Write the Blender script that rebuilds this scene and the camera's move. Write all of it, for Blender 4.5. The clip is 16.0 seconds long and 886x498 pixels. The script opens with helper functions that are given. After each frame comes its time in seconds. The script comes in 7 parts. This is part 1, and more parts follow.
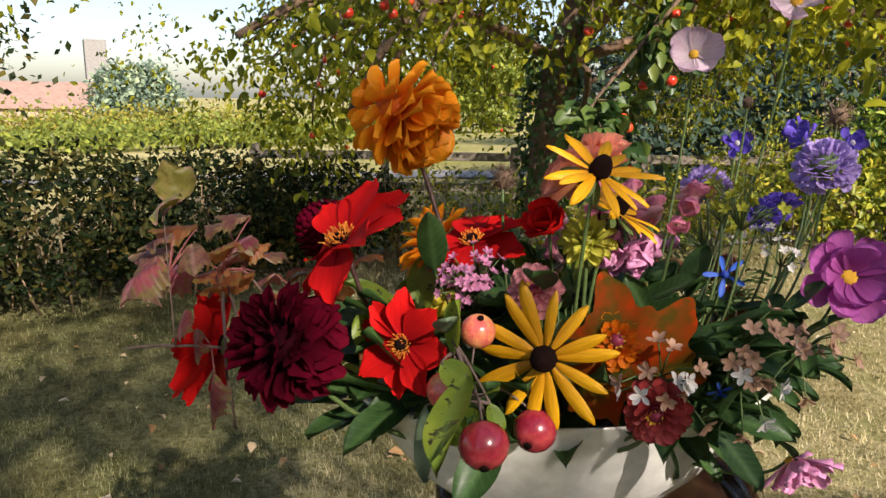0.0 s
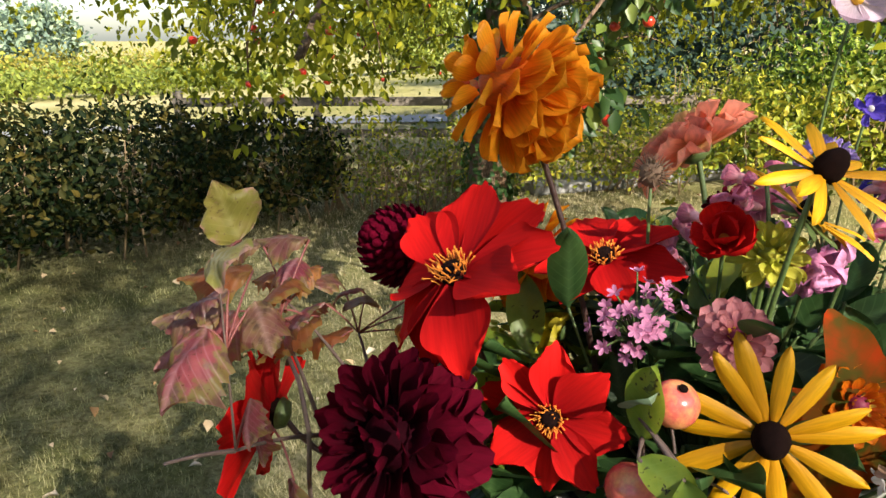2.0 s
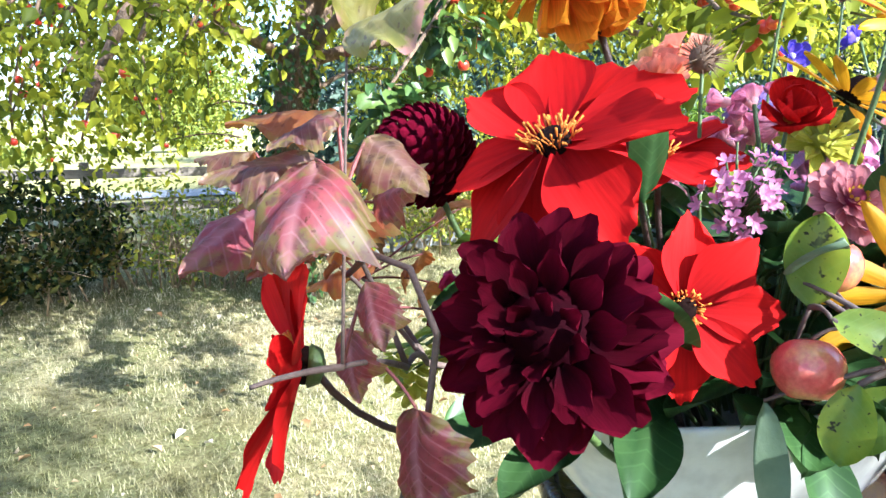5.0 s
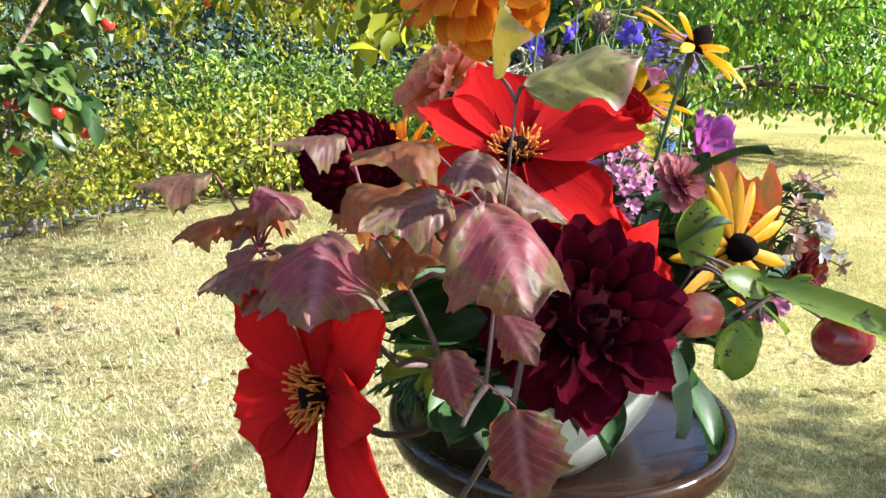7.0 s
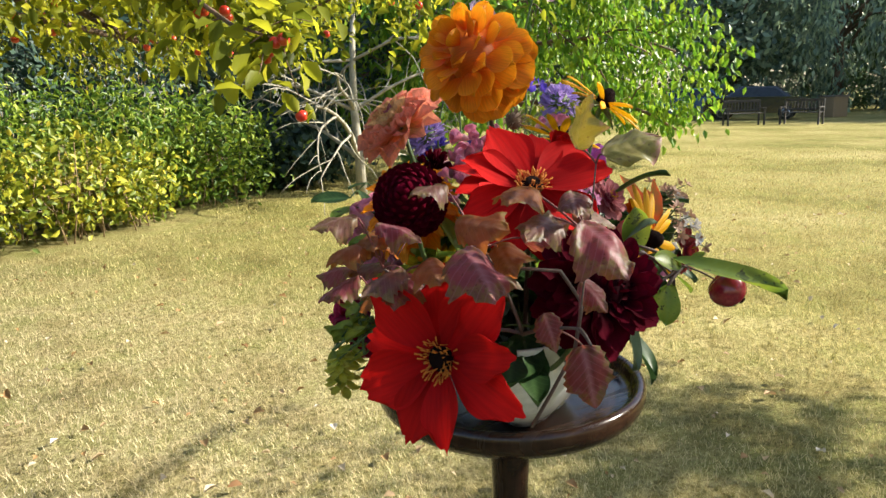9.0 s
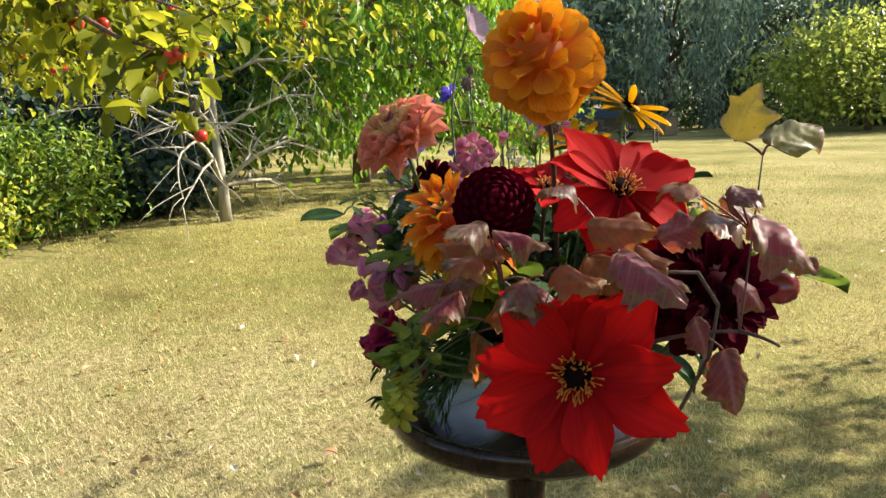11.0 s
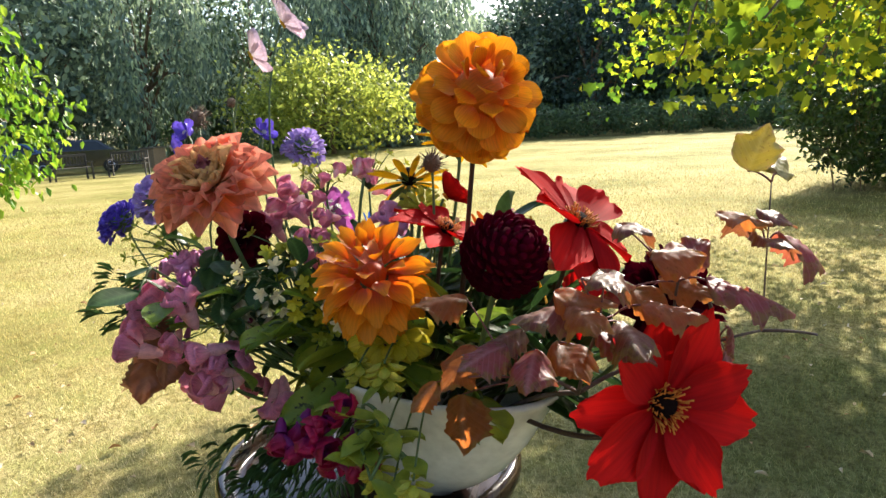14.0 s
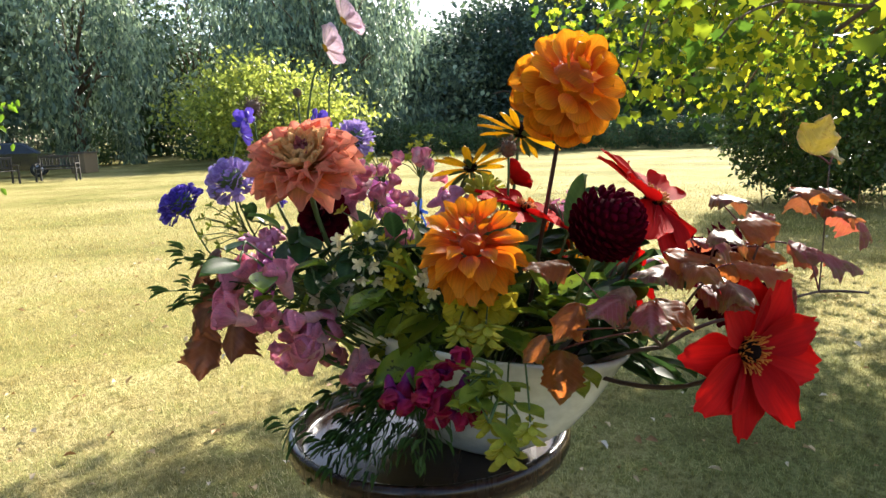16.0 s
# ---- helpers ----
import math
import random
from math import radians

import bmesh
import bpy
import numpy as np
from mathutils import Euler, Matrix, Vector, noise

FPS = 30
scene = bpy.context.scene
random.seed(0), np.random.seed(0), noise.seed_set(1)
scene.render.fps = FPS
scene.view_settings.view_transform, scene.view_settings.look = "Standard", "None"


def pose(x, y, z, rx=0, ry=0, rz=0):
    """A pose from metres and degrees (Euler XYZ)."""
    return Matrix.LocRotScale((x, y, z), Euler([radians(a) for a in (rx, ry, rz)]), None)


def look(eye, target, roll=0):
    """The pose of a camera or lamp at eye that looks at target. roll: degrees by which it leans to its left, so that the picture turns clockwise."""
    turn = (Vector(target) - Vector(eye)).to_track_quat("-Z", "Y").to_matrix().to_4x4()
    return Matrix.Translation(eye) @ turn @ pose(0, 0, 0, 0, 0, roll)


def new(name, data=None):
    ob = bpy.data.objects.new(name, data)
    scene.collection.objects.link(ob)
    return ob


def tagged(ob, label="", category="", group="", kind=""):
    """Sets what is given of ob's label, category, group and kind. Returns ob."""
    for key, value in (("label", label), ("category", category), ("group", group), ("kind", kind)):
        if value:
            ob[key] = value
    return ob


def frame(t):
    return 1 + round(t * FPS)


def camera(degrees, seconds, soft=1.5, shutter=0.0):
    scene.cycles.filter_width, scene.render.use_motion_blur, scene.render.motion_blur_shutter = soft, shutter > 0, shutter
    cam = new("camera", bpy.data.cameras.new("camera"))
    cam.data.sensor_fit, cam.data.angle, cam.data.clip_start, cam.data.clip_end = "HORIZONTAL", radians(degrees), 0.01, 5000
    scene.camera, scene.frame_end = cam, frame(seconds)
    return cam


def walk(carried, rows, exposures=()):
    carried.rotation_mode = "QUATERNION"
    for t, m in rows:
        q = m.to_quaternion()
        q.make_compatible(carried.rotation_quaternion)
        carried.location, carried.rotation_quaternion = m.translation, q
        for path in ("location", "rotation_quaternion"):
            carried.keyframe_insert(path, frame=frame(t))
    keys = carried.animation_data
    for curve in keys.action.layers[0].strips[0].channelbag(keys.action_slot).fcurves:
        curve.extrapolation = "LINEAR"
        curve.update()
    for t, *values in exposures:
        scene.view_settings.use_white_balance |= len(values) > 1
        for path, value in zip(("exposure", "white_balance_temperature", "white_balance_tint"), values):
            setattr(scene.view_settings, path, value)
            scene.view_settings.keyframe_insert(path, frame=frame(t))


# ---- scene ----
cam = camera(64.8, 16.0)
PATH = [
    (0, (0.471, -0.395, 1.383), (-0.781, 1.107, 0.963), 0.8),
    (0.5, (0.431, -0.386, 1.376), (-0.827, 1.093, 0.898), 0.7),
    (1, (0.374, -0.382, 1.377), (-0.827, 1.134, 0.87), 0.7),
    (1.5, (0.316, -0.366, 1.383), (-0.803, 1.197, 0.83), 0.6),
    (2, (0.272, -0.344, 1.398), (-0.794, 1.247, 0.823), 0.1),
    (2.5, (0.234, -0.339, 1.398), (-0.774, 1.282, 0.803), 0.7),
    (3, (0.194, -0.347, 1.392), (-0.716, 1.316, 0.756), 0.0),
    (3.2, (0.182, -0.347, 1.387), (-0.656, 1.346, 0.733), -0.3),
    (5.3, (0.081, -0.353, 1.283), (-0.291, 1.581, 0.935), -0.7),
    (5.5, (0.046, -0.355, 1.295), (-0.119, 1.603, 0.922), -0.5),
    (6, (-0.018, -0.363, 1.304), (0.17, 1.595, 0.94), -0.6),
    (6.5, (-0.032, -0.361, 1.314), (0.358, 1.556, 0.899), -0.3),
    (7, (-0.041, -0.366, 1.312), (0.443, 1.515, 0.837), 0.4),
    (7.5, (-0.089, -0.357, 1.312), (0.493, 1.489, 0.809), -1.7),
    (8, (-0.144, -0.392, 1.333), (0.621, 1.393, 0.855), -1.9),
    (8.5, (-0.186, -0.436, 1.34), (0.698, 1.301, 0.893), -1.3),
    (9, (-0.227, -0.452, 1.342), (0.734, 1.25, 0.919), -1.6),
    (9.2, (-0.243, -0.448, 1.344), (0.759, 1.232, 0.928), -1.8),
    (11.3, (-0.34, -0.284, 1.326), (1.082, 1.076, 0.97), -1.9),
    (11.5, (-0.346, -0.251, 1.324), (1.184, 0.984, 0.959), -1.4),
    (12, (-0.365, -0.174, 1.329), (1.333, 0.81, 0.943), -1.1),
    (12.5, (-0.379, -0.142, 1.323), (1.422, 0.631, 0.924), 0.4),
    (13, (-0.378, -0.124, 1.314), (1.469, 0.516, 0.891), 0.1),
    (13.5, (-0.397, -0.067, 1.333), (1.501, 0.426, 0.94), -3.0),
    (14, (-0.429, -0.024, 1.352), (1.516, 0.28, 0.998), -3.1),
    (14.5, (-0.449, 0.013, 1.352), (1.514, 0.193, 1.012), -2.5),
    (15, (-0.466, 0.031, 1.342), (1.496, 0.153, 0.974), -2.5),
    (15.5, (-0.485, 0.057, 1.341), (1.481, 0.156, 0.986), -1.6),
    (16, (-0.502, 0.091, 1.336), (1.467, 0.221, 1.009), -1.7),
]
walk(cam, [(t, look(eye, target, roll)) for t, eye, target, roll in PATH],
     [(0, 0.95, 6550, 18), (1, 1.12, 6550, 16), (2, 1.42, 6500, 12), (3.2, 1.97, 6300, 10), (5.4, 2.68, 5150, 10), (6.2, 2.55, 5200, 10), (7, 2.2, 5700, 10), (8, 1.98, 6300, 10), (9, 1.57, 6500, 10),
      (11.5, 1.6, 6600, 11), (13, 1.85, 6550, 12), (16, 1.92, 6400, 12)])

# ---- world and sun ----
SUN_TURN, SUN_HIGH = radians(-22), radians(32)
to_sun = Vector((math.cos(SUN_TURN) * math.cos(SUN_HIGH), math.sin(SUN_TURN) * math.cos(SUN_HIGH), math.sin(SUN_HIGH)))
world = bpy.data.worlds.new("sky")
scene.world = world
world.use_nodes = True
wn = world.node_tree
sky = wn.nodes.new("ShaderNodeTexSky")
sky.sky_type, sky.sun_disc = "NISHITA", False
sky.sun_elevation, sky.sun_rotation = SUN_HIGH, radians(90) - SUN_TURN
sky.dust_density, sky.air_density = 1.6, 1.0
wn.links.new(sky.outputs[0], wn.nodes["Background"].inputs[0])
wn.nodes["Background"].inputs[1].default_value = 0.1
lamp = bpy.data.lights.new("sun", "SUN")
lamp.energy, lamp.angle, lamp.color = 5.0, radians(0.55), (1.0, 0.93, 0.8)
sun = new("sun", lamp)
sun.matrix_world = look(to_sun * 30, (0, 0, 0))


# ---- materials ----
def nodes_of(name):
    m = bpy.data.materials.new(name)
    m.use_nodes = True
    nt = m.node_tree
    return m, nt, nt.nodes["Principled BSDF"], nt.nodes["Material Output"]


def node(nt, kind, **vals):
    n = nt.nodes.new(kind)
    for k, v in vals.items():
        n.inputs[k.replace("_", " ")].default_value = v
    return n


def ramp(nt, fac, stops):
    r = nt.nodes.new("ShaderNodeValToRGB")
    e = r.color_ramp.elements
    while len(e) < len(stops):
        e.new(0.5)
    for i, (p, c) in enumerate(stops):
        e[i].position, e[i].color = p, (*c, 1)
    nt.links.new(fac, r.inputs[0])
    return r.outputs[0]


def mix(nt, kind, fac, a, b):
    x = nt.nodes.new("ShaderNodeMix")
    x.data_type, x.blend_type = "RGBA", kind
    if isinstance(fac, float):
        x.inputs[0].default_value = fac
    else:
        nt.links.new(fac, x.inputs[0])
    for s, i in ((a, 6), (b, 7)):
        if isinstance(s, tuple):
            x.inputs[i].default_value = (*s, 1)
        else:
            nt.links.new(s, x.inputs[i])
    return x.outputs[2]


def coord(nt, space="Object"):
    return nt.nodes.new("ShaderNodeTexCoord").outputs[space]


def noise_of(nt, vec, scale, detail=4.0, rough=0.55):
    n = node(nt, "ShaderNodeTexNoise", Scale=scale, Detail=detail, Roughness=rough)
    nt.links.new(vec, n.inputs["Vector"])
    return n.outputs["Fac"]


def bump(nt, bsdf, height, strength=0.3, dist=0.002):
    b = node(nt, "ShaderNodeBump", Strength=strength, Distance=dist)
    nt.links.new(height, b.inputs["Height"])
    nt.links.new(b.outputs[0], bsdf.inputs["Normal"])


def finish(nt, bsdf, out, col, trans, lit=None):
    """lit: the colour that light takes on its way through a thin leaf."""
    nt.links.new(col, bsdf.inputs["Base Color"])
    if trans:
        tr = nt.nodes.new("ShaderNodeBsdfTranslucent")
        nt.links.new(mix(nt, "MIX", 0.7, col, lit) if lit else col, tr.inputs[0])
        ms = nt.nodes.new("ShaderNodeMixShader")
        ms.inputs[0].default_value = trans
        nt.links.new(bsdf.outputs[0], ms.inputs[1])
        nt.links.new(tr.outputs[0], ms.inputs[2])
        nt.links.new(ms.outputs[0], out.inputs[0])


def petal_mat(name, base, tip, length, rough=0.5, trans=0.3, streak=0.25, sheen=0.0, spec=0.3):
    """A petal's colour from its base to its tip, with fine veins along it and a shade of its own."""
    m, nt, b, out = nodes_of(name)
    sep = nt.nodes.new("ShaderNodeSeparateXYZ")
    oc = coord(nt)
    nt.links.new(oc, sep.inputs[0])
    f = nt.nodes.new("ShaderNodeMath")
    f.operation, f.use_clamp = "DIVIDE", True
    nt.links.new(sep.outputs[0], f.inputs[0])
    f.inputs[1].default_value = length
    col = ramp(nt, f.outputs[0], [(0.08, base), (0.75, tip)])
    mp = nt.nodes.new("ShaderNodeMapping")
    mp.inputs["Scale"].default_value = (60, 900, 300)
    nt.links.new(oc, mp.inputs[0])
    veins = noise_of(nt, mp.outputs[0], 1.0, 3.0)
    dark = ramp(nt, veins, [(0.3, (1 - streak,) * 3), (0.62, (1.0,) * 3)])
    col = mix(nt, "MULTIPLY", 1.0, col, dark)
    rnd = nt.nodes.new("ShaderNodeObjectInfo").outputs["Random"]
    col = mix(nt, "MULTIPLY", 1.0, col, ramp(nt, rnd, [(0.0, (0.72, 0.7, 0.72)), (1.0, (1.0, 1.0, 1.0))]))
    b.inputs["Roughness"].default_value = rough
    b.inputs["Sheen Weight"].default_value = sheen
    b.inputs["Specular IOR Level"].default_value = spec
    bump(nt, b, veins, 0.35, 0.0006)
    finish(nt, b, out, col, trans)
    return m


def leaf_mat(name, cols, scale=40.0, rough=0.4, trans=0.35, spots=None, island=False, spec=0.4, edge=None, reach=0.03, veins=None, turf=False, lit=None, sheen=0.0, blotch=None, rib_mix=0.45):
    """Blotched leaf in two to four colours; island: each leaf of a joined crown takes a shade of its own."""
    m, nt, b, out = nodes_of(name)
    oc = coord(nt)
    n = noise_of(nt, oc, scale, 5.0, 0.6)
    if island:
        rnd = nt.nodes.new("ShaderNodeNewGeometry").outputs["Random Per Island"]
    else:
        rnd = nt.nodes.new("ShaderNodeObjectInfo").outputs["Random"]
    add = nt.nodes.new("ShaderNodeMath")
    add.operation = "MULTIPLY_ADD"
    nt.links.new(rnd, add.inputs[0])
    add.inputs[1].default_value = 0.4 if turf else 0.75 if island else 0.3
    sub = nt.nodes.new("ShaderNodeMath")
    sub.operation = "MULTIPLY_ADD"
    nt.links.new(n, sub.inputs[0])
    sub.inputs[1].default_value, sub.inputs[2].default_value = (1.9, -0.62) if turf else (0.6, -0.18) if island else (1.5, -0.4)
    nt.links.new(sub.outputs[0], add.inputs[2])
    k = len(cols)
    col = ramp(nt, add.outputs[0], [(i / max(1, k - 1), c) for i, c in enumerate(cols)])
    if edge:
        ln = nt.nodes.new("ShaderNodeVectorMath")
        ln.operation = "LENGTH"
        nt.links.new(oc, ln.inputs[0])
        em = nt.nodes.new("ShaderNodeMath")
        em.operation = "MULTIPLY_ADD"
        nt.links.new(ln.outputs["Value"], em.inputs[0])
        em.inputs[1].default_value = 0.62 / reach
        nt.links.new(noise_of(nt, oc, scale * 1.7, 4.0), em.inputs[2])
        col = mix(nt, "MIX", ramp(nt, em.outputs[0], [(0.86, (0, 0, 0)), (1.0, (1, 1, 1))]), col, edge)
    if blotch:
        col = mix(nt, "MIX", ramp(nt, noise_of(nt, oc, scale * 1.3, 6.0, 0.65), [(0.5, (0, 0, 0)), (0.6, (0.85, 0.85, 0.85))]), col, blotch)
    if spots:
        s = noise_of(nt, oc, scale * 4, 2.0)
        col = mix(nt, "MIX", ramp(nt, s, [(0.63, (0, 0, 0)), (0.68, (1, 1, 1))]), col, spots)
    if turf:
        col = turf_tints_and_shade(nt, oc, col)
    b.inputs["Roughness"].default_value = rough
    b.inputs["Specular IOR Level"].default_value = spec
    fine = noise_of(nt, oc, scale * 7, 3.0)
    if veins:
        sp = nt.nodes.new("ShaderNodeSeparateXYZ")
        nt.links.new(oc, sp.inputs[0])
        ab = nt.nodes.new("ShaderNodeMath")
        ab.operation = "ABSOLUTE"
        nt.links.new(sp.outputs[1], ab.inputs[0])
        ph = nt.nodes.new("ShaderNodeMath")
        ph.operation = "MULTIPLY_ADD"
        nt.links.new(ab.outputs[0], ph.inputs[0])
        ph.inputs[1].default_value = -0.9
        nt.links.new(sp.outputs[0], ph.inputs[2])
        k = nt.nodes.new("ShaderNodeMath")
        k.operation = "MULTIPLY"
        nt.links.new(ph.outputs[0], k.inputs[0])
        k.inputs[1].default_value = 900.0
        si = nt.nodes.new("ShaderNodeMath")
        si.operation = "SINE"
        nt.links.new(k.outputs[0], si.inputs[0])
        side = ramp(nt, si.outputs[0], [(0.8, (0, 0, 0)), (1.0, (0.5, 0.5, 0.5))])
        rib = ramp(nt, ab.outputs[0], [(0.0003, (1, 1, 1)), (0.0012, (0, 0, 0))])
        both = mix(nt, "ADD", 1.0, side, rib)
        col = mix(nt, "MIX", mix(nt, "MULTIPLY", 1.0, both, (rib_mix,) * 3), col, veins)
        quilt = mix(nt, "ADD", 1.0, both, mix(nt, "MULTIPLY", 1.0, noise_of(nt, oc, scale * 5, 4.0), (0.7, 0.7, 0.7)))
        bump(nt, b, quilt, -0.8, 0.0016)
    else:
        bump(nt, b, fine, 0.3, 0.001)
    b.inputs["Sheen Weight"].default_value = sheen
    finish(nt, b, out, col, trans, lit)
    return m


def plain_mat(name, cols, scale, rough=0.6, strength=0.3, dist=0.003, metal=0.0, stretch=(1, 1, 1), coat=0.0):
    m, nt, b, out = nodes_of(name)
    mp = nt.nodes.new("ShaderNodeMapping")
    mp.inputs["Scale"].default_value = stretch
    nt.links.new(coord(nt), mp.inputs[0])
    big = noise_of(nt, mp.outputs[0], scale, 6.0, 0.62)
    fine = noise_of(nt, mp.outputs[0], scale * 9, 3.0)
    col = ramp(nt, big, [(0.25 + 0.5 * i / max(1, len(cols) - 1), c) for i, c in enumerate(cols)])
    col = mix(nt, "MULTIPLY", 0.5, col, ramp(nt, fine, [(0.3, (0.6, 0.6, 0.6)), (0.65, (1, 1, 1))]))
    b.inputs["Roughness"].default_value, b.inputs["Metallic"].default_value = rough, metal
    b.inputs["Coat Weight"].default_value = coat
    b.inputs["Coat Roughness"].default_value = 0.08
    bump(nt, b, fine, strength, dist)
    finish(nt, b, out, col, 0)
    return m


def turf_tints_and_shade(nt, oc, col):
    """Greener, thinner turf with tree shade painted in, along the hedge and under the maple, and the yellower lawn
    beyond.
    """
    # shade on the lawn beside the hedge, painted in as a dark multiply
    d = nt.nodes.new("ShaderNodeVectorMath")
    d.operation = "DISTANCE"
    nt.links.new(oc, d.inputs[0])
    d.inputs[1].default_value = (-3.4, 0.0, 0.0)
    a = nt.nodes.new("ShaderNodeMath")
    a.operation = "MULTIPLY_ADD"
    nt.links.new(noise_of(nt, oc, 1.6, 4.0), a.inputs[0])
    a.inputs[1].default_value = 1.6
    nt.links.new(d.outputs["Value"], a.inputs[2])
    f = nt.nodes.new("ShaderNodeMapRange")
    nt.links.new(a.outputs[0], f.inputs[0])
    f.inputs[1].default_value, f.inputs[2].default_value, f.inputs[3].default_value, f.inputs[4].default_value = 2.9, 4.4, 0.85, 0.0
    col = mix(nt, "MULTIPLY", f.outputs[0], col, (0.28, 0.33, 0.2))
    # greener turf under the maple, its colour also deepened for the crown's shade
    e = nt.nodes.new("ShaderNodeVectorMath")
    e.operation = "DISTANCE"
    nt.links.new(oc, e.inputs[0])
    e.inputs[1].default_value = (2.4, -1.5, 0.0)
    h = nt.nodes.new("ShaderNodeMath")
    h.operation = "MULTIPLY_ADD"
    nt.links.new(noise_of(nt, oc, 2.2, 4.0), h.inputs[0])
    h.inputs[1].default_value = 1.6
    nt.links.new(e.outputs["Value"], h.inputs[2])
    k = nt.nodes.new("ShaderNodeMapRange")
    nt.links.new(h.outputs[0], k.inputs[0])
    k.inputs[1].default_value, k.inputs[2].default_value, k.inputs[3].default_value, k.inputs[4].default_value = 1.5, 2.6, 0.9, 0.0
    sp = nt.nodes.new("ShaderNodeSeparateXYZ")
    nt.links.new(oc, sp.inputs[0])
    g = nt.nodes.new("ShaderNodeMapRange")
    far = nt.nodes.new("ShaderNodeMath")
    far.operation = "MULTIPLY_ADD"
    nt.links.new(noise_of(nt, oc, 0.7, 4.0), far.inputs[0])
    far.inputs[1].default_value = 3.0
    nt.links.new(sp.outputs[0], far.inputs[2])
    nt.links.new(far.outputs[0], g.inputs[0])
    g.inputs[1].default_value, g.inputs[2].default_value, g.inputs[3].default_value, g.inputs[4].default_value = 0.8, 5.0, 0.12, 1.0
    col = mix(nt, "MULTIPLY", g.outputs[0], col, (0.98, 0.97, 0.62))
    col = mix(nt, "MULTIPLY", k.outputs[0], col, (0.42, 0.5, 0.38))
    q = nt.nodes.new("ShaderNodeVectorMath")
    q.operation = "DISTANCE"
    nt.links.new(oc, q.inputs[0])
    q.inputs[1].default_value = (1.6, 7.0, 0.0)
    r = nt.nodes.new("ShaderNodeMath")
    r.operation = "MULTIPLY_ADD"
    nt.links.new(noise_of(nt, oc, 1.1, 5.0), r.inputs[0])
    r.inputs[1].default_value = 3.0
    nt.links.new(q.outputs["Value"], r.inputs[2])
    w = nt.nodes.new("ShaderNodeMapRange")
    nt.links.new(r.outputs[0], w.inputs[0])
    w.inputs[1].default_value, w.inputs[2].default_value, w.inputs[3].default_value, w.inputs[4].default_value = 3.4, 5.8, 0.9, 0.0
    col = mix(nt, "MULTIPLY", w.outputs[0], col, (0.82, 0.84, 0.66))
    mottle = ramp(nt, noise_of(nt, oc, 2.6, 6.0, 0.62), [(0.38, (0.66, 0.64, 0.56)), (0.56, (1.0, 1.0, 1.0))])
    return mix(nt, "MULTIPLY", 1.0, col, mottle)


def lawn_mat():
    m, nt, b, out = nodes_of("dry_lawn")
    oc = coord(nt)
    a = noise_of(nt, oc, 0.35, 5.0, 0.6)
    c = noise_of(nt, oc, 2.6, 6.0, 0.7)
    e = noise_of(nt, oc, 45.0, 4.0, 0.7)
    tuft = noise_of(nt, oc, 20.0, 5.0, 0.6)
    col = ramp(nt, a, [(0.36, (0.22, 0.21, 0.09)), (0.5, (0.46, 0.4, 0.25)), (0.64, (0.62, 0.54, 0.41))])
    col = mix(nt, "MIX", ramp(nt, c, [(0.42, (0, 0, 0)), (0.6, (0.75, 0.75, 0.75))]), col, (0.19, 0.195, 0.07))
    col = mix(nt, "MIX", ramp(nt, tuft, [(0.4, (0.7, 0.7, 0.7)), (0.54, (0, 0, 0))]), col, (0.22, 0.2, 0.09))
    col = mix(nt, "MULTIPLY", 1.0, col, ramp(nt, e, [(0.34, (0.5, 0.47, 0.4)), (0.58, (1, 1, 1))]))
    col = turf_tints_and_shade(nt, oc, col)
    sp = nt.nodes.new("ShaderNodeSeparateXYZ")
    nt.links.new(oc, sp.inputs[0])
    fld = nt.nodes.new("ShaderNodeMapRange")
    nt.links.new(sp.outputs[0], fld.inputs[0])
    fld.inputs[1].default_value, fld.inputs[2].default_value, fld.inputs[3].default_value, fld.inputs[4].default_value = -10.0, -7.0, 0.9, 0.0
    col = mix(nt, "MIX", fld.outputs[0], col, ramp(nt, noise_of(nt, oc, 0.12, 5.0), [(0.35, (0.24, 0.23, 0.06)), (0.65, (0.5, 0.43, 0.2))]))
    b.inputs["Roughness"].default_value = 0.95
    b.inputs["Specular IOR Level"].default_value = 0.1
    bump(nt, b, e, 0.7, 0.03)
    finish(nt, b, out, col, 0)
    return m


LAWN = lawn_mat()
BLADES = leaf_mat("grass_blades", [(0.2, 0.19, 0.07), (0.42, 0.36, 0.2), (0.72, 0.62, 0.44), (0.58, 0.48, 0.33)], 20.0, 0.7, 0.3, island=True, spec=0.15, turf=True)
APPLE_LEAF = leaf_mat("apple_leaf", [(0.03, 0.05, 0.008), (0.15, 0.18, 0.015), (0.38, 0.39, 0.025), (0.62, 0.55, 0.04)], 1.0, 0.5, 0.6, island=True, spec=0.2)
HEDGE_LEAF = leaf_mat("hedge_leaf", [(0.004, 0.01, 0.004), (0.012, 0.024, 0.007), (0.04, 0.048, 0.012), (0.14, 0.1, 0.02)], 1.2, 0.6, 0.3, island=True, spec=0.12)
SHRUB_LEAF = leaf_mat("shrub_leaf", [(0.015, 0.045, 0.008), (0.08, 0.16, 0.018), (0.22, 0.31, 0.03), (0.4, 0.44, 0.05)], 1.2, 0.45, 0.4, island=True)
GOLD_LEAF = leaf_mat("golden_leaf", [(0.035, 0.065, 0.01), (0.15, 0.2, 0.02), (0.38, 0.39, 0.035), (0.68, 0.52, 0.06)], 1.2, 0.45, 0.4, island=True)
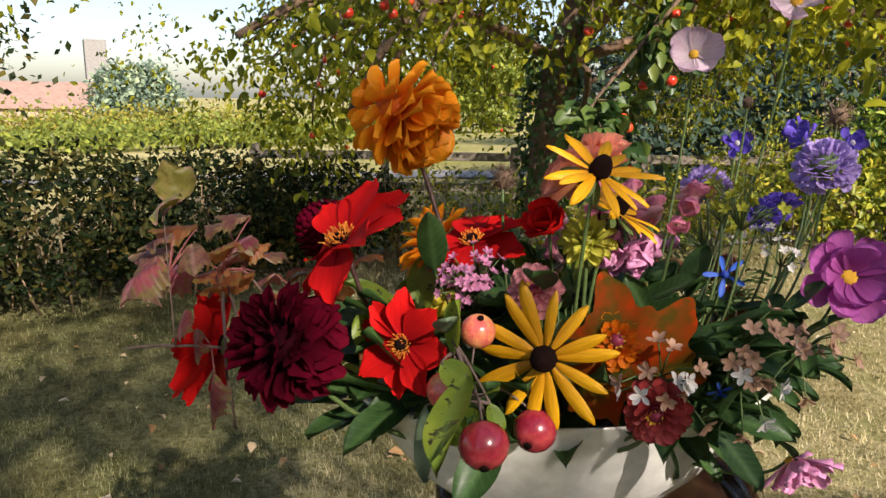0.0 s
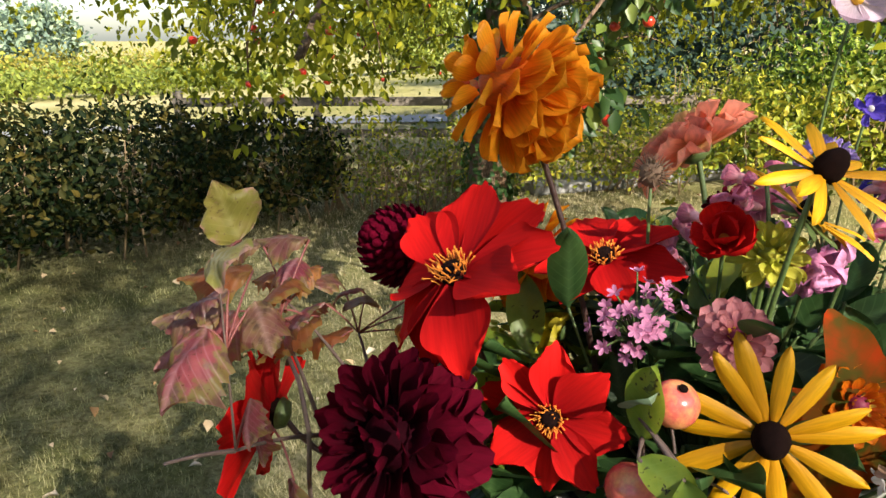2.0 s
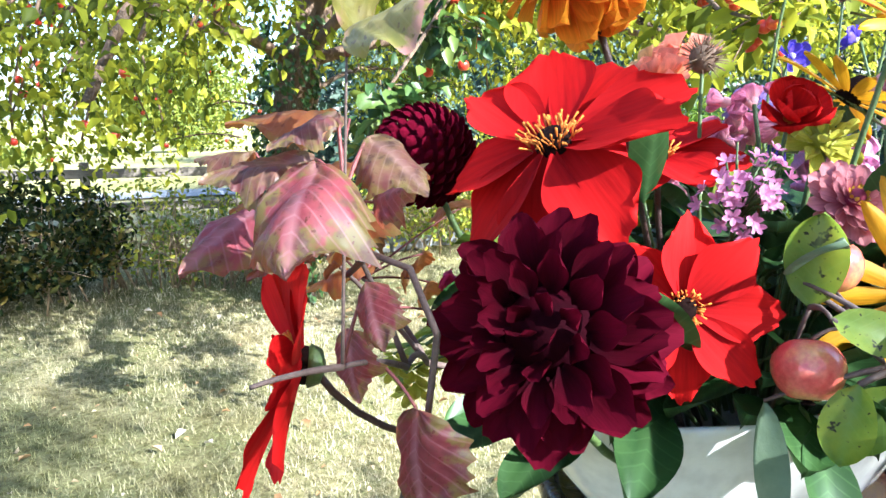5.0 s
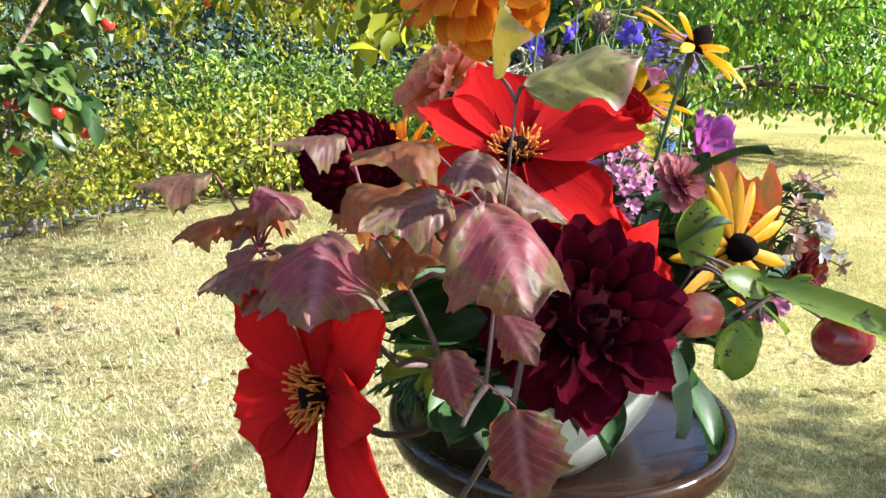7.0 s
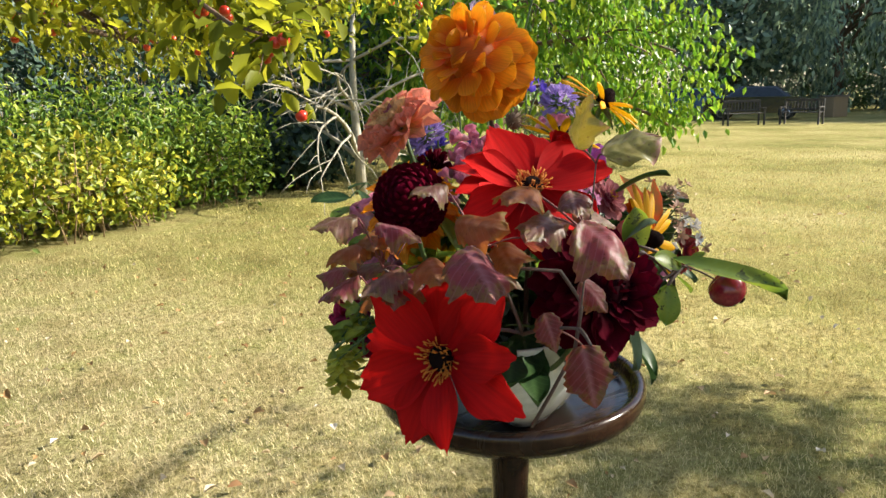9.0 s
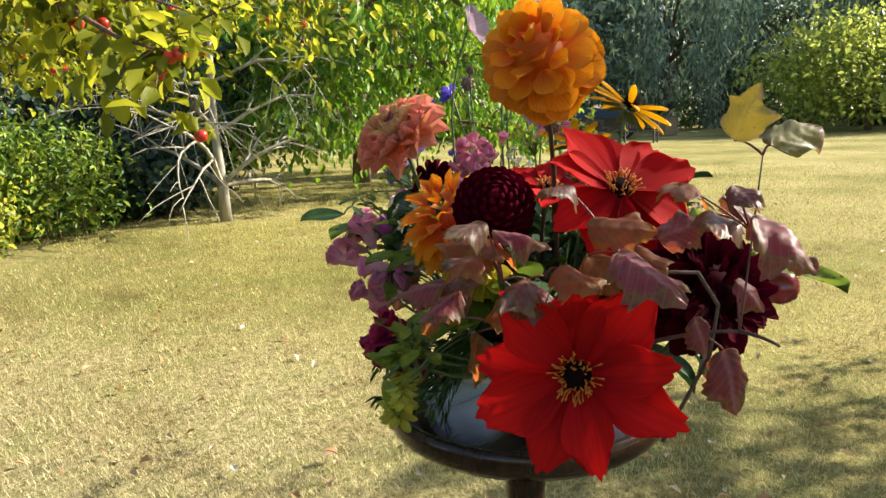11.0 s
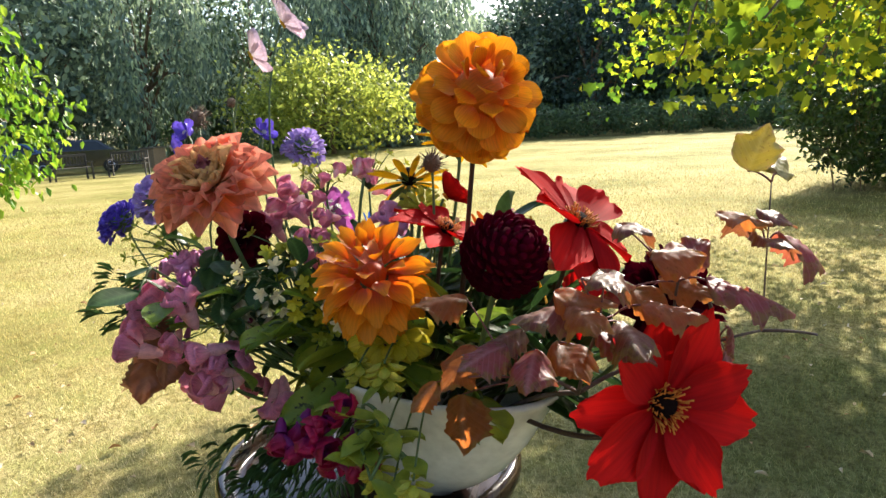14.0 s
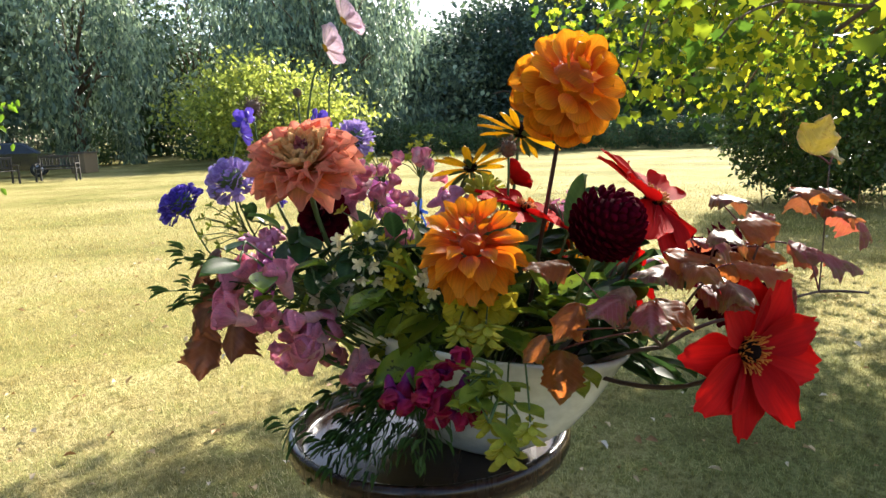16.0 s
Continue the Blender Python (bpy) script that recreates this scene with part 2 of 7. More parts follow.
CHERRY_LEAF = leaf_mat("cherry_leaf", [(0.04, 0.12, 0.012), (0.11, 0.24, 0.018), (0.23, 0.37, 0.025), (0.38, 0.45, 0.045)], 1.0, 0.42, 0.45, island=True)
MAPLE_LEAF = leaf_mat("maple_leaf", [(0.025, 0.06, 0.01), (0.07, 0.14, 0.012), (0.3, 0.36, 0.02), (0.74, 0.64, 0.03)], 1.0, 0.42, 0.75, island=True)
WILLOW_LEAF = leaf_mat("willow_leaf", [(0.035, 0.07, 0.06), (0.2, 0.28, 0.2), (0.52, 0.62, 0.36)], 0.4, 0.5, 0.35, island=True)
WOOD_LEAF = leaf_mat("woodland_leaf", [(0.035, 0.075, 0.035), (0.07, 0.12, 0.045), (0.13, 0.19, 0.06)], 0.3, 0.55, 0.3, island=True)
PALE_LEAF = leaf_mat("pale_green_leaf", [(0.09, 0.13, 0.025), (0.21, 0.26, 0.04), (0.4, 0.42, 0.07)], 0.4, 0.5, 0.4, island=True)
FIELD_LEAF = leaf_mat("field_bush_leaf", [(0.14, 0.13, 0.02), (0.3, 0.27, 0.035), (0.42, 0.36, 0.07)], 0.4, 0.5, 0.35, island=True)
CONIFER_LEAF = leaf_mat("conifer_needles", [(0.03, 0.065, 0.055), (0.08, 0.13, 0.09), (0.2, 0.26, 0.12)], 0.4, 0.6, 0.25, island=True)
YOUNG_LEAF = leaf_mat("young_tree_leaf", [(0.13, 0.17, 0.035), (0.34, 0.4, 0.07), (0.6, 0.6, 0.12)], 0.4, 0.5, 0.55, island=True)
CEDAR_LEAF = leaf_mat("cedar_needles", [(0.012, 0.035, 0.025), (0.03, 0.06, 0.04), (0.05, 0.09, 0.05)], 0.4, 0.6, 0.1, island=True)
IVY_LEAF = leaf_mat("ivy_leaf", [(0.015, 0.045, 0.012), (0.04, 0.09, 0.02), (0.10, 0.15, 0.04)], 1.5, 0.35, 0.2, island=True)
LITTER = leaf_mat("fallen_leaf", [(0.16, 0.07, 0.03), (0.35, 0.2, 0.08), (0.55, 0.42, 0.26), (0.7, 0.66, 0.6)], 9.0, 0.7, 0.2, island=True)
BARK = plain_mat("bark", [(0.05, 0.035, 0.025), (0.14, 0.09, 0.055), (0.3, 0.17, 0.1)], 9.0, 0.9, 0.8, 0.02, stretch=(1, 1, 0.35))
PALE_BARK = plain_mat("pale_bark", [(0.18, 0.16, 0.12), (0.32, 0.29, 0.22), (0.42, 0.39, 0.31)], 12.0, 0.85, 0.6, 0.006, stretch=(1, 1, 0.4))
DRY_STEM = plain_mat("dry_stem", [(0.2, 0.13, 0.07), (0.38, 0.27, 0.15)], 30.0, 0.9)
OLD_WOOD = plain_mat("weathered_wood", [(0.10, 0.08, 0.06), (0.2, 0.17, 0.13)], 20.0, 0.8, 0.4, 0.003, stretch=(1, 1, 6))
DARK_WOOD = plain_mat("polished_dark_wood", [(0.012, 0.006, 0.004), (0.028, 0.013, 0.008), (0.05, 0.024, 0.013)], 22.0, 0.2, 0.15, 0.0006, stretch=(1, 5, 1))
dw = DARK_WOOD.node_tree
dw.nodes["Principled BSDF"].inputs["Specular IOR Level"].default_value = 0.35
dwm = dw.nodes.new("ShaderNodeMapping")
dwm.inputs["Scale"].default_value = (6, 60, 6)
dw.links.new(coord(dw), dwm.inputs[0])
dw.links.new(ramp(dw, noise_of(dw, dwm.outputs[0], 1.0, 5.0, 0.65), [(0.4, (0.08,) * 3), (0.56, (0.2,) * 3), (0.66, (0.42,) * 3)]), dw.nodes["Principled BSDF"].inputs["Roughness"])
CERAMIC = plain_mat("white_glazed_ceramic", [(0.72, 0.71, 0.66), (0.8, 0.79, 0.75)], 8.0, 0.16, 0.03, 0.0005, coat=0.5)
STONE = plain_mat("pale_stone", [(0.15, 0.15, 0.15), (0.3, 0.29, 0.27)], 6.0, 0.85, 0.4, 0.01)


# ---- mesh builders ----
def mesh_from(name, verts, faces, smooth=True):
    me = bpy.data.meshes.new(name)
    me.from_pydata([tuple(v) for v in verts], [], faces)
    if smooth:
        me.polygons.foreach_set("use_smooth", [True] * len(me.polygons))
    me.update()
    return me


def sheet(name, nu, nv, f):
    """A sheet of nu x nv cells from f(u, v), u from 0 to 1 and v from -1 to 1."""
    vs = [f(i / nu, 2 * j / nv - 1) for i in range(nu + 1) for j in range(nv + 1)]
    k = nv + 1
    fs = [(i * k + j, (i + 1) * k + j, (i + 1) * k + j + 1, i * k + j + 1) for i in range(nu) for j in range(nv)]
    return mesh_from(name, vs, fs)


def petal_mesh(name, L, W, a=0.7, p=2.5, q=0.6, cup=0.25, curl=0.15, tip=0.0, wave=0.0, waves=3, nu=8, nv=6):
    """A petal along x. a, p, q shape the outline; cup lifts the edges, curl bends the length, tip folds the end, wave ruffles the rim."""
    prof = [max(u, 0.0) ** a * max(1 - u ** p, 0.0) ** q for u in np.linspace(0, 1, 60)]
    top = max(prof)

    def f(u, v):
        s = 1 - (1 - u) ** 1.4
        w = W / 2 * max(0.06 * (1 - s), s ** a * max(1 - s ** p, 0) ** q / top)
        z = cup * W * v * v * (0.3 + 0.7 * s) + curl * L * s * s + tip * L * max(0, s - 0.7) ** 2 * 4
        z += wave * L * math.sin(waves * 3.1 * v + 5 * s) * s * s
        return (L * s * (1 - 0.12 * abs(curl) * s), w * v * (1 - 0.25 * cup * abs(v)), z)
    return sheet(name, nu, nv, f)


def broad_petal(name, L, W, notch=0.05, cup=0.15, curl=0.0, tip=-0.1, wave=0.03, seed=1, blunt=0.42, nu=12, nv=10):
    """A broad ray petal along x with fine pleats and a blunt end that is notched between its teeth."""
    rng = random.Random(seed)
    ph = [rng.uniform(0, 6.28) for _ in range(4)]
    skew = rng.uniform(-0.12, 0.12)

    def f(u, v):
        s = u
        w = 0.2 + 0.8 * math.sin(math.pi / 2 * min(1.0, s / 0.62)) if s < 0.62 else 1 - (1 - blunt) * ((s - 0.62) / 0.38) ** 2.1
        w *= W / 2
        x = L * (s * (1 - 0.2 * abs(v) ** 2.2 * s) + notch * s ** 5 * (math.cos(3 * math.pi * v + ph[0] * 0.2) - 0.6 + 0.5 * skew * v))
        y = w * v * (1 - 0.2 * cup * abs(v)) + skew * L * 0.25 * s * s
        z = cup * W * v * v * (0.35 + 0.65 * s) + curl * L * s * s + tip * L * max(0.0, s - 0.6) ** 2 * 3
        z += 0.012 * W * math.cos(4 * math.pi * v) * min(1.0, 3 * s) + wave * L * (math.sin(2.6 * v + ph[1] + 3 * s) + 0.5 * math.sin(5 * v + ph[2])) * s * s
        return (x, y, z)
    return sheet(name, nu, nv, f)


def fan_leaf(name, R, edge, rings=5, n=48, fold=0.15, droop=0.5, ripple=0.04, seed=1, length=1.0):
    """A lobed leaf: edge(angle) is the outline's reach as a share of R, the stalk joins at the origin, the tip points along x."""
    rng = random.Random(seed)
    vs, fs = [(0, 0, 0)], []
    ph = [rng.uniform(0, 6.28) for _ in range(4)]
    for k in range(1, rings + 1):
        for j in range(n):
            th = -math.pi + 2 * math.pi * j / n
            r = R * edge(th) * k / rings
            x, y = r * math.cos(th) * length, r * math.sin(th)
            z = fold * abs(y) - droop * (x * x + 0.6 * y * y) / R
            z += ripple * R * (math.sin(3 * th + ph[0]) + 0.6 * math.sin(7 * th + ph[1])) * (k / rings) ** 2
            vs.append((x, y, z))
    for j in range(n):
        fs.append((0, 1 + j, 1 + (j + 1) % n))
        for k in range(rings - 1):
            o = 1 + k * n
            fs.append((o + j, o + n + j, o + n + (j + 1) % n, o + (j + 1) % n))
    return mesh_from(name, vs, fs)


def tubes(paths, sides=6):
    """Verts and faces of tapered tubes along point lists with radii."""
    vs, fs = [], []
    for pts, rad in paths:
        P = [Vector(p) for p in pts]
        o = len(vs)
        side = None
        for i, p in enumerate(P):
            d = (P[min(i + 1, len(P) - 1)] - P[max(i - 1, 0)])
            d = d.normalized() if d.length > 1e-9 else Vector((0, 0, 1))
            side = d.orthogonal() if side is None else (side - d * side.dot(d))
            side = side.normalized() if side.length > 1e-9 else d.orthogonal().normalized()
            oth = d.cross(side)
            for s in range(sides):
                t = 2 * math.pi * s / sides
                vs.append(p + (side * math.cos(t) + oth * math.sin(t)) * rad[i])
        for i in range(len(P) - 1):
            for s in range(sides):
                a, b = o + i * sides + s, o + i * sides + (s + 1) % sides
                fs.append((a, b, b + sides, a + sides))
        fs.append(tuple(o + s for s in reversed(range(sides))))
        fs.append(tuple(o + (len(P) - 1) * sides + s for s in range(sides)))
    return vs, fs


def lathe(prof, n=48, sx=1.0, sy=1.0, close=True):
    """Verts and faces of a turned shape from (radius, height) pairs, stretched along x and y."""
    vs = [(r * sx * math.cos(2 * math.pi * j / n), r * sy * math.sin(2 * math.pi * j / n), z) for r, z in prof for j in range(n)]
    fs = [(i * n + j, i * n + (j + 1) % n, (i + 1) * n + (j + 1) % n, (i + 1) * n + j) for i in range(len(prof) - 1) for j in range(n)]
    if close:
        fs += [tuple(reversed(range(n))), tuple((len(prof) - 1) * n + j for j in range(n))]
    return vs, fs


def leaves_mesh(name, P, D, N, S, wide=0.5, fold=0.18, shape="oval"):
    """Many small folded leaves in one mesh: places, directions, upper sides and lengths as arrays."""
    D = D / np.maximum(np.linalg.norm(D, axis=1, keepdims=True), 1e-6)
    B = np.cross(N, D)
    B /= np.maximum(np.linalg.norm(B, axis=1, keepdims=True), 1e-6)
    U = np.cross(D, B)
    S = S[:, None]
    w = S * wide / 2
    if shape == "plain":
        V = np.stack([P, P + D * S * 0.45 + B * w, P + D * S * 0.45 - B * w, P + D * S], 1).reshape(-1, 3)
        T = (np.array([[0, 2, 1], [1, 2, 3]])[None] + 4 * np.arange(len(P))[:, None, None]).reshape(-1, 3)
        return raw_mesh(name, V, T)
    if shape == "maple":
        out = [(0.0, 0.0), (0.12, 0.3), (0.02, 0.5), (0.38, 0.42), (0.55, 0.52), (0.6, 0.22), (1.0, 0.0)]
        out += [(x, -y) for x, y in out[-2:0:-1]]
        k = len(out)
        V = np.stack([P + D * S * x + B * S * y * wide + U * S * (fold * abs(y) - 0.15 * x * x) for x, y in out] + [P + D * S * 0.35], 1).reshape(-1, 3)
        T = (np.array([[k, i, (i + 1) % k] for i in range(k)])[None] + (k + 1) * np.arange(len(P))[:, None, None]).reshape(-1, 3)
        return raw_mesh(name, V, T)
    V = np.stack([P, P + D * S * 0.4 + B * w + U * S * fold, P + D * S * 0.4 - B * w + U * S * fold,
                  P + D * S * 0.8 + B * w * 0.62 + U * S * fold * 0.4, P + D * S * 0.8 - B * w * 0.62 + U * S * fold * 0.4,
                  P + D * S - U * S * 0.1, P + D * S * 0.5], 1).reshape(-1, 3)
    n = len(P)
    tri = np.array([[0, 6, 1], [0, 2, 6], [1, 6, 3], [2, 4, 6], [3, 6, 5], [4, 5, 6]])
    T = (tri[None] + 7 * np.arange(n)[:, None, None]).reshape(-1, 3)
    return raw_mesh(name, V, T)


def raw_mesh(name, V, T):
    me = bpy.data.meshes.new(name)
    me.vertices.add(len(V))
    me.vertices.foreach_set("co", np.ascontiguousarray(V, dtype=np.float32).ravel())
    me.loops.add(T.size)
    me.loops.foreach_set("vertex_index", np.ascontiguousarray(T, dtype=np.int32).ravel())
    me.polygons.add(len(T))
    me.polygons.foreach_set("loop_start", np.arange(0, T.size, 3, dtype=np.int32))
    me.polygons.foreach_set("loop_total", np.full(len(T), 3, dtype=np.int32))
    me.update(calc_edges=True)
    return me


def thing(name, at, label, category, group="", kind=""):
    ob = new(name)
    ob.location = at
    ob["base"] = tuple(at)
    return tagged(ob, label, category, group, kind)


TINTED = {}


def part(name, me, material, parent, m=None, label=""):
    """Links a mesh as a part of a thing, at the world pose m."""
    if len(me.materials) == 0:
        me.materials.append(material)
    elif me.materials[0] != material:
        key = (me.name, material.name)
        if key not in TINTED:
            TINTED[key] = me.copy()
            TINTED[key].materials[0] = material
        me = TINTED[key]
    ob = new(name, me)
    ob.parent = parent
    root, off = parent, Vector((0, 0, 0))
    while root.parent:
        root = root.parent
    m = m if m is not None else Matrix.Identity(4)
    if parent is root:
        ob.matrix_basis = Matrix.Translation(-Vector(root["base"])) @ m
        ob["pose"] = [v for row in m for v in row]
    else:
        v = list(parent["pose"])
        ob.matrix_basis = Matrix((v[0:4], v[4:8], v[8:12], v[12:16])).inverted() @ m
    if label:
        ob["label"] = label
    return ob


def solid(name, vf, material, label, category, kind="", group="", smooth=True):
    ob = new(name, mesh_from(name, vf[0], vf[1], smooth))
    ob.data.materials.append(material)
    return tagged(ob, label, category, group, kind)


def box(cx, cy, cz, sx, sy, sz):
    vs = [(cx + sx * i / 2, cy + sy * j / 2, cz + sz * k / 2) for i in (-1, 1) for j in (-1, 1) for k in (-1, 1)]
    return vs, [(0, 1, 3, 2), (4, 6, 7, 5), (0, 4, 5, 1), (2, 3, 7, 6), (0, 2, 6, 4), (1, 5, 7, 3)]


def joined(*vfs):
    V, Fc = [], []
    for vs, fs in vfs:
        o = len(V)
        V += list(vs)
        Fc += [tuple(i + o for i in f) for f in fs]
    return V, Fc


def boxmesh(name, cx, cy, cz, sx, sy, sz, bev=0.0):
    bm = bmesh.new()
    bmesh.ops.create_cube(bm, size=1.0)
    bmesh.ops.scale(bm, vec=(sx, sy, sz), verts=bm.verts)
    if bev:
        bmesh.ops.bevel(bm, geom=list(bm.edges), offset=bev, segments=2, affect="EDGES", profile=0.5)
    bmesh.ops.translate(bm, vec=(cx, cy, cz), verts=bm.verts)
    me = bpy.data.meshes.new(name)
    bm.to_mesh(me)
    bm.free()
    return me


def aim(face, up=(0, 0, 1)):
    """A turn that brings z to the given direction."""
    z = Vector(face).normalized()
    x = Vector(up).cross(z)
    x = x.normalized() if x.length > 1e-3 else Vector((1, 0, 0))
    y = z.cross(x)
    return Matrix((x, y, z)).transposed().to_4x4()


# ---- ground ----
def ground_z(x, y):
    """The land falls away beyond the hedge."""
    return -0.05 * min(120.0, max(0.0, -x - 9.0))


def ground_disc():
    rs = [0.0, 1, 2, 4, 7, 9, 12, 16, 20, 27, 35, 47, 60, 85, 120, 200, 300, 900, 2500]
    vs, fs = [(0, 0, 0)], []
    n = 64
    for r in rs[1:]:
        for j in range(n):
            t = 2 * math.pi * j / n
            vs.append((r * math.cos(t), r * math.sin(t), ground_z(r * math.cos(t), r * math.sin(t))))
    for j in range(n):
        fs.append((0, 1 + j, 1 + (j + 1) % n))
        for k in range(len(rs) - 2):
            o = 1 + k * n
            fs.append((o + j, o + n + j, o + n + (j + 1) % n, o + (j + 1) % n))
    return vs, fs


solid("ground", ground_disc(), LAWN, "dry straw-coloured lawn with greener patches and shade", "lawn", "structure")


def grass():
    rng = np.random.default_rng(3)
    n = 430000
    r = 0.5 + 17.5 * rng.random(n) ** 1.9
    t = radians(-38) + radians(225) * rng.random(n)
    P = np.stack([0.1 + r * np.cos(t), r * np.sin(t), np.zeros(n)], 1)
    keep = ~((P[:, 0] * 0.45 + P[:, 1] * 0.9 > 6.4 + P[:, 0] * 0.9) & (P[:, 0] < 1.5))
    keep &= rng.random(n) > (r - 7) / 11
    keep &= np.sin(P[:, 0] * 5.1 + np.sin(P[:, 1] * 3.3)) + np.sin(P[:, 1] * 6.7 + P[:, 0]) > -1.1 * rng.random(n) - 1.15
    P = P[keep]
    n = len(P)
    a = rng.random(n) * 6.28
    h = (0.01 + 0.02 * rng.random(n) ** 1.5) * (1 + 0.1 * r[keep])
    lean = 0.9 * rng.random(n) * h * 1.4
    w = 0.0011 * (1 + 0.28 * r[keep])
    side = np.stack([np.sin(a), -np.cos(a), np.zeros(n)], 1) * w[:, None]
    tip = P + np.stack([np.cos(a) * lean, np.sin(a) * lean, h], 1)
    V = np.stack([P - side, P + side, tip], 1).reshape(-1, 3)
    ob = new("grass", raw_mesh("grass", V, np.arange(3 * n).reshape(-1, 3)))
    ob.data.materials.append(BLADES)
    tagged(ob, "short dry grass blades, straw yellow and dull green", "grass", kind="stuff")


grass()


def litter():
    rng = np.random.default_rng(8)
    n = 1500
    r = 0.9 + 9 * rng.random(n) ** 1.2
    t = radians(-35) + radians(200) * rng.random(n)
    P = np.stack([r * np.cos(t), r * np.sin(t), 0.02 + 0.012 * rng.random(n)], 1)
    D = np.stack([rng.normal(size=n), rng.normal(size=n), 0.25 * rng.normal(size=n)], 1)
    N = np.stack([0.4 * rng.normal(size=n), 0.4 * rng.normal(size=n), np.ones(n)], 1)
    ob = new("fallen_leaves", leaves_mesh("fallen_leaves", P, D, N, 0.02 + 0.045 * rng.random(n) ** 2, 0.6, 0.25))
    ob.data.materials.append(LITTER)
    tagged(ob, "curled brown and whitish leaves fallen on the lawn", "fallen leaves", kind="stuff")


litter()


# ---- trees and shrubs ----
def grow(rng, p, d, L, r, depth, spread, droop, out, tips, kids=4, wob=0.22, taper=0.62, first=0.3):
    n = 6
    pts, rad = [Vector(p)], [r]
    d = Vector(d).normalized()
    for i in range(n):
        d = (d + Vector((rng.gauss(0, wob), rng.gauss(0, wob), rng.gauss(0, wob * 0.6) - droop * (i + 1) / n)) * 0.5).normalized()
        pts.append(pts[-1] + d * L / n)
        rad.append(r * (1 - 0.55 * (i + 1) / n))
    out.append((pts, rad))
    if depth == 0:
        tips += [(pts[i], (pts[i] - pts[i - 1]).normalized()) for i in range(1, n + 1)]
        return
    for k in range(kids):
        s = first + (1 - first) * (k + rng.random()) / kids
        i = min(n - 1, int(s * n))
        q = pts[i].lerp(pts[i + 1], s * n - i)
        base = (pts[i + 1] - pts[i]).normalized()
        v = Vector((rng.gauss(0, 1), rng.gauss(0, 1), rng.gauss(0, 0.7)))
        v = (v - base * v.dot(base)).normalized()
        nd = base * math.cos(spread) + v * math.sin(spread)
        grow(rng, q, nd, L * taper * rng.uniform(0.75, 1.15), rad[i] * 0.62, depth - 1, spread, droop, out, tips, kids, wob, taper, 0.15)


def twig_leaves(rng, tips, per, size, scatter, droop, wide, fold=0.18, shape="oval"):
    g = np.random.default_rng(rng.randrange(9999))
    P0 = np.array([tuple(p) for p, _ in tips])
    D0 = np.array([tuple(d) for _, d in tips])
    k = np.repeat(np.arange(len(P0)), per)
    n = len(k)
    P = P0[k] + g.normal(size=(n, 3)) * scatter
    D = D0[k] * 0.5 + g.normal(size=(n, 3)) * 0.65 + np.array([0, 0, -droop])
    N = g.normal(size=(n, 3)) * 0.6 + np.array([0, 0, 1.0])
    S = size * (0.6 + 0.7 * g.random(n))
    return leaves_mesh("leaves", P, D, N, S, wide, fold, shape)


def tree(name, label, category, base, trunk, limbs, bark, leaf, per, size, scatter, droop, wide=0.5, seed=1, depth=2,
         kids=4, spread=0.8, limb_droop=0.25, sides=6, group="", taper=0.62, clean=None, thick=0.55, shape="oval", tiers=None, stout=0.03):
    """A tree: trunk points with radii, limbs as (start index on the trunk, direction, length), then twigs and leaves."""
    rng = random.Random(seed)
    t = thing(name, base, label, category, group)
    pts = [Vector(base) + Vector(p) for p, _ in trunk]
    tips = []
    part("trunk", mesh_from("trunk", *tubes([(pts, [r for _, r in trunk])], 12)), bark, t)
    for i, d, L in limbs:
        out = []
        grow(rng, pts[i], d, L, trunk[i][1] * thick, depth, spread, limb_droop, out, tips, kids, taper=taper)
        if clean:
            out = [(ps, rs) for ps, rs in out if rs[0] > stout or all(clean(p) for p in ps)]
        if out:
            part("limb", mesh_from("limb", *tubes(out, sides)), bark, t)
    if clean:
        tips = [x for x in tips if clean(x[0])]
    if per:
        for inside, many in tiers or ((lambda p: True, per),):
            some = [x for x in tips if inside(x[0])]
            tagged(part("crown", twig_leaves(rng, some, many, size, scatter, droop, wide, shape=shape), leaf, t), kind="stuff")
    return t, tips


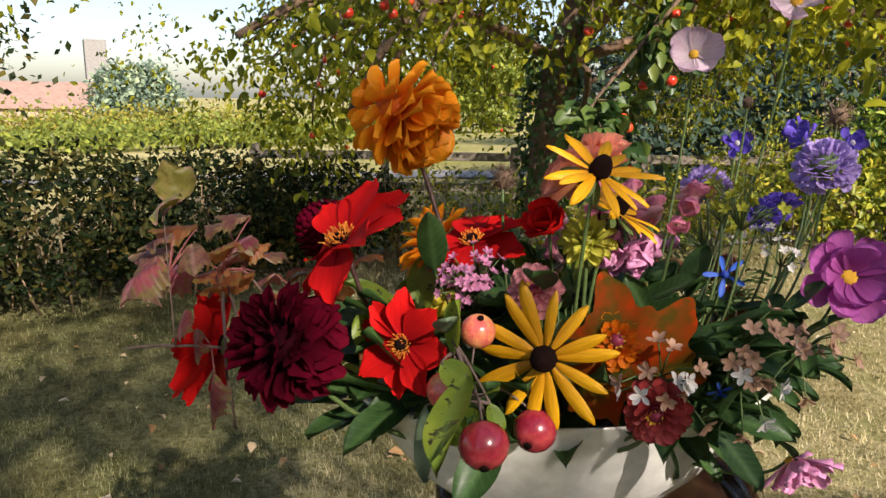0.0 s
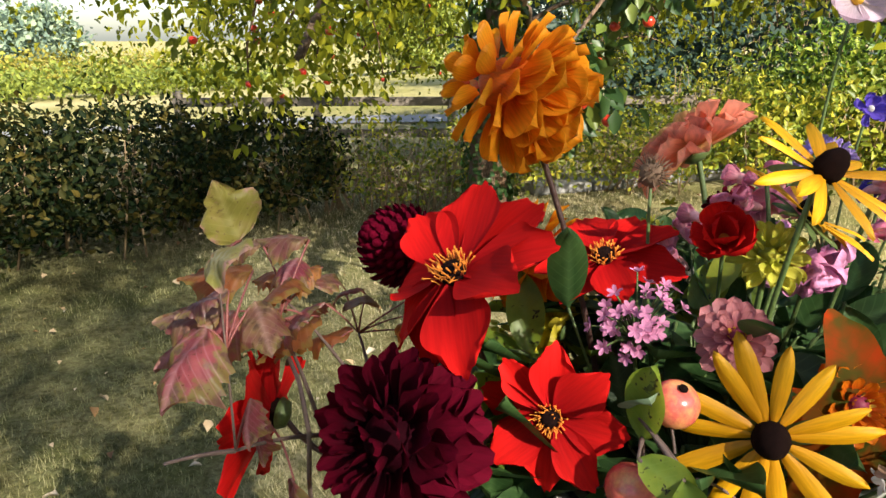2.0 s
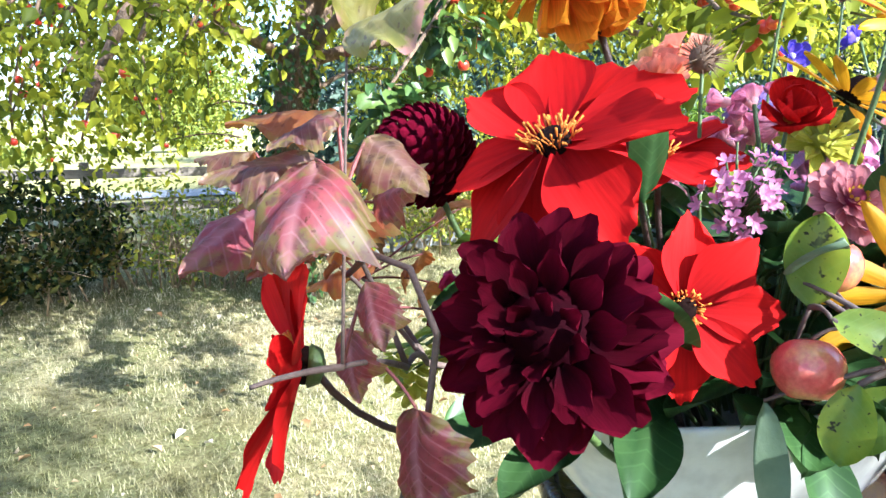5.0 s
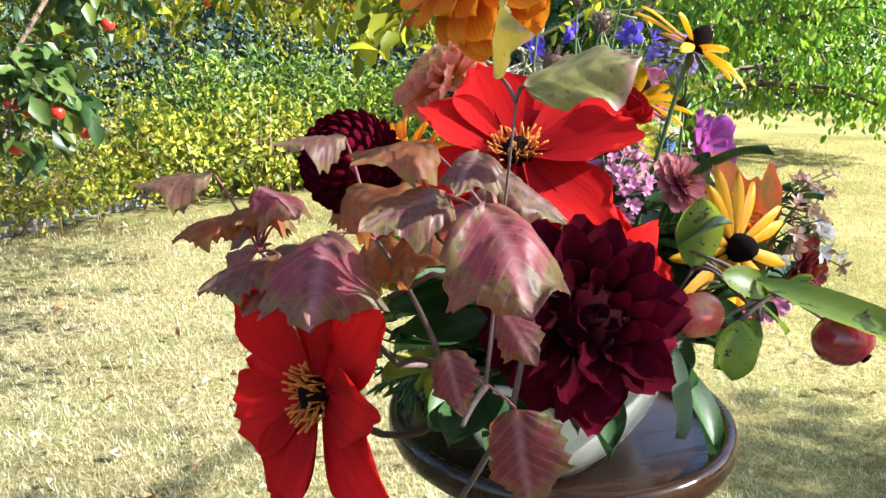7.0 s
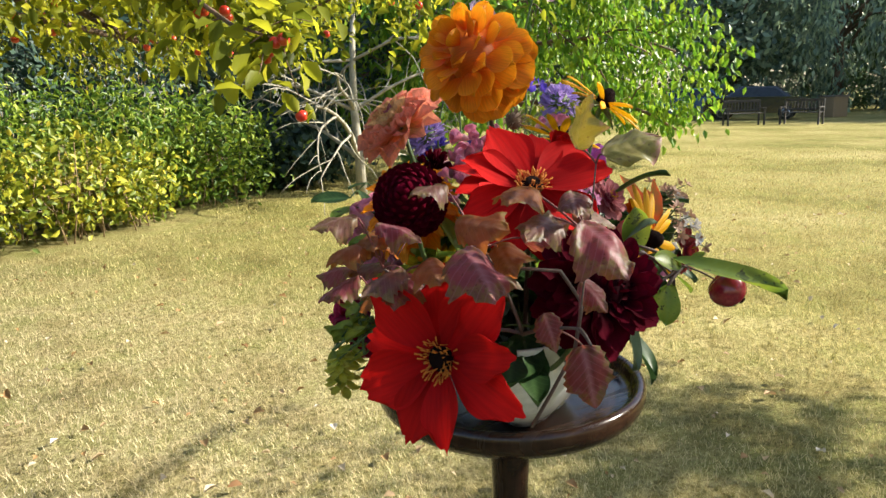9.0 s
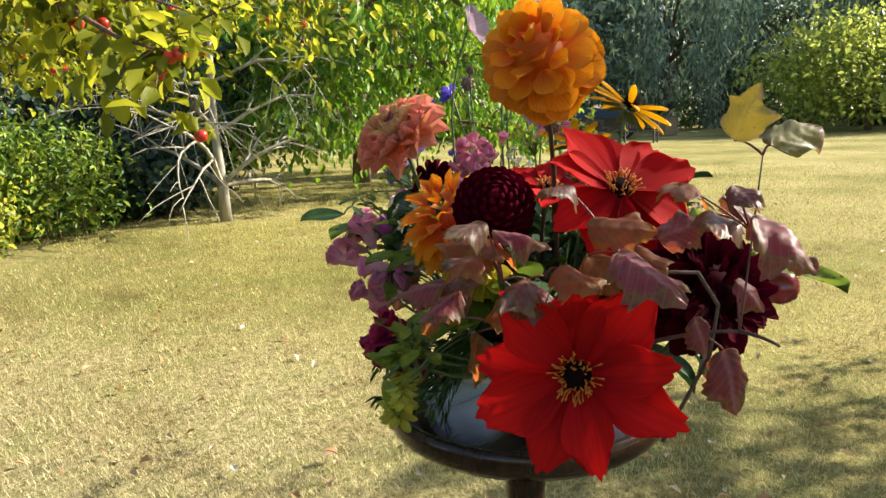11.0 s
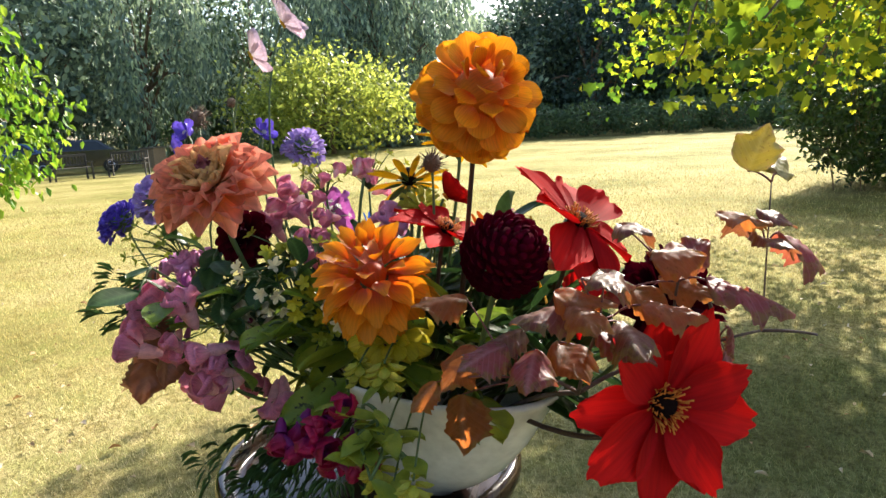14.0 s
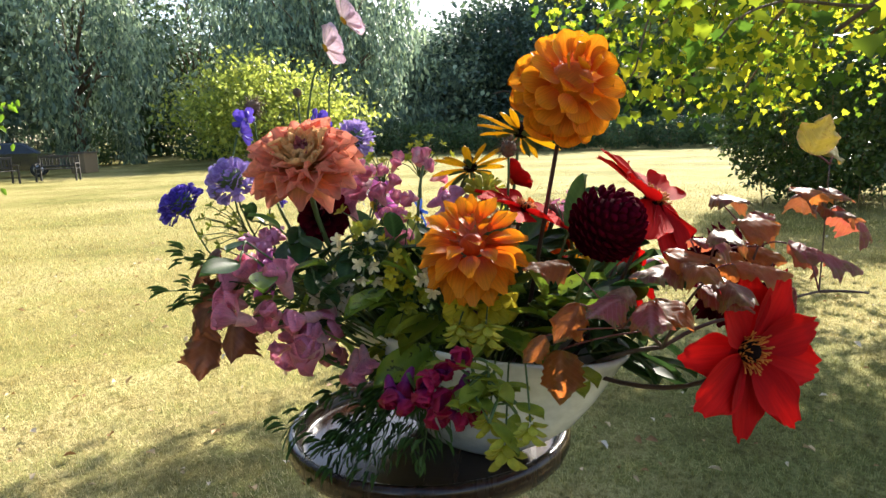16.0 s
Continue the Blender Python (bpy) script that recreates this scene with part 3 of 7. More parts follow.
def clump_tree(name, label, base, trunk_h, trunk_r, centre_h, radius, height, n_clump, per, size, leaf, seed, hang=0.0, group="", clump=0.16, bark=None):
    """A distant tree: trunk, some limbs, and a crown of leafy clumps with gaps; hang draws the clumps out into hanging strands."""
    g = np.random.default_rng(seed)
    rng = random.Random(seed)
    t = thing(name, base, label, "tree", group)
    b = Vector(base)
    lean = Vector((rng.uniform(-0.06, 0.06), rng.uniform(-0.06, 0.06), 1))
    out = [([b + lean * trunk_h * s * 1.6 for s in (0, 0.3, 0.7, 1.0)], [trunk_r * 1.3, trunk_r, trunk_r * 0.8, trunk_r * 0.4])]
    part("trunk", mesh_from("trunk", *tubes(out, 8)), bark or BARK, t)
    u = g.normal(size=(n_clump, 3))
    u /= np.linalg.norm(u, axis=1, keepdims=True)
    rr = (0.35 + 0.65 * g.random(n_clump) ** 0.5)[:, None]
    C = u * rr * np.array([radius, radius, height / 2]) * (0.85 + 0.3 * g.random((n_clump, 1)))
    C += np.array([base[0], base[1], centre_h])
    for i in range(0, n_clump, max(1, n_clump // 14)):
        s = b + lean * trunk_h * rng.uniform(0.6, 1.4)
        e = Vector(C[i])
        m = s.lerp(e, 0.5) + Vector((0, 0, 0.06 * height))
        part("limb", mesh_from("limb", *tubes([([s, m, e], [trunk_r * 0.4, trunk_r * 0.22, trunk_r * 0.06])], 5)), bark or BARK, t)
    k = np.repeat(np.arange(n_clump), per)
    n = len(k)
    off = g.normal(size=(n, 3)) * radius * clump * np.array([1, 1, 0.7])
    if hang:
        off[:, :2] *= 0.45
        off[:, 2] = -np.abs(off[:, 2]) * hang - g.random(n) * hang * radius * 0.25
    P = C[k] + off
    P[:, 2] = np.maximum(P[:, 2], base[2] + 0.25 + 0.5 * g.random(n))
    D = g.normal(size=(n, 3)) + np.array([0, 0, -0.4 - 2.0 * (hang > 0)])
    N = g.normal(size=(n, 3)) * 0.7 + np.array([0, 0, 1.0])
    me = leaves_mesh("leaves", P, D, N, size * (0.6 + 0.8 * g.random(n)), 0.28 if hang else 0.6, shape="plain")
    tagged(part("crown", me, leaf, t), kind="stuff")
    return t


def shrub(name, label, foot, leaf, n, size, seed, stems=DRY_STEM, category="shrub", wide=0.55, group="", rough=0.3):
    """A shrub or stretch of hedge over a list of (x, y, half-width, height) mounds, with bare stems at the foot."""
    g = np.random.default_rng(seed)
    rng = random.Random(seed)
    t = thing(name, (foot[0][0], foot[0][1], 0.0), label, category, group)
    st = []
    Ps, Ns = [], []
    for x, y, w, h in foot:
        for _ in range(26):
            a, r0 = rng.random() * 6.28, w * 0.75 * rng.random() ** 0.5
            p = Vector((x + r0 * math.cos(a), y + r0 * math.sin(a), 0))
            q = p + Vector((rng.gauss(0, 0.12), rng.gauss(0, 0.12), h * rng.uniform(0.5, 0.95)))
            m = p.lerp(q, 0.5) + Vector((rng.gauss(0, 0.05), rng.gauss(0, 0.05), 0))
            st.append(([p, m, q], [0.008, 0.006, 0.003]))
            for _k in range(2):
                e = m + Vector((rng.gauss(0, 0.2), rng.gauss(0, 0.2), rng.uniform(0.05, 0.3) * h))
                st.append(([m, m.lerp(e, 0.5) + Vector((0, 0, 0.02)), e], [0.004, 0.003, 0.002]))
        k = int(n / len(foot))
        u = g.normal(size=(k, 3))
        u /= np.linalg.norm(u, axis=1, keepdims=True)
        rr = (0.55 + 0.45 * g.random(k) ** 0.5) * (1 + rough * np.sin(u[:, 0] * 9 + seed) * np.sin(u[:, 1] * 11) * np.cos(u[:, 2] * 8))
        P = u * rr[:, None] * np.array([w * 1.1, w * 1.1, h * 0.5])
        P[:, 2] += h * 0.52
        P += np.array([x, y, 0]) + g.normal(size=(k, 3)) * 0.05
        P[:, 2] = np.maximum(P[:, 2], 0.04 + 0.25 * g.random(k))
        Ps.append(P)
        Ns.append(u + np.array([0, 0, 0.5]))
    tagged(part("stem_growth", mesh_from("stem_growth", *tubes(st, 5)), stems, t), kind="stuff")
    P, N = np.concatenate(Ps), np.concatenate(Ns)
    n = len(P)
    D = g.normal(size=(n, 3)) + N * 0.4
    tagged(part("foliage", leaves_mesh("foliage", P, D, N + g.normal(size=(n, 3)) * 0.5, size * (0.55 + 0.8 * g.random(n)), wide, shape="plain" if size > 0.1 else "oval"), leaf, t), kind="stuff")
    return t


# old apple tree, whose branches sweep down in front of the hedge
APPLE = (-2.3, 4.05, 0.0)
apple_trunk = [((0, 0, 0), 0.2), ((0.02, 0.0, 0.5), 0.14), ((0.03, 0.03, 1.1), 0.13), ((0.1, 0.08, 1.65), 0.14), ((0.25, 0.1, 2.1), 0.13), ((0.45, 0.12, 2.7), 0.1)]
rngA = random.Random(21)
apple_limbs = []
for k in range(15):
    a = radians(-175 + 360 * k / 15 + rngA.uniform(-8, 8))
    apple_limbs.append((3 + k % 3, (math.cos(a), math.sin(a), rngA.uniform(0.15, 0.75)), rngA.uniform(2.3, 3.1)))
apple_limbs += [(5, (0.2, 0.1, 1), 1.8), (5, (-0.4, 0.3, 0.9), 1.8), (4, (0.55, -0.75, 0.12), 2.5), (4, (0.75, -0.45, 0.2), 2.9)]
apple_tree, apple_tips = tree("apple_tree", "old apple tree, ivy on its trunk, hung with red apples", "apple tree", APPLE, apple_trunk,
                              apple_limbs, BARK, APPLE_LEAF, 21, 0.052, 0.09, 0.5, 0.56, seed=5, depth=2, kids=6, spread=0.85, limb_droop=0.42, thick=0.32,
                              clean=lambda p: p.z > 1.0 + 0.65 * min(1.0, max(0.0, (p.x + 2.2) / 1.3)) and math.hypot(p.x - 0.1, p.y + 0.2) > 1.55 and not (p.y + 0.39 < 0.72 * (0.45 - p.x) and math.sin(p.x * 37 + p.y * 91 + p.z * 53) < 0.86))


def ivy_on_trunk():
    g = np.random.default_rng(4)
    n = 1500
    z = 0.05 + 1.9 * g.random(n)
    a = g.random(n) * 6.28
    u = np.stack([np.cos(a), np.sin(a), np.zeros(n)], 1)
    P = np.array(APPLE) + u * (0.15 + 0.05 * g.random(n))[:, None]
    P[:, 0] += 0.03 + 0.05 * np.maximum(z - 1.2, 0) * 4 * 0.5
    P[:, 2] = z
    D = g.normal(size=(n, 3)) * 0.5 + np.array([0, 0, -0.7]) + u * 0.4
    part("ivy", leaves_mesh("ivy", P, D, u + 0.3 * g.normal(size=(n, 3)), 0.05 * (0.6 + 0.7 * g.random(n)), 0.8), IVY_LEAF, apple_tree, label="climbing ivy leaves")


ivy_on_trunk()

APPLE_SKIN = plain_mat("ripe_apple_skin", [(0.5, 0.015, 0.01), (0.62, 0.04, 0.018), (0.68, 0.14, 0.04)], 14.0, 0.3, 0.05, 0.0005)


def fruit_mesh(name, r):
    prof = [(r * math.sin(t) * (1 - 0.06 * math.cos(t)), -r * math.cos(t) * 0.95 + (0.16 * r * math.exp(-(math.sin(t) / 0.3) ** 2) * (1 if math.cos(t) > 0 else -1)))
            for t in np.linspace(0.04, math.pi - 0.04, 12)]
    return mesh_from(name, *lathe(prof, 16))


def apple_hanging(tips, count, seed):
    """Apples hanging from the tree's twigs."""
    rng = random.Random(seed)
    me = fruit_mesh("apple", 0.0185)
    stalk = mesh_from("stalk", *tubes([([(0, 0, 0.018), (0.002, 0, 0.034), (0, 0.002, 0.05)], [0.0012, 0.001, 0.001])], 5))
    pick = [p for p, _ in tips if p.z < 2.6 and p.y < 5.6 and p.x > -4.2]
    for p in rng.sample(pick, min(count, len(pick))):
        t = tagged(new("apple", me), "small ripe red apple hanging on the apple tree", "apple", "apples on the tree")
        if not me.materials:
            me.materials.append(APPLE_SKIN)
        t.matrix_basis = Matrix.Translation(p + Vector((0, 0, -0.05))) @ Euler((rng.gauss(0, 0.3), rng.gauss(0, 0.3), rng.random() * 6)).to_matrix().to_4x4()
        s = new("stalk", stalk)
        if not stalk.materials:
            stalk.materials.append(BARK)
        s.parent = t


apple_hanging(apple_tips, 170, 6)

# the apple branch that hangs close to the path
branch_pts = [Vector((0.35, 4.0, 2.4)), Vector((-0.1, 3.0, 2.3)), Vector((-0.45, 2.1, 1.85)), Vector((-0.62, 1.65, 1.38)), Vector((-0.64, 1.55, 1.16))]
branch_two = [Vector((0.5, 4.1, 2.3)), Vector((0.35, 2.9, 2.05)), Vector((0.2, 2.0, 1.72)), Vector((0.28, 1.62, 1.56)), Vector((0.42, 1.52, 1.5))]


# darker copy of the apple leaf, the near branch's shade put into its colour
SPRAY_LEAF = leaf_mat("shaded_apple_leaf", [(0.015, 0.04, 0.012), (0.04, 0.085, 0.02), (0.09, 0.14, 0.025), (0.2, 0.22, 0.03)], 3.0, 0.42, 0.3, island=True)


def near_branch(pts, seed, lo, leaf, per):
    rng = random.Random(seed)
    out = [(pts, [0.03, 0.018, 0.01, 0.006, 0.003])]
    tips = []
    for i in range(lo, 4):
        for k in range(7):
            q = pts[i].lerp(pts[i + 1], rng.random())
            grow(rng, q, (rng.gauss(0, 1), rng.gauss(0, 1), rng.gauss(-0.2, 0.5)), 0.17, 0.0025, 0, 0.6, 0.3, out, tips)
    part("branch", mesh_from("branch", *tubes(out, 6)), BARK, apple_tree)
    tagged(part("spray", twig_leaves(rng, tips, per, 0.064, 0.03, 0.5, 0.6), leaf, apple_tree), kind="stuff")
    return tips


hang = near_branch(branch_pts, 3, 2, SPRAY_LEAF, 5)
apple_hanging(hang, 16, 9)
hang = near_branch(branch_two, 4, 2, APPLE_LEAF, 3)
apple_hanging(hang, 9, 10)

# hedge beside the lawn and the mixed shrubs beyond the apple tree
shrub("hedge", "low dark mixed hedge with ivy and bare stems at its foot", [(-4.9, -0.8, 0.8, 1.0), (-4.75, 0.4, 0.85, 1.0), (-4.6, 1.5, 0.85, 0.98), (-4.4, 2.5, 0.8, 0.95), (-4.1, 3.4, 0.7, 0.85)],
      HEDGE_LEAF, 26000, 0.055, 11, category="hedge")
shrub("rose_bush", "thin shrub with yellowing leaves and dry stems under the apple tree", [(-2.9, 5.6, 0.6, 0.75), (-1.9, 6.3, 0.6, 0.75), (-1.6, 7.9, 0.7, 1.2)], GOLD_LEAF, 6000, 0.055, 12, rough=0.6)
shrub("dry_brush", "tangle of dry brown stems with a few yellowing leaves", [(-3.1, 4.3, 0.45, 0.8), (-2.75, 4.75, 0.4, 0.7), (-3.6, 4.1, 0.45, 0.85)], GOLD_LEAF, 2600, 0.045, 22, rough=0.8)
shrub("golden_shrub", "yellow-green shrub with dry brown stems below", [(-1.1, 7.4, 0.6, 0.95), (-0.1, 7.9, 0.7, 1.1), (0.5, 8.2, 0.5, 0.9)], GOLD_LEAF, 4600, 0.085, 13, rough=0.9)
shrub("leafy_shrub", "bright green leafy shrub row at the lawn's edge", [(-0.6, 9.2, 0.8, 1.5), (0.6, 9.3, 0.9, 1.55), (1.7, 9.5, 0.8, 1.4)], SHRUB_LEAF, 10000, 0.1, 14, wide=0.4, rough=0.9)
# the dark cedar colour carries the trees' shade on these shrubs
shrub("dark_shrub", "dark shrubs in deep shade behind the border", [(-3.8, 9.5, 1.6, 2.6), (-1.5, 11.5, 1.8, 3.6), (1.5, 12.5, 1.8, 3.8), (4.2, 12.3, 1.7, 3.6), (3.2, 10.6, 0.8, 1.2)], CEDAR_LEAF, 30000, 0.15, 15)

small_tree_limbs = []
rngB = random.Random(4)
for k in range(14):
    a = radians(20 + 360 * k / 14)
    small_tree_limbs.append((1 + k % 4, (math.cos(a), math.sin(a), rngB.uniform(-0.15, 0.9)), rngB.uniform(1.2, 1.9)))
tree("bare_tree", "small pale-barked tree with bare grey twigs", "tree", (3.75, 8.95, 0.0),
     [((0, 0, 0), 0.085), ((0.0, 0.02, 0.5), 0.07), ((-0.03, 0.05, 1.2), 0.055), ((0.0, 0.1, 1.9), 0.045), ((0.05, 0.1, 2.7), 0.03)],
     small_tree_limbs, PALE_BARK, WOOD_LEAF, 0, 0.05, 0.1, 0.3, seed=7, depth=2, kids=4, spread=0.75, limb_droop=0.25, sides=5)

SWEEP = 2.5
cherry_limbs = []
for k in range(20):
    a = radians(360 * k / 20 + 7)
    cherry_limbs.append((1 + k % 4, (math.cos(a), math.sin(a), rngB.uniform(-0.05, 0.8)), rngB.uniform(3.0, 4.2)))
tree("cherry_tree", "spreading tree with drooping fresh green leaves", "tree", (8.3, 12.2, 0.0),
     [((0, 0, 0), 0.2), ((0.05, 0, 1.1), 0.17), ((0.1, 0.05, 2.2), 0.15), ((0.1, 0.1, 3.4), 0.12), ((0.15, 0.1, 4.6), 0.09)],
     cherry_limbs, BARK, CHERRY_LEAF, 9, 0.165, 0.17, 1.3, 0.52, seed=9, depth=2, kids=5, thick=0.35, spread=0.7, limb_droop=0.4, clean=lambda p: p.z > 0.7 + 1.1 * max(0.0, p.x * 0.78 - p.y * 0.62 - SWEEP))

# maple whose crown shades the table
maple_limbs = []
rngC = random.Random(31)
for k in range(26):
    a = radians(360 * k / 26 + 5)
    if k < 9:
        maple_limbs.append((6 + k % 2, (math.cos(a * 3), math.sin(a * 3), 0.35), 3.0))
    maple_limbs.append((2 + k % 5, (math.cos(a), math.sin(a), rngC.uniform(-0.1, 0.6)), rngC.uniform(2.7, 3.7)))
def over_path(p):
    """The dense part of the crown, whose shade lies beside the table."""
    gx, gy = p.x - 1.483 * p.z, p.y + 0.6 * p.z
    return p.z > 3.2 and min(((gx - 2.1) / 1.5) ** 2 + ((gy + 1.2) / 1.0) ** 2, ((gx - 2.2) / 0.9) ** 2 + ((gy - 1.25) / 0.5) ** 2) < 1


maple_tree, maple_tips = tree("maple_tree", "broad maple with sunlit green and yellow leaves overhead", "maple tree", (4.6, -4.3, 0.0),
     [((0, 0, 0), 0.24), ((0.02, 0, 1.0), 0.2), ((0.0, 0.05, 2.0), 0.18), ((0.05, 0.1, 2.8), 0.16), ((0.1, 0.1, 3.6), 0.14), ((0.1, 0.1, 4.6), 0.11), ((0.1, 0.1, 5.6), 0.09), ((0.15, 0.1, 6.8), 0.06)],
     maple_limbs, BARK, MAPLE_LEAF, 9, 0.068, 0.15, 0.7, 1.1, seed=17, depth=2, kids=5, thick=0.35, shape="maple", tiers=((lambda p: p.z < 1.2 + 0.42 * p.x, 12), (lambda p: 1.2 + 0.42 * p.x <= p.z < 5.6, 1), (lambda p: p.z >= max(5.6, 1.2 + 0.42 * p.x), 7)), spread=0.75, limb_droop=0.3, clean=lambda p: p.z > 1.55 and (p.y < -0.15 - 0.06 * p.x or p.z > 2.2 + 0.25 * p.x), stout=0.1)
rngD = random.Random(6)
for d, L, z in (((0.85, 0.3, 0.12), 3.8, 4.4), ((0.9, 0.1, 0.15), 4.2, 4.4), ((0.8, 0.35, 0.1), 4.0, 5.0), ((0.7, 0.5, 0.2), 3.6, 4.0), ((0.95, 0.0, 0.1), 4.2, 5.0), ((0.6, 0.6, 0.1), 3.8, 4.8), ((0.8, 0.2, 0.0), 3.6, 3.9), ((0.55, 0.8, 0.05), 4.2, 4.2), ((0.65, 0.75, 0.1), 4.6, 4.6), ((0.5, 0.85, 0.1), 4.0, 4.0)):
    out, ends_d = [], []
    grow(rngD, (4.7, -4.2, z), d, L, 0.045, 2, 0.75, 0.12, out, ends_d, 5)
    out = [o for o in out if o[1][0] > 0.03 or all(over_path(p) for p in o[0])]
    part("limb", mesh_from("limb", *tubes(out, 5)), BARK, maple_tree)
    ends_d = [e for e in ends_d if over_path(e[0])]
    if ends_d:
        tagged(part("crown", twig_leaves(rngD, ends_d, 13, 0.084, 0.16, 0.5, 1.1, shape="maple"), MAPLE_LEAF, maple_tree), kind="stuff")
shrub("ivy_bush", "tall clipped dark evergreen bush with small leaves", [(11.2, -5.3, 1.5, 3.0), (12.6, -6.5, 1.7, 3.2)], IVY_LEAF, 26000, 0.099, 19, rough=0.12)

# trees across the lawn
clump_tree("weeping_willow", "tall weeping tree, grey-green strands hanging to the ground", (52.0, 12.5, 0.0), 5.0, 0.55, 10.8, 8.2, 16.5, 190, 140, 0.6, WILLOW_LEAF, 41, hang=2.2, clump=0.14)
clump_tree("weeping_birch", "weeping birch with fine hanging foliage", (46.0, 10.5, 0.0), 4.0, 0.3, 8.0, 4.6, 12.5, 110, 120, 0.45, WILLOW_LEAF, 42, hang=2.2, clump=0.16)
clump_tree("weeping_birch", "weeping birch with fine hanging foliage", (40.0, 24.0, 0.0), 4.0, 0.3, 8.5, 5.0, 13.5, 120, 120, 0.45, WILLOW_LEAF, 43, hang=2.0, clump=0.16)
clump_tree("young_tree", "small pale green tree lit by the sun", (37.0, 11.6, 0.0), 1.4, 0.14, 2.9, 4.6, 4.6, 90, 110, 0.26, YOUNG_LEAF, 44, clump=0.19)
far = [((60.5, 25.2), 19, 6.5, WILLOW_LEAF, "tall grey-green tree of the far wood"), ((58.0, 4.0), 9, 4.2, WILLOW_LEAF, "tall grey-green tree of the far wood"), ((66.0, -7.0), 9.0, 5.0, WOOD_LEAF, "dark broadleaf tree of the far wood"),
       ((60.0, -16.0), 11.0, 5.5, WOOD_LEAF, "dark broadleaf tree of the far wood"), ((52.0, -24.0), 12, 5.5, WOOD_LEAF, "dark broadleaf tree of the far wood"),
       ((70.0, 14.0), 15, 6.0, WILLOW_LEAF, "tall grey-green tree of the far wood"), ((52.0, 32.0), 15, 6.5, WOOD_LEAF, "dark broadleaf tree of the far wood"),
       ((44.0, 36.0), 14, 6.0, WOOD_LEAF, "dark broadleaf tree of the far wood"), ((34.0, 38.0), 14, 6.0, WOOD_LEAF, "dark broadleaf tree of the far wood"),
       ((24.0, 36.0), 14, 6.0, WOOD_LEAF, "dark broadleaf tree of the far wood"), ((14.0, 30.0), 13, 5.5, WOOD_LEAF, "dark broadleaf tree of the far wood"),
       ((5.0, 26.0), 12, 5.5, WOOD_LEAF, "dark broadleaf tree of the far wood"), ((-6.0, 24.0), 9, 4.5, PALE_LEAF, "pale tree behind the border"), ((36.0, 28.0), 11, 4.5, WILLOW_LEAF, "tall grey-green tree of the far wood"),
       ((-54.0, 27.0), 5.6, 3.0, WILLOW_LEAF, "round grey-green tree in the field"), ((-11.5, 1.0), 6.5, 2.3, HEDGE_LEAF, "dark tree whose boughs reach over the hedge"),
       ((-34.0, 46.0), 7.5, 4.5, PALE_LEAF, "round pale green tree in the field"), ((-20.0, 60.0), 8, 5.0, PALE_LEAF, "round pale green tree in the field"), ((-4.0, 55.0), 9, 5.0, WOOD_LEAF, "round tree in the field")]
for i, ((x, y), h, r, mat, lab) in enumerate(far):
    clump_tree("far_tree", lab, (x, y, ground_z(x, y)), h * 0.25, 0.25, h * 0.56 + ground_z(x, y), r, h * 0.95, 90, 150 if x == -11.5 else 85, 0.13 if x == -11.5 else 0.45, mat, 60 + i, group="trees round the lawn", clump=0.2)
for i, (x, y) in enumerate(((-33.0, 8.0), (-31.0, 13.0), (-30.0, 18.5), (-28.0, 23.0))):
    clump_tree("field_shrub", "low yellow-green bush at the field's edge", (x, y, ground_z(x, y)), 0.4, 0.1, 0.45 + ground_z(x, y), 3.0, 1.2, 40, 80, 0.22, PALE_LEAF, 260 + i, group="bushes in the field", clump=0.25)
for i, (x, y, r) in enumerate(((-47.5, 11.0, 3.0), (-46.0, 15.0, 3.2), (-44.5, 18.5, 2.8), (-43.0, 22.0, 3.2), (-41.0, 26.0, 3.0))):
    gz = ground_z(x, y)
    clump_tree("field_bush", "tall yellow-green bush in front of the far building", (x, y, gz), 0.5, 0.1, gz * 0.5 - 0.1, r, -gz * 0.95, 60, 90, 0.26, FIELD_LEAF, 280 + i, group="bushes in the field", clump=0.25)
clump_tree("cedar_tree", "dark blue-green cedar with layered boughs", (56.0, -3.5, 0.0), 3.0, 0.35, 5.8, 5.0, 10.0, 80, 100, 0.32, CEDAR_LEAF, 81)
for i, (x, y) in enumerate(((72, -16), (66, -24), (58, -32), (50, -36), (74, 24), (64, 32))):
    clump_tree("far_tree", "dark broadleaf tree of the far wood", (x, y, 0.0), 3.0, 0.3, 6.2, 6.5, 12.0, 90, 110, 0.6, WOOD_LEAF, 160 + i, group="trees round the lawn", clump=0.22)
for i, (x, y, h) in enumerate(((63.0, 4.5, 8.2), (62.0, 0.0, 12.5), (64.0, -5.0, 14.5), (63.0, -11.0, 15.5))):
    clump_tree("cedar_tree", "dark blue-green conifer of the far wood", (x, y, 0.0), 3.0, 0.3, h * 0.5, 4.6, h, 100, 110, 0.5, CONIFER_LEAF, 180 + i, group="conifers across the lawn", clump=0.2)
shrub("wood_edge", "dark undergrowth at the edge of the wood", [(62 - 1.2 * k * k * 0.3, 8.0 - 6.0 * k, 3.5, 3.6) for k in range(8)], WOOD_LEAF, 16000, 0.4, 53)
shrub("far_hedge", "long dark clipped hedge across the lawn", [(47.0 - 0.2 * k, 6.5 - 3.0 * k, 1.9, 2.1) for k in range(10)], WOOD_LEAF, 24000, 0.22, 51, category="hedge", rough=0.1)
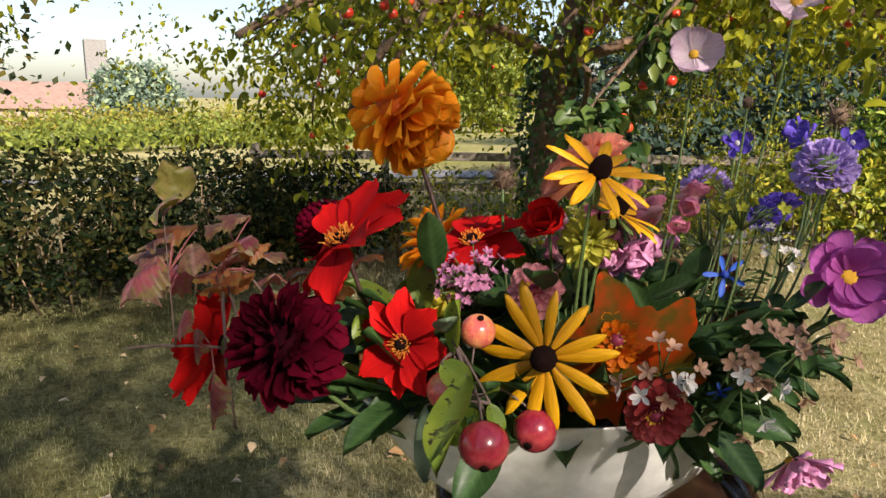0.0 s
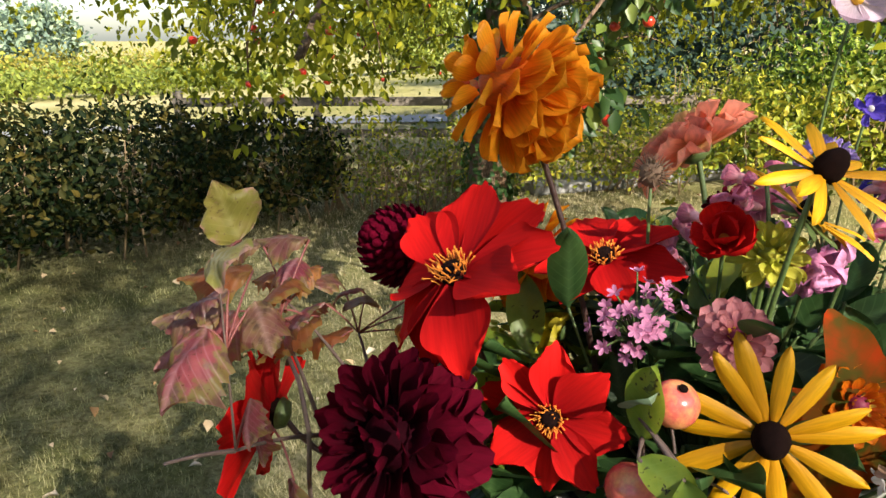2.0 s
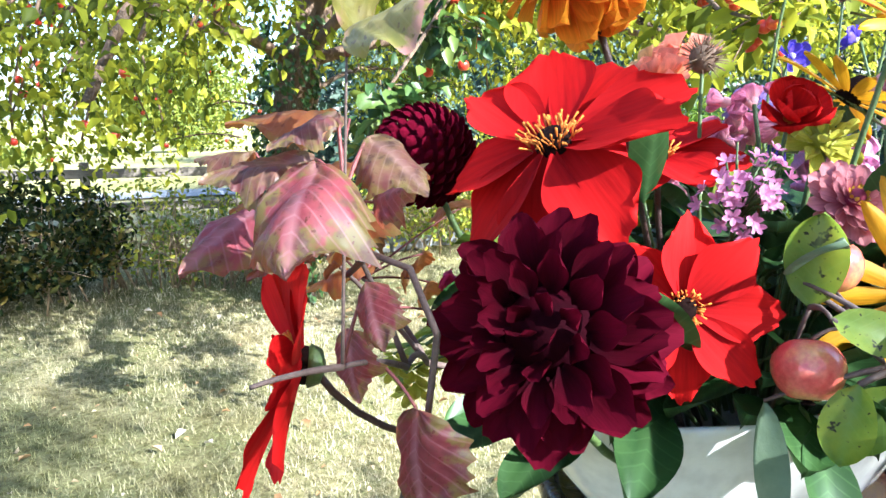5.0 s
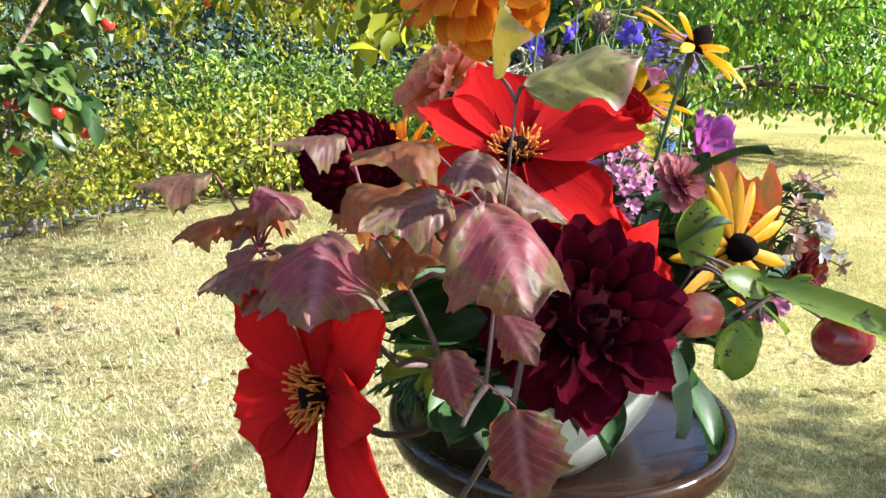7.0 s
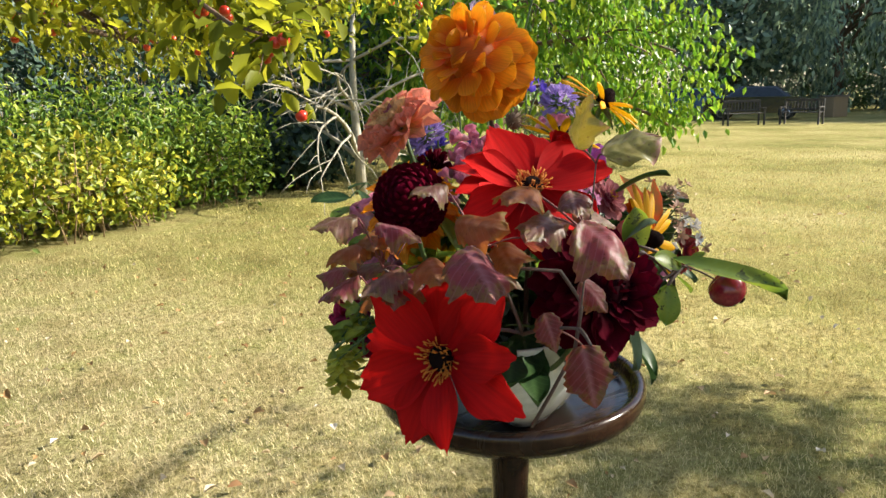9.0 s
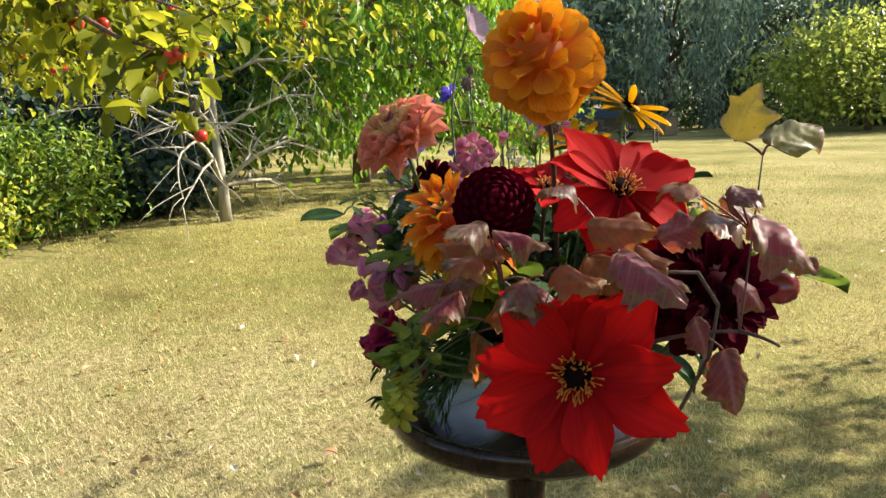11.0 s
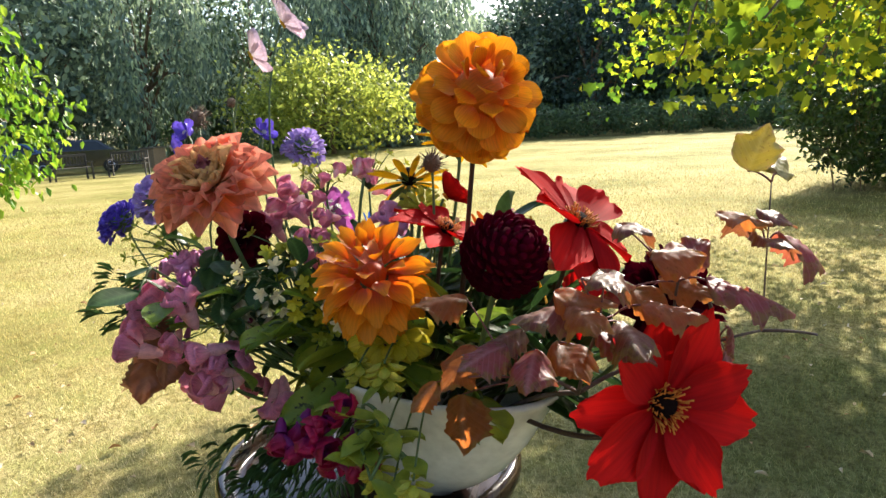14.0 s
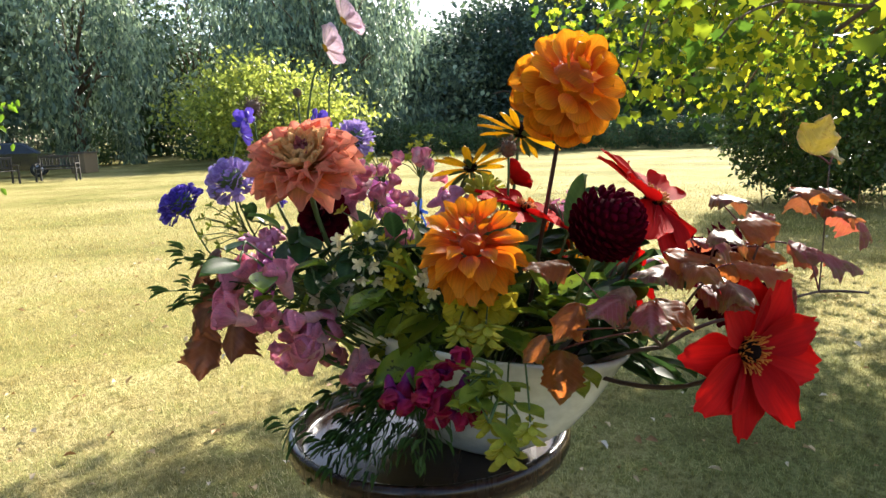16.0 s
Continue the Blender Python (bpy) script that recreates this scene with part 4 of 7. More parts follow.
shrub("wood_edge", "dark undergrowth at the edge of the wood", [(45, 13.5, 2, 1.6), (46.0, 18.5, 2.2, 1.8), (42, 25, 2.4, 2.2), (36.0, 30.5, 2.5, 2.6), (28, 32, 2.5, 2.6), (19.0, 29, 2.5, 2.8), (11, 25, 2.5, 2.8)], WOOD_LEAF, 22000, 0.22, 52)


# ---- benches, cars, bin and house ----
# weathered wood darkened all over to stand in for shade on the benches
SHADED_BENCH_WOOD = plain_mat("shaded_bench_wood", [(0.03, 0.028, 0.025), (0.07, 0.062, 0.052)], 20.0, 0.8, 0.4, 0.003, stretch=(1, 1, 6))


def bench(at, turn, label):
    t = thing("bench", (at[0], at[1], 0.0), label, "bench", "garden benches")
    m = pose(at[0], at[1], 0, 0, 0, turn)
    for sx in (-0.68, 0.68):
        part("leg", boxmesh("leg", sx, 0.24, 0.22, 0.06, 0.06, 0.44, 0.006), SHADED_BENCH_WOOD, t, m)
        part("leg", boxmesh("leg", sx, -0.24, 0.46, 0.06, 0.06, 0.92, 0.006), SHADED_BENCH_WOOD, t, m)
        part("armrest", boxmesh("armrest", sx, 0.02, 0.64, 0.07, 0.56, 0.04, 0.006), SHADED_BENCH_WOOD, t, m)
        part("arm_post", boxmesh("arm_post", sx, 0.24, 0.54, 0.05, 0.05, 0.18, 0.004), SHADED_BENCH_WOOD, t, m)
    for k in range(5):
        part("seat_slat", boxmesh("seat_slat", 0, 0.24 - 0.11 * k, 0.45, 1.42, 0.085, 0.025, 0.004), SHADED_BENCH_WOOD, t, m)
    part("back_rail", boxmesh("back_rail", 0, -0.25, 0.9, 1.42, 0.04, 0.09, 0.006), SHADED_BENCH_WOOD, t, m)
    part("back_rail", boxmesh("back_rail", 0, -0.25, 0.55, 1.42, 0.04, 0.06, 0.006), SHADED_BENCH_WOOD, t, m)
    sl = boxmesh("back_slat", 0, 0, 0.72, 0.045, 0.02, 0.3, 0.003)
    for k in range(11):
        part("back_slat", sl, SHADED_BENCH_WOOD, t, m @ Matrix.Translation((-0.6 + 0.12 * k, -0.25, 0)))


bench((23.2, 17.4), 150, "weathered wooden garden bench on the lawn, shade darkened into its colour")
bench((24.8, 16.1), 105, "weathered wooden garden bench on the lawn, shade darkened into its colour")
RUBBER = plain_mat("tyre_rubber", [(0.015, 0.015, 0.015), (0.03, 0.03, 0.03)], 20.0, 0.85)
GLASS = plain_mat("dark_car_glass", [(0.01, 0.012, 0.015), (0.02, 0.025, 0.03)], 4.0, 0.05)
RIM = plain_mat("alloy_rim", [(0.4, 0.4, 0.42), (0.5, 0.5, 0.52)], 10.0, 0.35, metal=0.9)


def car(at, turn, paint, label):
    t = thing("car", (at[0], at[1], 0.0), label, "car", "parked cars")
    m = pose(at[0], at[1], 0, 0, 0, turn)
    side = [(-2.1, 0.3), (-2.15, 0.75), (-2.0, 0.95), (-1.5, 1.0), (-0.85, 1.45), (0.6, 1.48), (1.25, 1.02), (2.0, 0.9), (2.15, 0.6), (2.1, 0.3)]
    bm = bmesh.new()
    rows = []
    for y, s in ((-0.85, 1.0), (-0.8, 1.0), (0.8, 1.0), (0.85, 1.0)):
        rows.append([bm.verts.new((x, y * (0.86 if z > 1.2 else 1.0), z)) for x, z in side])
    for a, b in zip(rows, rows[1:]):
        for i in range(len(side)):
            j = (i + 1) % len(side)
            bm.faces.new((a[i], a[j], b[j], b[i]))
    bm.faces.new(rows[0])
    bm.faces.new(list(reversed(rows[-1])))
    bmesh.ops.recalc_face_normals(bm, faces=bm.faces)
    me = bpy.data.meshes.new("body")
    bm.to_mesh(me)
    bm.free()
    part("body", me, paint, t, m)
    for s in (-1, 1):
        part("side_window", mesh_from("side_window", [(-1.3, s * 0.853, 1.02), (1.05, s * 0.853, 1.05), (0.5, s * 0.755, 1.4), (-0.8, s * 0.755, 1.38)], [(0, 1, 2, 3)], False), GLASS, t, m)
    for x in (-1.3, 1.35):
        for s in (-1, 1):
            wm = m @ pose(x, s * 0.78, 0.31, 90, 0, 0)
            w = part("wheel", mesh_from("wheel", *lathe([(0.2, -0.1), (0.29, -0.1), (0.31, -0.06), (0.31, 0.06), (0.29, 0.1), (0.2, 0.1)], 24)), RUBBER, t, wm)
            part("rim", mesh_from("rim", *lathe([(0.05, -0.09), (0.19, -0.105), (0.2, 0.105), (0.05, 0.09)], 20)), RIM, w, wm)
    for s in (-0.6, 0.6):
        part("headlight", boxmesh("headlight", 2.1, s, 0.72, 0.08, 0.32, 0.12, 0.02), RIM, t, m)


car((28.2, 20.6), 120, plain_mat("black_paint", [(0.008, 0.009, 0.011), (0.014, 0.015, 0.018)], 3.0, 0.25, coat=0.7), "black estate car parked beyond the lawn")
car((27.4, 23.6), 125, plain_mat("blue_paint", [(0.02, 0.07, 0.2), (0.03, 0.1, 0.26)], 3.0, 0.25, coat=0.7), "blue car parked beyond the lawn")
bin_t = thing("wooden_planter", (31.5, 19.0, 0.0), "brown wooden planter box beyond the lawn", "planter")
part("box", boxmesh("box", 0, 0, 0.45, 1.1, 0.7, 0.9, 0.02), DRY_STEM, bin_t, Matrix.Translation((31.5, 19.0, 0)))
part("lid", boxmesh("lid", 0, 0, 0.94, 1.2, 0.8, 0.06, 0.01), OLD_WOOD, bin_t, Matrix.Translation((31.5, 19.0, 0)))

house = thing("farmhouse", (-92.0, 36.0, -4.15), "far low building with red roof and a pale chimney tower", "house")
hm = pose(-92, 36, -4.2, 0, 0, 70) @ Matrix.Scale(1.25, 4)
WALL = plain_mat("pale_render", [(0.3, 0.22, 0.16), (0.42, 0.33, 0.25)], 0.8, 0.9)
ROOF = plain_mat("clay_tiles", [(0.24, 0.15, 0.12), (0.36, 0.24, 0.19)], 1.5, 0.9)
part("wall", boxmesh("wall", 0, 0, 1.6, 16, 8, 3.2), WALL, house, hm)
part("roof", mesh_from("roof", [(-8.3, -4.5, 3.1), (8.3, -4.5, 3.1), (8.3, 4.5, 3.1), (-8.3, 4.5, 3.1), (-8.3, 0, 5.6), (8.3, 0, 5.6)], [(0, 1, 5, 4), (2, 3, 4, 5), (0, 4, 3), (1, 2, 5), (0, 3, 2, 1)], False), ROOF, house, hm)
part("chimney", boxmesh("chimney", 4, 1, 4.9, 2.0, 2.0, 9.8, 0.05), STONE, house, hm)
for k in range(3):
    part("window", boxmesh("window", -5 + 5 * k, -4.03, 1.7, 1.2, 0.1, 1.3, 0.02), GLASS, house, hm)


# ---- rail fence, stone edging and lane beyond the hedge ----
fence = thing("rail_fence", (-4.2, 5.6, 0.0), "old dark timber rail fence grown over with ivy", "fence")
for k in range(5):
    p = Vector((-6.6 + 1.2 * k, 4.6 + 0.95 * k, 0))
    part("post", boxmesh("post", 0, 0, 0.42, 0.09, 0.09, 0.84, 0.01), OLD_WOOD, fence, Matrix.Translation(p) @ pose(0, 0, 0, 0, 0, 38))
for z in (0.36, 0.72):
    part("rail", boxmesh("rail", 0, 0, 0, 6.3, 0.05, 0.1, 0.008), OLD_WOOD, fence, pose(-4.2, 6.5, z, 0, 0, 38.4))
EDGE = thing("stone_edging", (-1.75, 6.4, 0.0), "grey stone slabs edging the border", "edging")
for k in range(7):
    part("slab", boxmesh("slab", 0, 0, 0.05, 0.62, 0.3, 0.1, 0.02), STONE, EDGE, pose(-2.5 + 0.36 * k, 5.75 + 0.52 * k, 0, 0, 0, 55 + 4 * (k % 3)))
def lane_strip():
    u, v = Vector((math.cos(radians(42)), math.sin(radians(42)), 0)), Vector((-math.sin(radians(42)), math.cos(radians(42)), 0))
    vs = []
    for k in range(13):
        for s in (-0.6, 0.6):
            p = Vector((-8.0, 9.4, 0)) + u * (k - 6) * 3.0 + v * s
            vs.append((p.x, p.y, ground_z(p.x, p.y) + 0.03))
    return vs, [(2 * k, 2 * k + 2, 2 * k + 3, 2 * k + 1) for k in range(12)]


solid("lane", lane_strip(), STONE, "pale gravel lane beyond the fence", "lane", "structure", smooth=False)


# ---- pedestal table ----
TC = Vector((0.199, 0.158, 0.0))
table = thing("pedestal_table", TC, "round dark polished wooden pedestal table with a raised rim", "table")
tm = Matrix.Translation(TC)
part("tabletop", mesh_from("tabletop", *lathe([(0.02, 1.004), (0.12, 1.004), (0.138, 1.006), (0.146, 1.014), (0.149, 1.022), (0.149, 1.03), (0.147, 1.035), (0.143, 1.0365),
                                               (0.139, 1.035), (0.1365, 1.0315), (0.1355, 1.0265), (0.134, 1.0215), (0.128, 1.02), (0.125, 1.0205), (0.06, 1.02), (0.01, 1.02)], 96)), DARK_WOOD, table, tm)
part("column", mesh_from("column", *lathe([(0.02, 0.15), (0.035, 0.16), (0.04, 0.2), (0.03, 0.24), (0.022, 0.3), (0.018, 0.5), (0.019, 0.75), (0.021, 0.9), (0.0225, 0.935), (0.0235, 0.94),
                                           (0.0225, 0.948), (0.019, 0.953), (0.019, 0.966), (0.0225, 0.972), (0.024, 0.98), (0.03, 0.992), (0.045, 1.004)], 40)), DARK_WOOD, table, tm)
for k in range(3):
    a = 2.1 * k + 0.6
    pts = [(0.02 * math.cos(a), 0.02 * math.sin(a), 0.2), (0.09 * math.cos(a), 0.09 * math.sin(a), 0.2), (0.15 * math.cos(a), 0.15 * math.sin(a), 0.11),
           (0.2 * math.cos(a), 0.2 * math.sin(a), 0.03), (0.24 * math.cos(a), 0.24 * math.sin(a), 0.014)]
    part("leg", mesh_from("leg", *tubes([(pts, [0.022, 0.022, 0.018, 0.014, 0.014])], 12)), DARK_WOOD, table, tm)

# ---- oval bowl ----
BC, BT = Vector((0.1915, 0.115, 1.0205)), 47.0
bowl = thing("bowl", BC, "long oval white glazed ceramic bowl full of flowers", "bowl")
bprof = [(0.3, 0.0), (0.35, 0.001), (0.37, 0.004), (0.42, 0.01), (0.55, 0.024), (0.7, 0.046), (0.83, 0.075), (0.92, 0.1), (0.975, 0.115), (1.0, 0.12), (1.005, 0.1225), (1.0, 0.1245), (0.975, 0.124),
         (0.95, 0.119), (0.88, 0.1), (0.78, 0.075), (0.6, 0.04), (0.4, 0.022), (0.05, 0.018)]
part("body", mesh_from("body", *lathe(bprof, 96, 0.182, 0.09)), CERAMIC, bowl, Matrix.Translation(BC) @ pose(0, 0, 0, 0, 0, BT))

# ---- flower materials ----
ORANGE = petal_mat("orange_petal", (0.85, 0.17, 0.005), (1.0, 0.4, 0.016), 0.03, trans=0.5)
ORANGE_RED = petal_mat("flame_petal", (0.75, 0.08, 0.003), (1.0, 0.36, 0.01), 0.03, trans=0.5)
RED = petal_mat("scarlet_petal", (0.36, 0.003, 0.005), (0.68, 0.01, 0.008), 0.03, trans=0.26, rough=0.75, spec=0.1)
BURG = petal_mat("burgundy_petal", (0.016, 0.0004, 0.003), (0.085, 0.0015, 0.01), 0.03, trans=0.22, rough=0.8, spec=0.04)
WINE = petal_mat("wine_petal", (0.07, 0.0015, 0.009), (0.105, 0.002, 0.013), 0.03, trans=0.15, rough=0.9, spec=0.03, streak=0.12)
SALMON = petal_mat("salmon_petal", (1.0, 0.5, 0.18), (1.0, 0.38, 0.25), 0.03, trans=0.6)
HEART = petal_mat("yellow_heart_petal", (0.95, 0.7, 0.16), (0.55, 0.16, 0.18), 0.03, trans=0.35)
PEACH = petal_mat("peach_petal", (0.92, 0.74, 0.24), (1.0, 0.6, 0.26), 0.03, trans=0.6)
YELLOW = petal_mat("golden_petal", (0.7, 0.3, 0.003), (0.88, 0.45, 0.006), 0.04, trans=0.3)
LIME = petal_mat("lime_petal", (0.4, 0.42, 0.03), (0.65, 0.62, 0.09), 0.02, trans=0.35)
LEMON = petal_mat("lemon_petal", (0.6, 0.5, 0.02), (0.8, 0.68, 0.06), 0.02, trans=0.35)
PINK = petal_mat("pink_petal", (1.0, 0.56, 0.56), (1.0, 0.34, 0.5), 0.02, trans=0.45)
MAUVE = petal_mat("mauve_petal", (0.75, 0.3, 0.5), (0.9, 0.4, 0.66), 0.02, trans=0.3)
MAGENTA = petal_mat("magenta_petal", (0.36, 0.05, 0.28), (0.62, 0.15, 0.52), 0.03, trans=0.4)
ROSY = petal_mat("dusky_pink_petal", (0.34, 0.04, 0.09), (0.52, 0.15, 0.2), 0.016, trans=0.3)
DUSKRED = petal_mat("faded_red_petal", (0.2, 0.012, 0.02), (0.4, 0.05, 0.05), 0.016, trans=0.25)
CRIMSON = petal_mat("crimson_petal", (0.22, 0.012, 0.14), (0.45, 0.008, 0.07), 0.02, trans=0.3)
LILAC = petal_mat("lilac_petal", (0.36, 0.22, 0.6), (0.52, 0.38, 0.78), 0.012, trans=0.35)
BLUE = petal_mat("violet_blue_petal", (0.1, 0.05, 0.42), (0.16, 0.1, 0.62), 0.015, trans=0.35)
SKY = petal_mat("bright_blue_petal", (0.03, 0.09, 0.55), (0.06, 0.17, 0.75), 0.012, trans=0.3)
BLUSH = petal_mat("blush_petal", (0.8, 0.66, 0.7), (0.84, 0.62, 0.74), 0.03, trans=0.4)
CREAM = petal_mat("creamy_petal", (0.8, 0.7, 0.4), (0.88, 0.82, 0.68), 0.03, trans=0.4)
WHITE = petal_mat("white_petal", (0.75, 0.72, 0.66), (0.85, 0.83, 0.8), 0.012, trans=0.35)
STAMEN = plain_mat("orange_stamen", [(0.45, 0.1, 0.004), (0.7, 0.23, 0.01)], 300.0, 0.7)
EYE_DARK = plain_mat("dark_flower_eye", [(0.004, 0.0015, 0.001), (0.014, 0.005, 0.004)], 300.0, 0.95, 0.8, 0.001)
EYE_DARK.node_tree.nodes["Principled BSDF"].inputs["Specular IOR Level"].default_value = 0.08
POLLEN = plain_mat("yellow_pollen", [(0.6, 0.3, 0.01), (0.75, 0.45, 0.03)], 300.0, 0.8)
STEM = plain_mat("green_stem", [(0.05, 0.09, 0.02), (0.1, 0.15, 0.04)], 60.0, 0.55)
DARK_STEM = plain_mat("dark_stem", [(0.03, 0.012, 0.012), (0.07, 0.03, 0.02)], 60.0, 0.5)
RED_STEM = plain_mat("red_leaf_stalk", [(0.13, 0.03, 0.028), (0.24, 0.07, 0.06)], 80.0, 0.55)
TWIG = plain_mat("grey_brown_twig", [(0.06, 0.035, 0.028), (0.16, 0.11, 0.09)], 80.0, 0.75, 0.5, 0.001)
SEED = plain_mat("brown_seedhead", [(0.09, 0.05, 0.03), (0.2, 0.13, 0.08)], 200.0, 0.85)
GREEN = leaf_mat("dark_green_leaf", [(0.01, 0.03, 0.009), (0.024, 0.058, 0.015), (0.055, 0.11, 0.028)], 35.0, 0.42, 0.25, veins=(0.08, 0.15, 0.05), spec=0.25)
FRESH = leaf_mat("fresh_green_leaf", [(0.07, 0.13, 0.015), (0.15, 0.23, 0.022), (0.28, 0.33, 0.035)], 40.0, 0.4, 0.5, spots=(0.03, 0.03, 0.012), veins=(0.2, 0.3, 0.06))
LIMELEAF = leaf_mat("yellow_green_leaf", [(0.11, 0.16, 0.018), (0.24, 0.29, 0.03), (0.42, 0.43, 0.055)], 40.0, 0.45, 0.4)
GREYLEAF = leaf_mat("grey_green_leaf", [(0.07, 0.11, 0.06), (0.12, 0.17, 0.1), (0.2, 0.25, 0.16)], 40.0, 0.5, 0.25)
AUTUMN = leaf_mat("pink_autumn_leaf", [(0.035, 0.016, 0.022), (0.13, 0.024, 0.036), (0.21, 0.05, 0.058), (0.1, 0.075, 0.028)], 75.0, 0.48, 0.4, spec=0.28, spots=(0.035, 0.018, 0.014), edge=(0.11, 0.095, 0.028), reach=0.029, veins=(0.34, 0.15, 0.16), lit=(0.7, 0.14, 0.07), blotch=(0.06, 0.034, 0.034), rib_mix=0.75)
RUSSET = leaf_mat("russet_autumn_leaf", [(0.06, 0.025, 0.014), (0.2, 0.065, 0.022), (0.28, 0.13, 0.036), (0.18, 0.16, 0.035)], 55.0, 0.48, 0.5, spec=0.28, spots=(0.05, 0.024, 0.014), edge=(0.17, 0.13, 0.03), reach=0.031, veins=(0.3, 0.15, 0.08), lit=(0.8, 0.22, 0.04), blotch=(0.06, 0.038, 0.015), rib_mix=0.75)
PLUM = leaf_mat("plum_autumn_leaf", [(0.03, 0.017, 0.018), (0.11, 0.034, 0.036), (0.16, 0.1, 0.045), (0.15, 0.13, 0.045)], 70.0, 0.46, 0.36, spec=0.32, spots=(0.025, 0.015, 0.013), edge=(0.13, 0.1, 0.03), reach=0.031, veins=(0.26, 0.15, 0.12), lit=(0.5, 0.14, 0.04), blotch=(0.04, 0.028, 0.02), rib_mix=0.75)
OLIVE = leaf_mat("olive_yellow_leaf", [(0.1, 0.11, 0.022), (0.19, 0.17, 0.035), (0.24, 0.16, 0.07)], 60.0, 0.45, 0.3, spots=(0.08, 0.055, 0.02), edge=(0.3, 0.15, 0.13), reach=0.04, veins=(0.32, 0.28, 0.1), lit=(0.5, 0.34, 0.03), sheen=0.06)
COPPER = leaf_mat("copper_leaf", [(0.07, 0.02, 0.012), (0.15, 0.045, 0.022), (0.22, 0.075, 0.03)], 60.0, 0.45, 0.25, veins=(0.25, 0.11, 0.06))
MAPLE_RED = leaf_mat("orange_red_maple_leaf", [(0.01, 0.025, 0.003), (0.03, 0.04, 0.004), (0.3, 0.025, 0.002), (0.42, 0.026, 0.001)], 34.0, 0.7, 0.25, spec=0.05, edge=(0.42, 0.026, 0.001), reach=0.098, veins=(0.02, 0.045, 0.005), lit=(0.8, 0.1, 0.008))
CRAB = plain_mat("crab_apple_skin", [(0.5, 0.03, 0.04), (0.62, 0.12, 0.09), (0.74, 0.42, 0.12)], 55.0, 0.24, 0.05, 0.0004, coat=0.3)
CRAB_DARK = plain_mat("dark_crab_apple_skin", [(0.13, 0.006, 0.016), (0.25, 0.015, 0.03), (0.42, 0.06, 0.06)], 45.0, 0.22, 0.05, 0.0004, coat=0.3)


# ---- flower builders ----
def root_of(p):
    """Where a stem stands in the bowl."""
    u = Vector((math.cos(radians(BT)), math.sin(radians(BT)), 0))
    s = max(-0.1, min(0.1, (Vector(p) - BC).dot(u) * 0.5))
    v = Vector((-u.y, u.x, 0))
    w = max(-0.03, min(0.03, (Vector(p) - BC).dot(v) * 0.3))
    return BC + u * s + v * w + Vector((0, 0, 0.075))


def bend(a, b, lift, n=8, tangent=None):
    a, b = Vector(a), Vector(b)
    m = a.lerp(b, 0.55) + Vector((0, 0, lift))
    if tangent is not None:
        m = b - Vector(tangent) * (b - a).length * 0.45
    return [a * (1 - t) ** 2 + m * 2 * t * (1 - t) + b * t * t for t in [i / n for i in range(n + 1)]]


def stem(parent, head, face, r=0.0017, material=None, root=None, name="stem", stiff=0.45):
    a = Vector(root) if root is not None else root_of(head)
    d = (Vector(face) * 0.5 + Vector((0, 0, 0.8))).normalized()
    pts = bend(a, head, 0.0, 9, d * (stiff / 0.45))
    me = mesh_from(name, *tubes([(pts, [r * 1.15] * 5 + [r] * 5)], 8))
    return part(name, me, material or STEM, parent)


def flower(name, label, head, face, category="flower", group=""):
    head = Vector(head)
    t = thing(name, root_of(head), label, category, group)
    return t, Matrix.Translation(head) @ aim(face) @ pose(0, 0, 0, 0, 0, (head.x * 7919 + head.y * 3571) % 1 * 360)


def ring(parent, name, me, material, H, n, tilt, r0, z0, scale=1.0, turn=0.0, jit=0.06, rng=None):
    for k in range(n):
        rng = rng or random.Random(n)
        a = turn + 360 * k / n + rng.gauss(0, jit * 60)
        s = scale * (1 + rng.gauss(0, jit))
        m = H @ pose(0, 0, z0, 0, 0, a) @ pose(r0, 0, 0, rng.gauss(0, jit * 120), -tilt + rng.gauss(0, jit * 90), 0) @ Matrix.Scale(s, 4)
        part(name, me, material, parent, m)


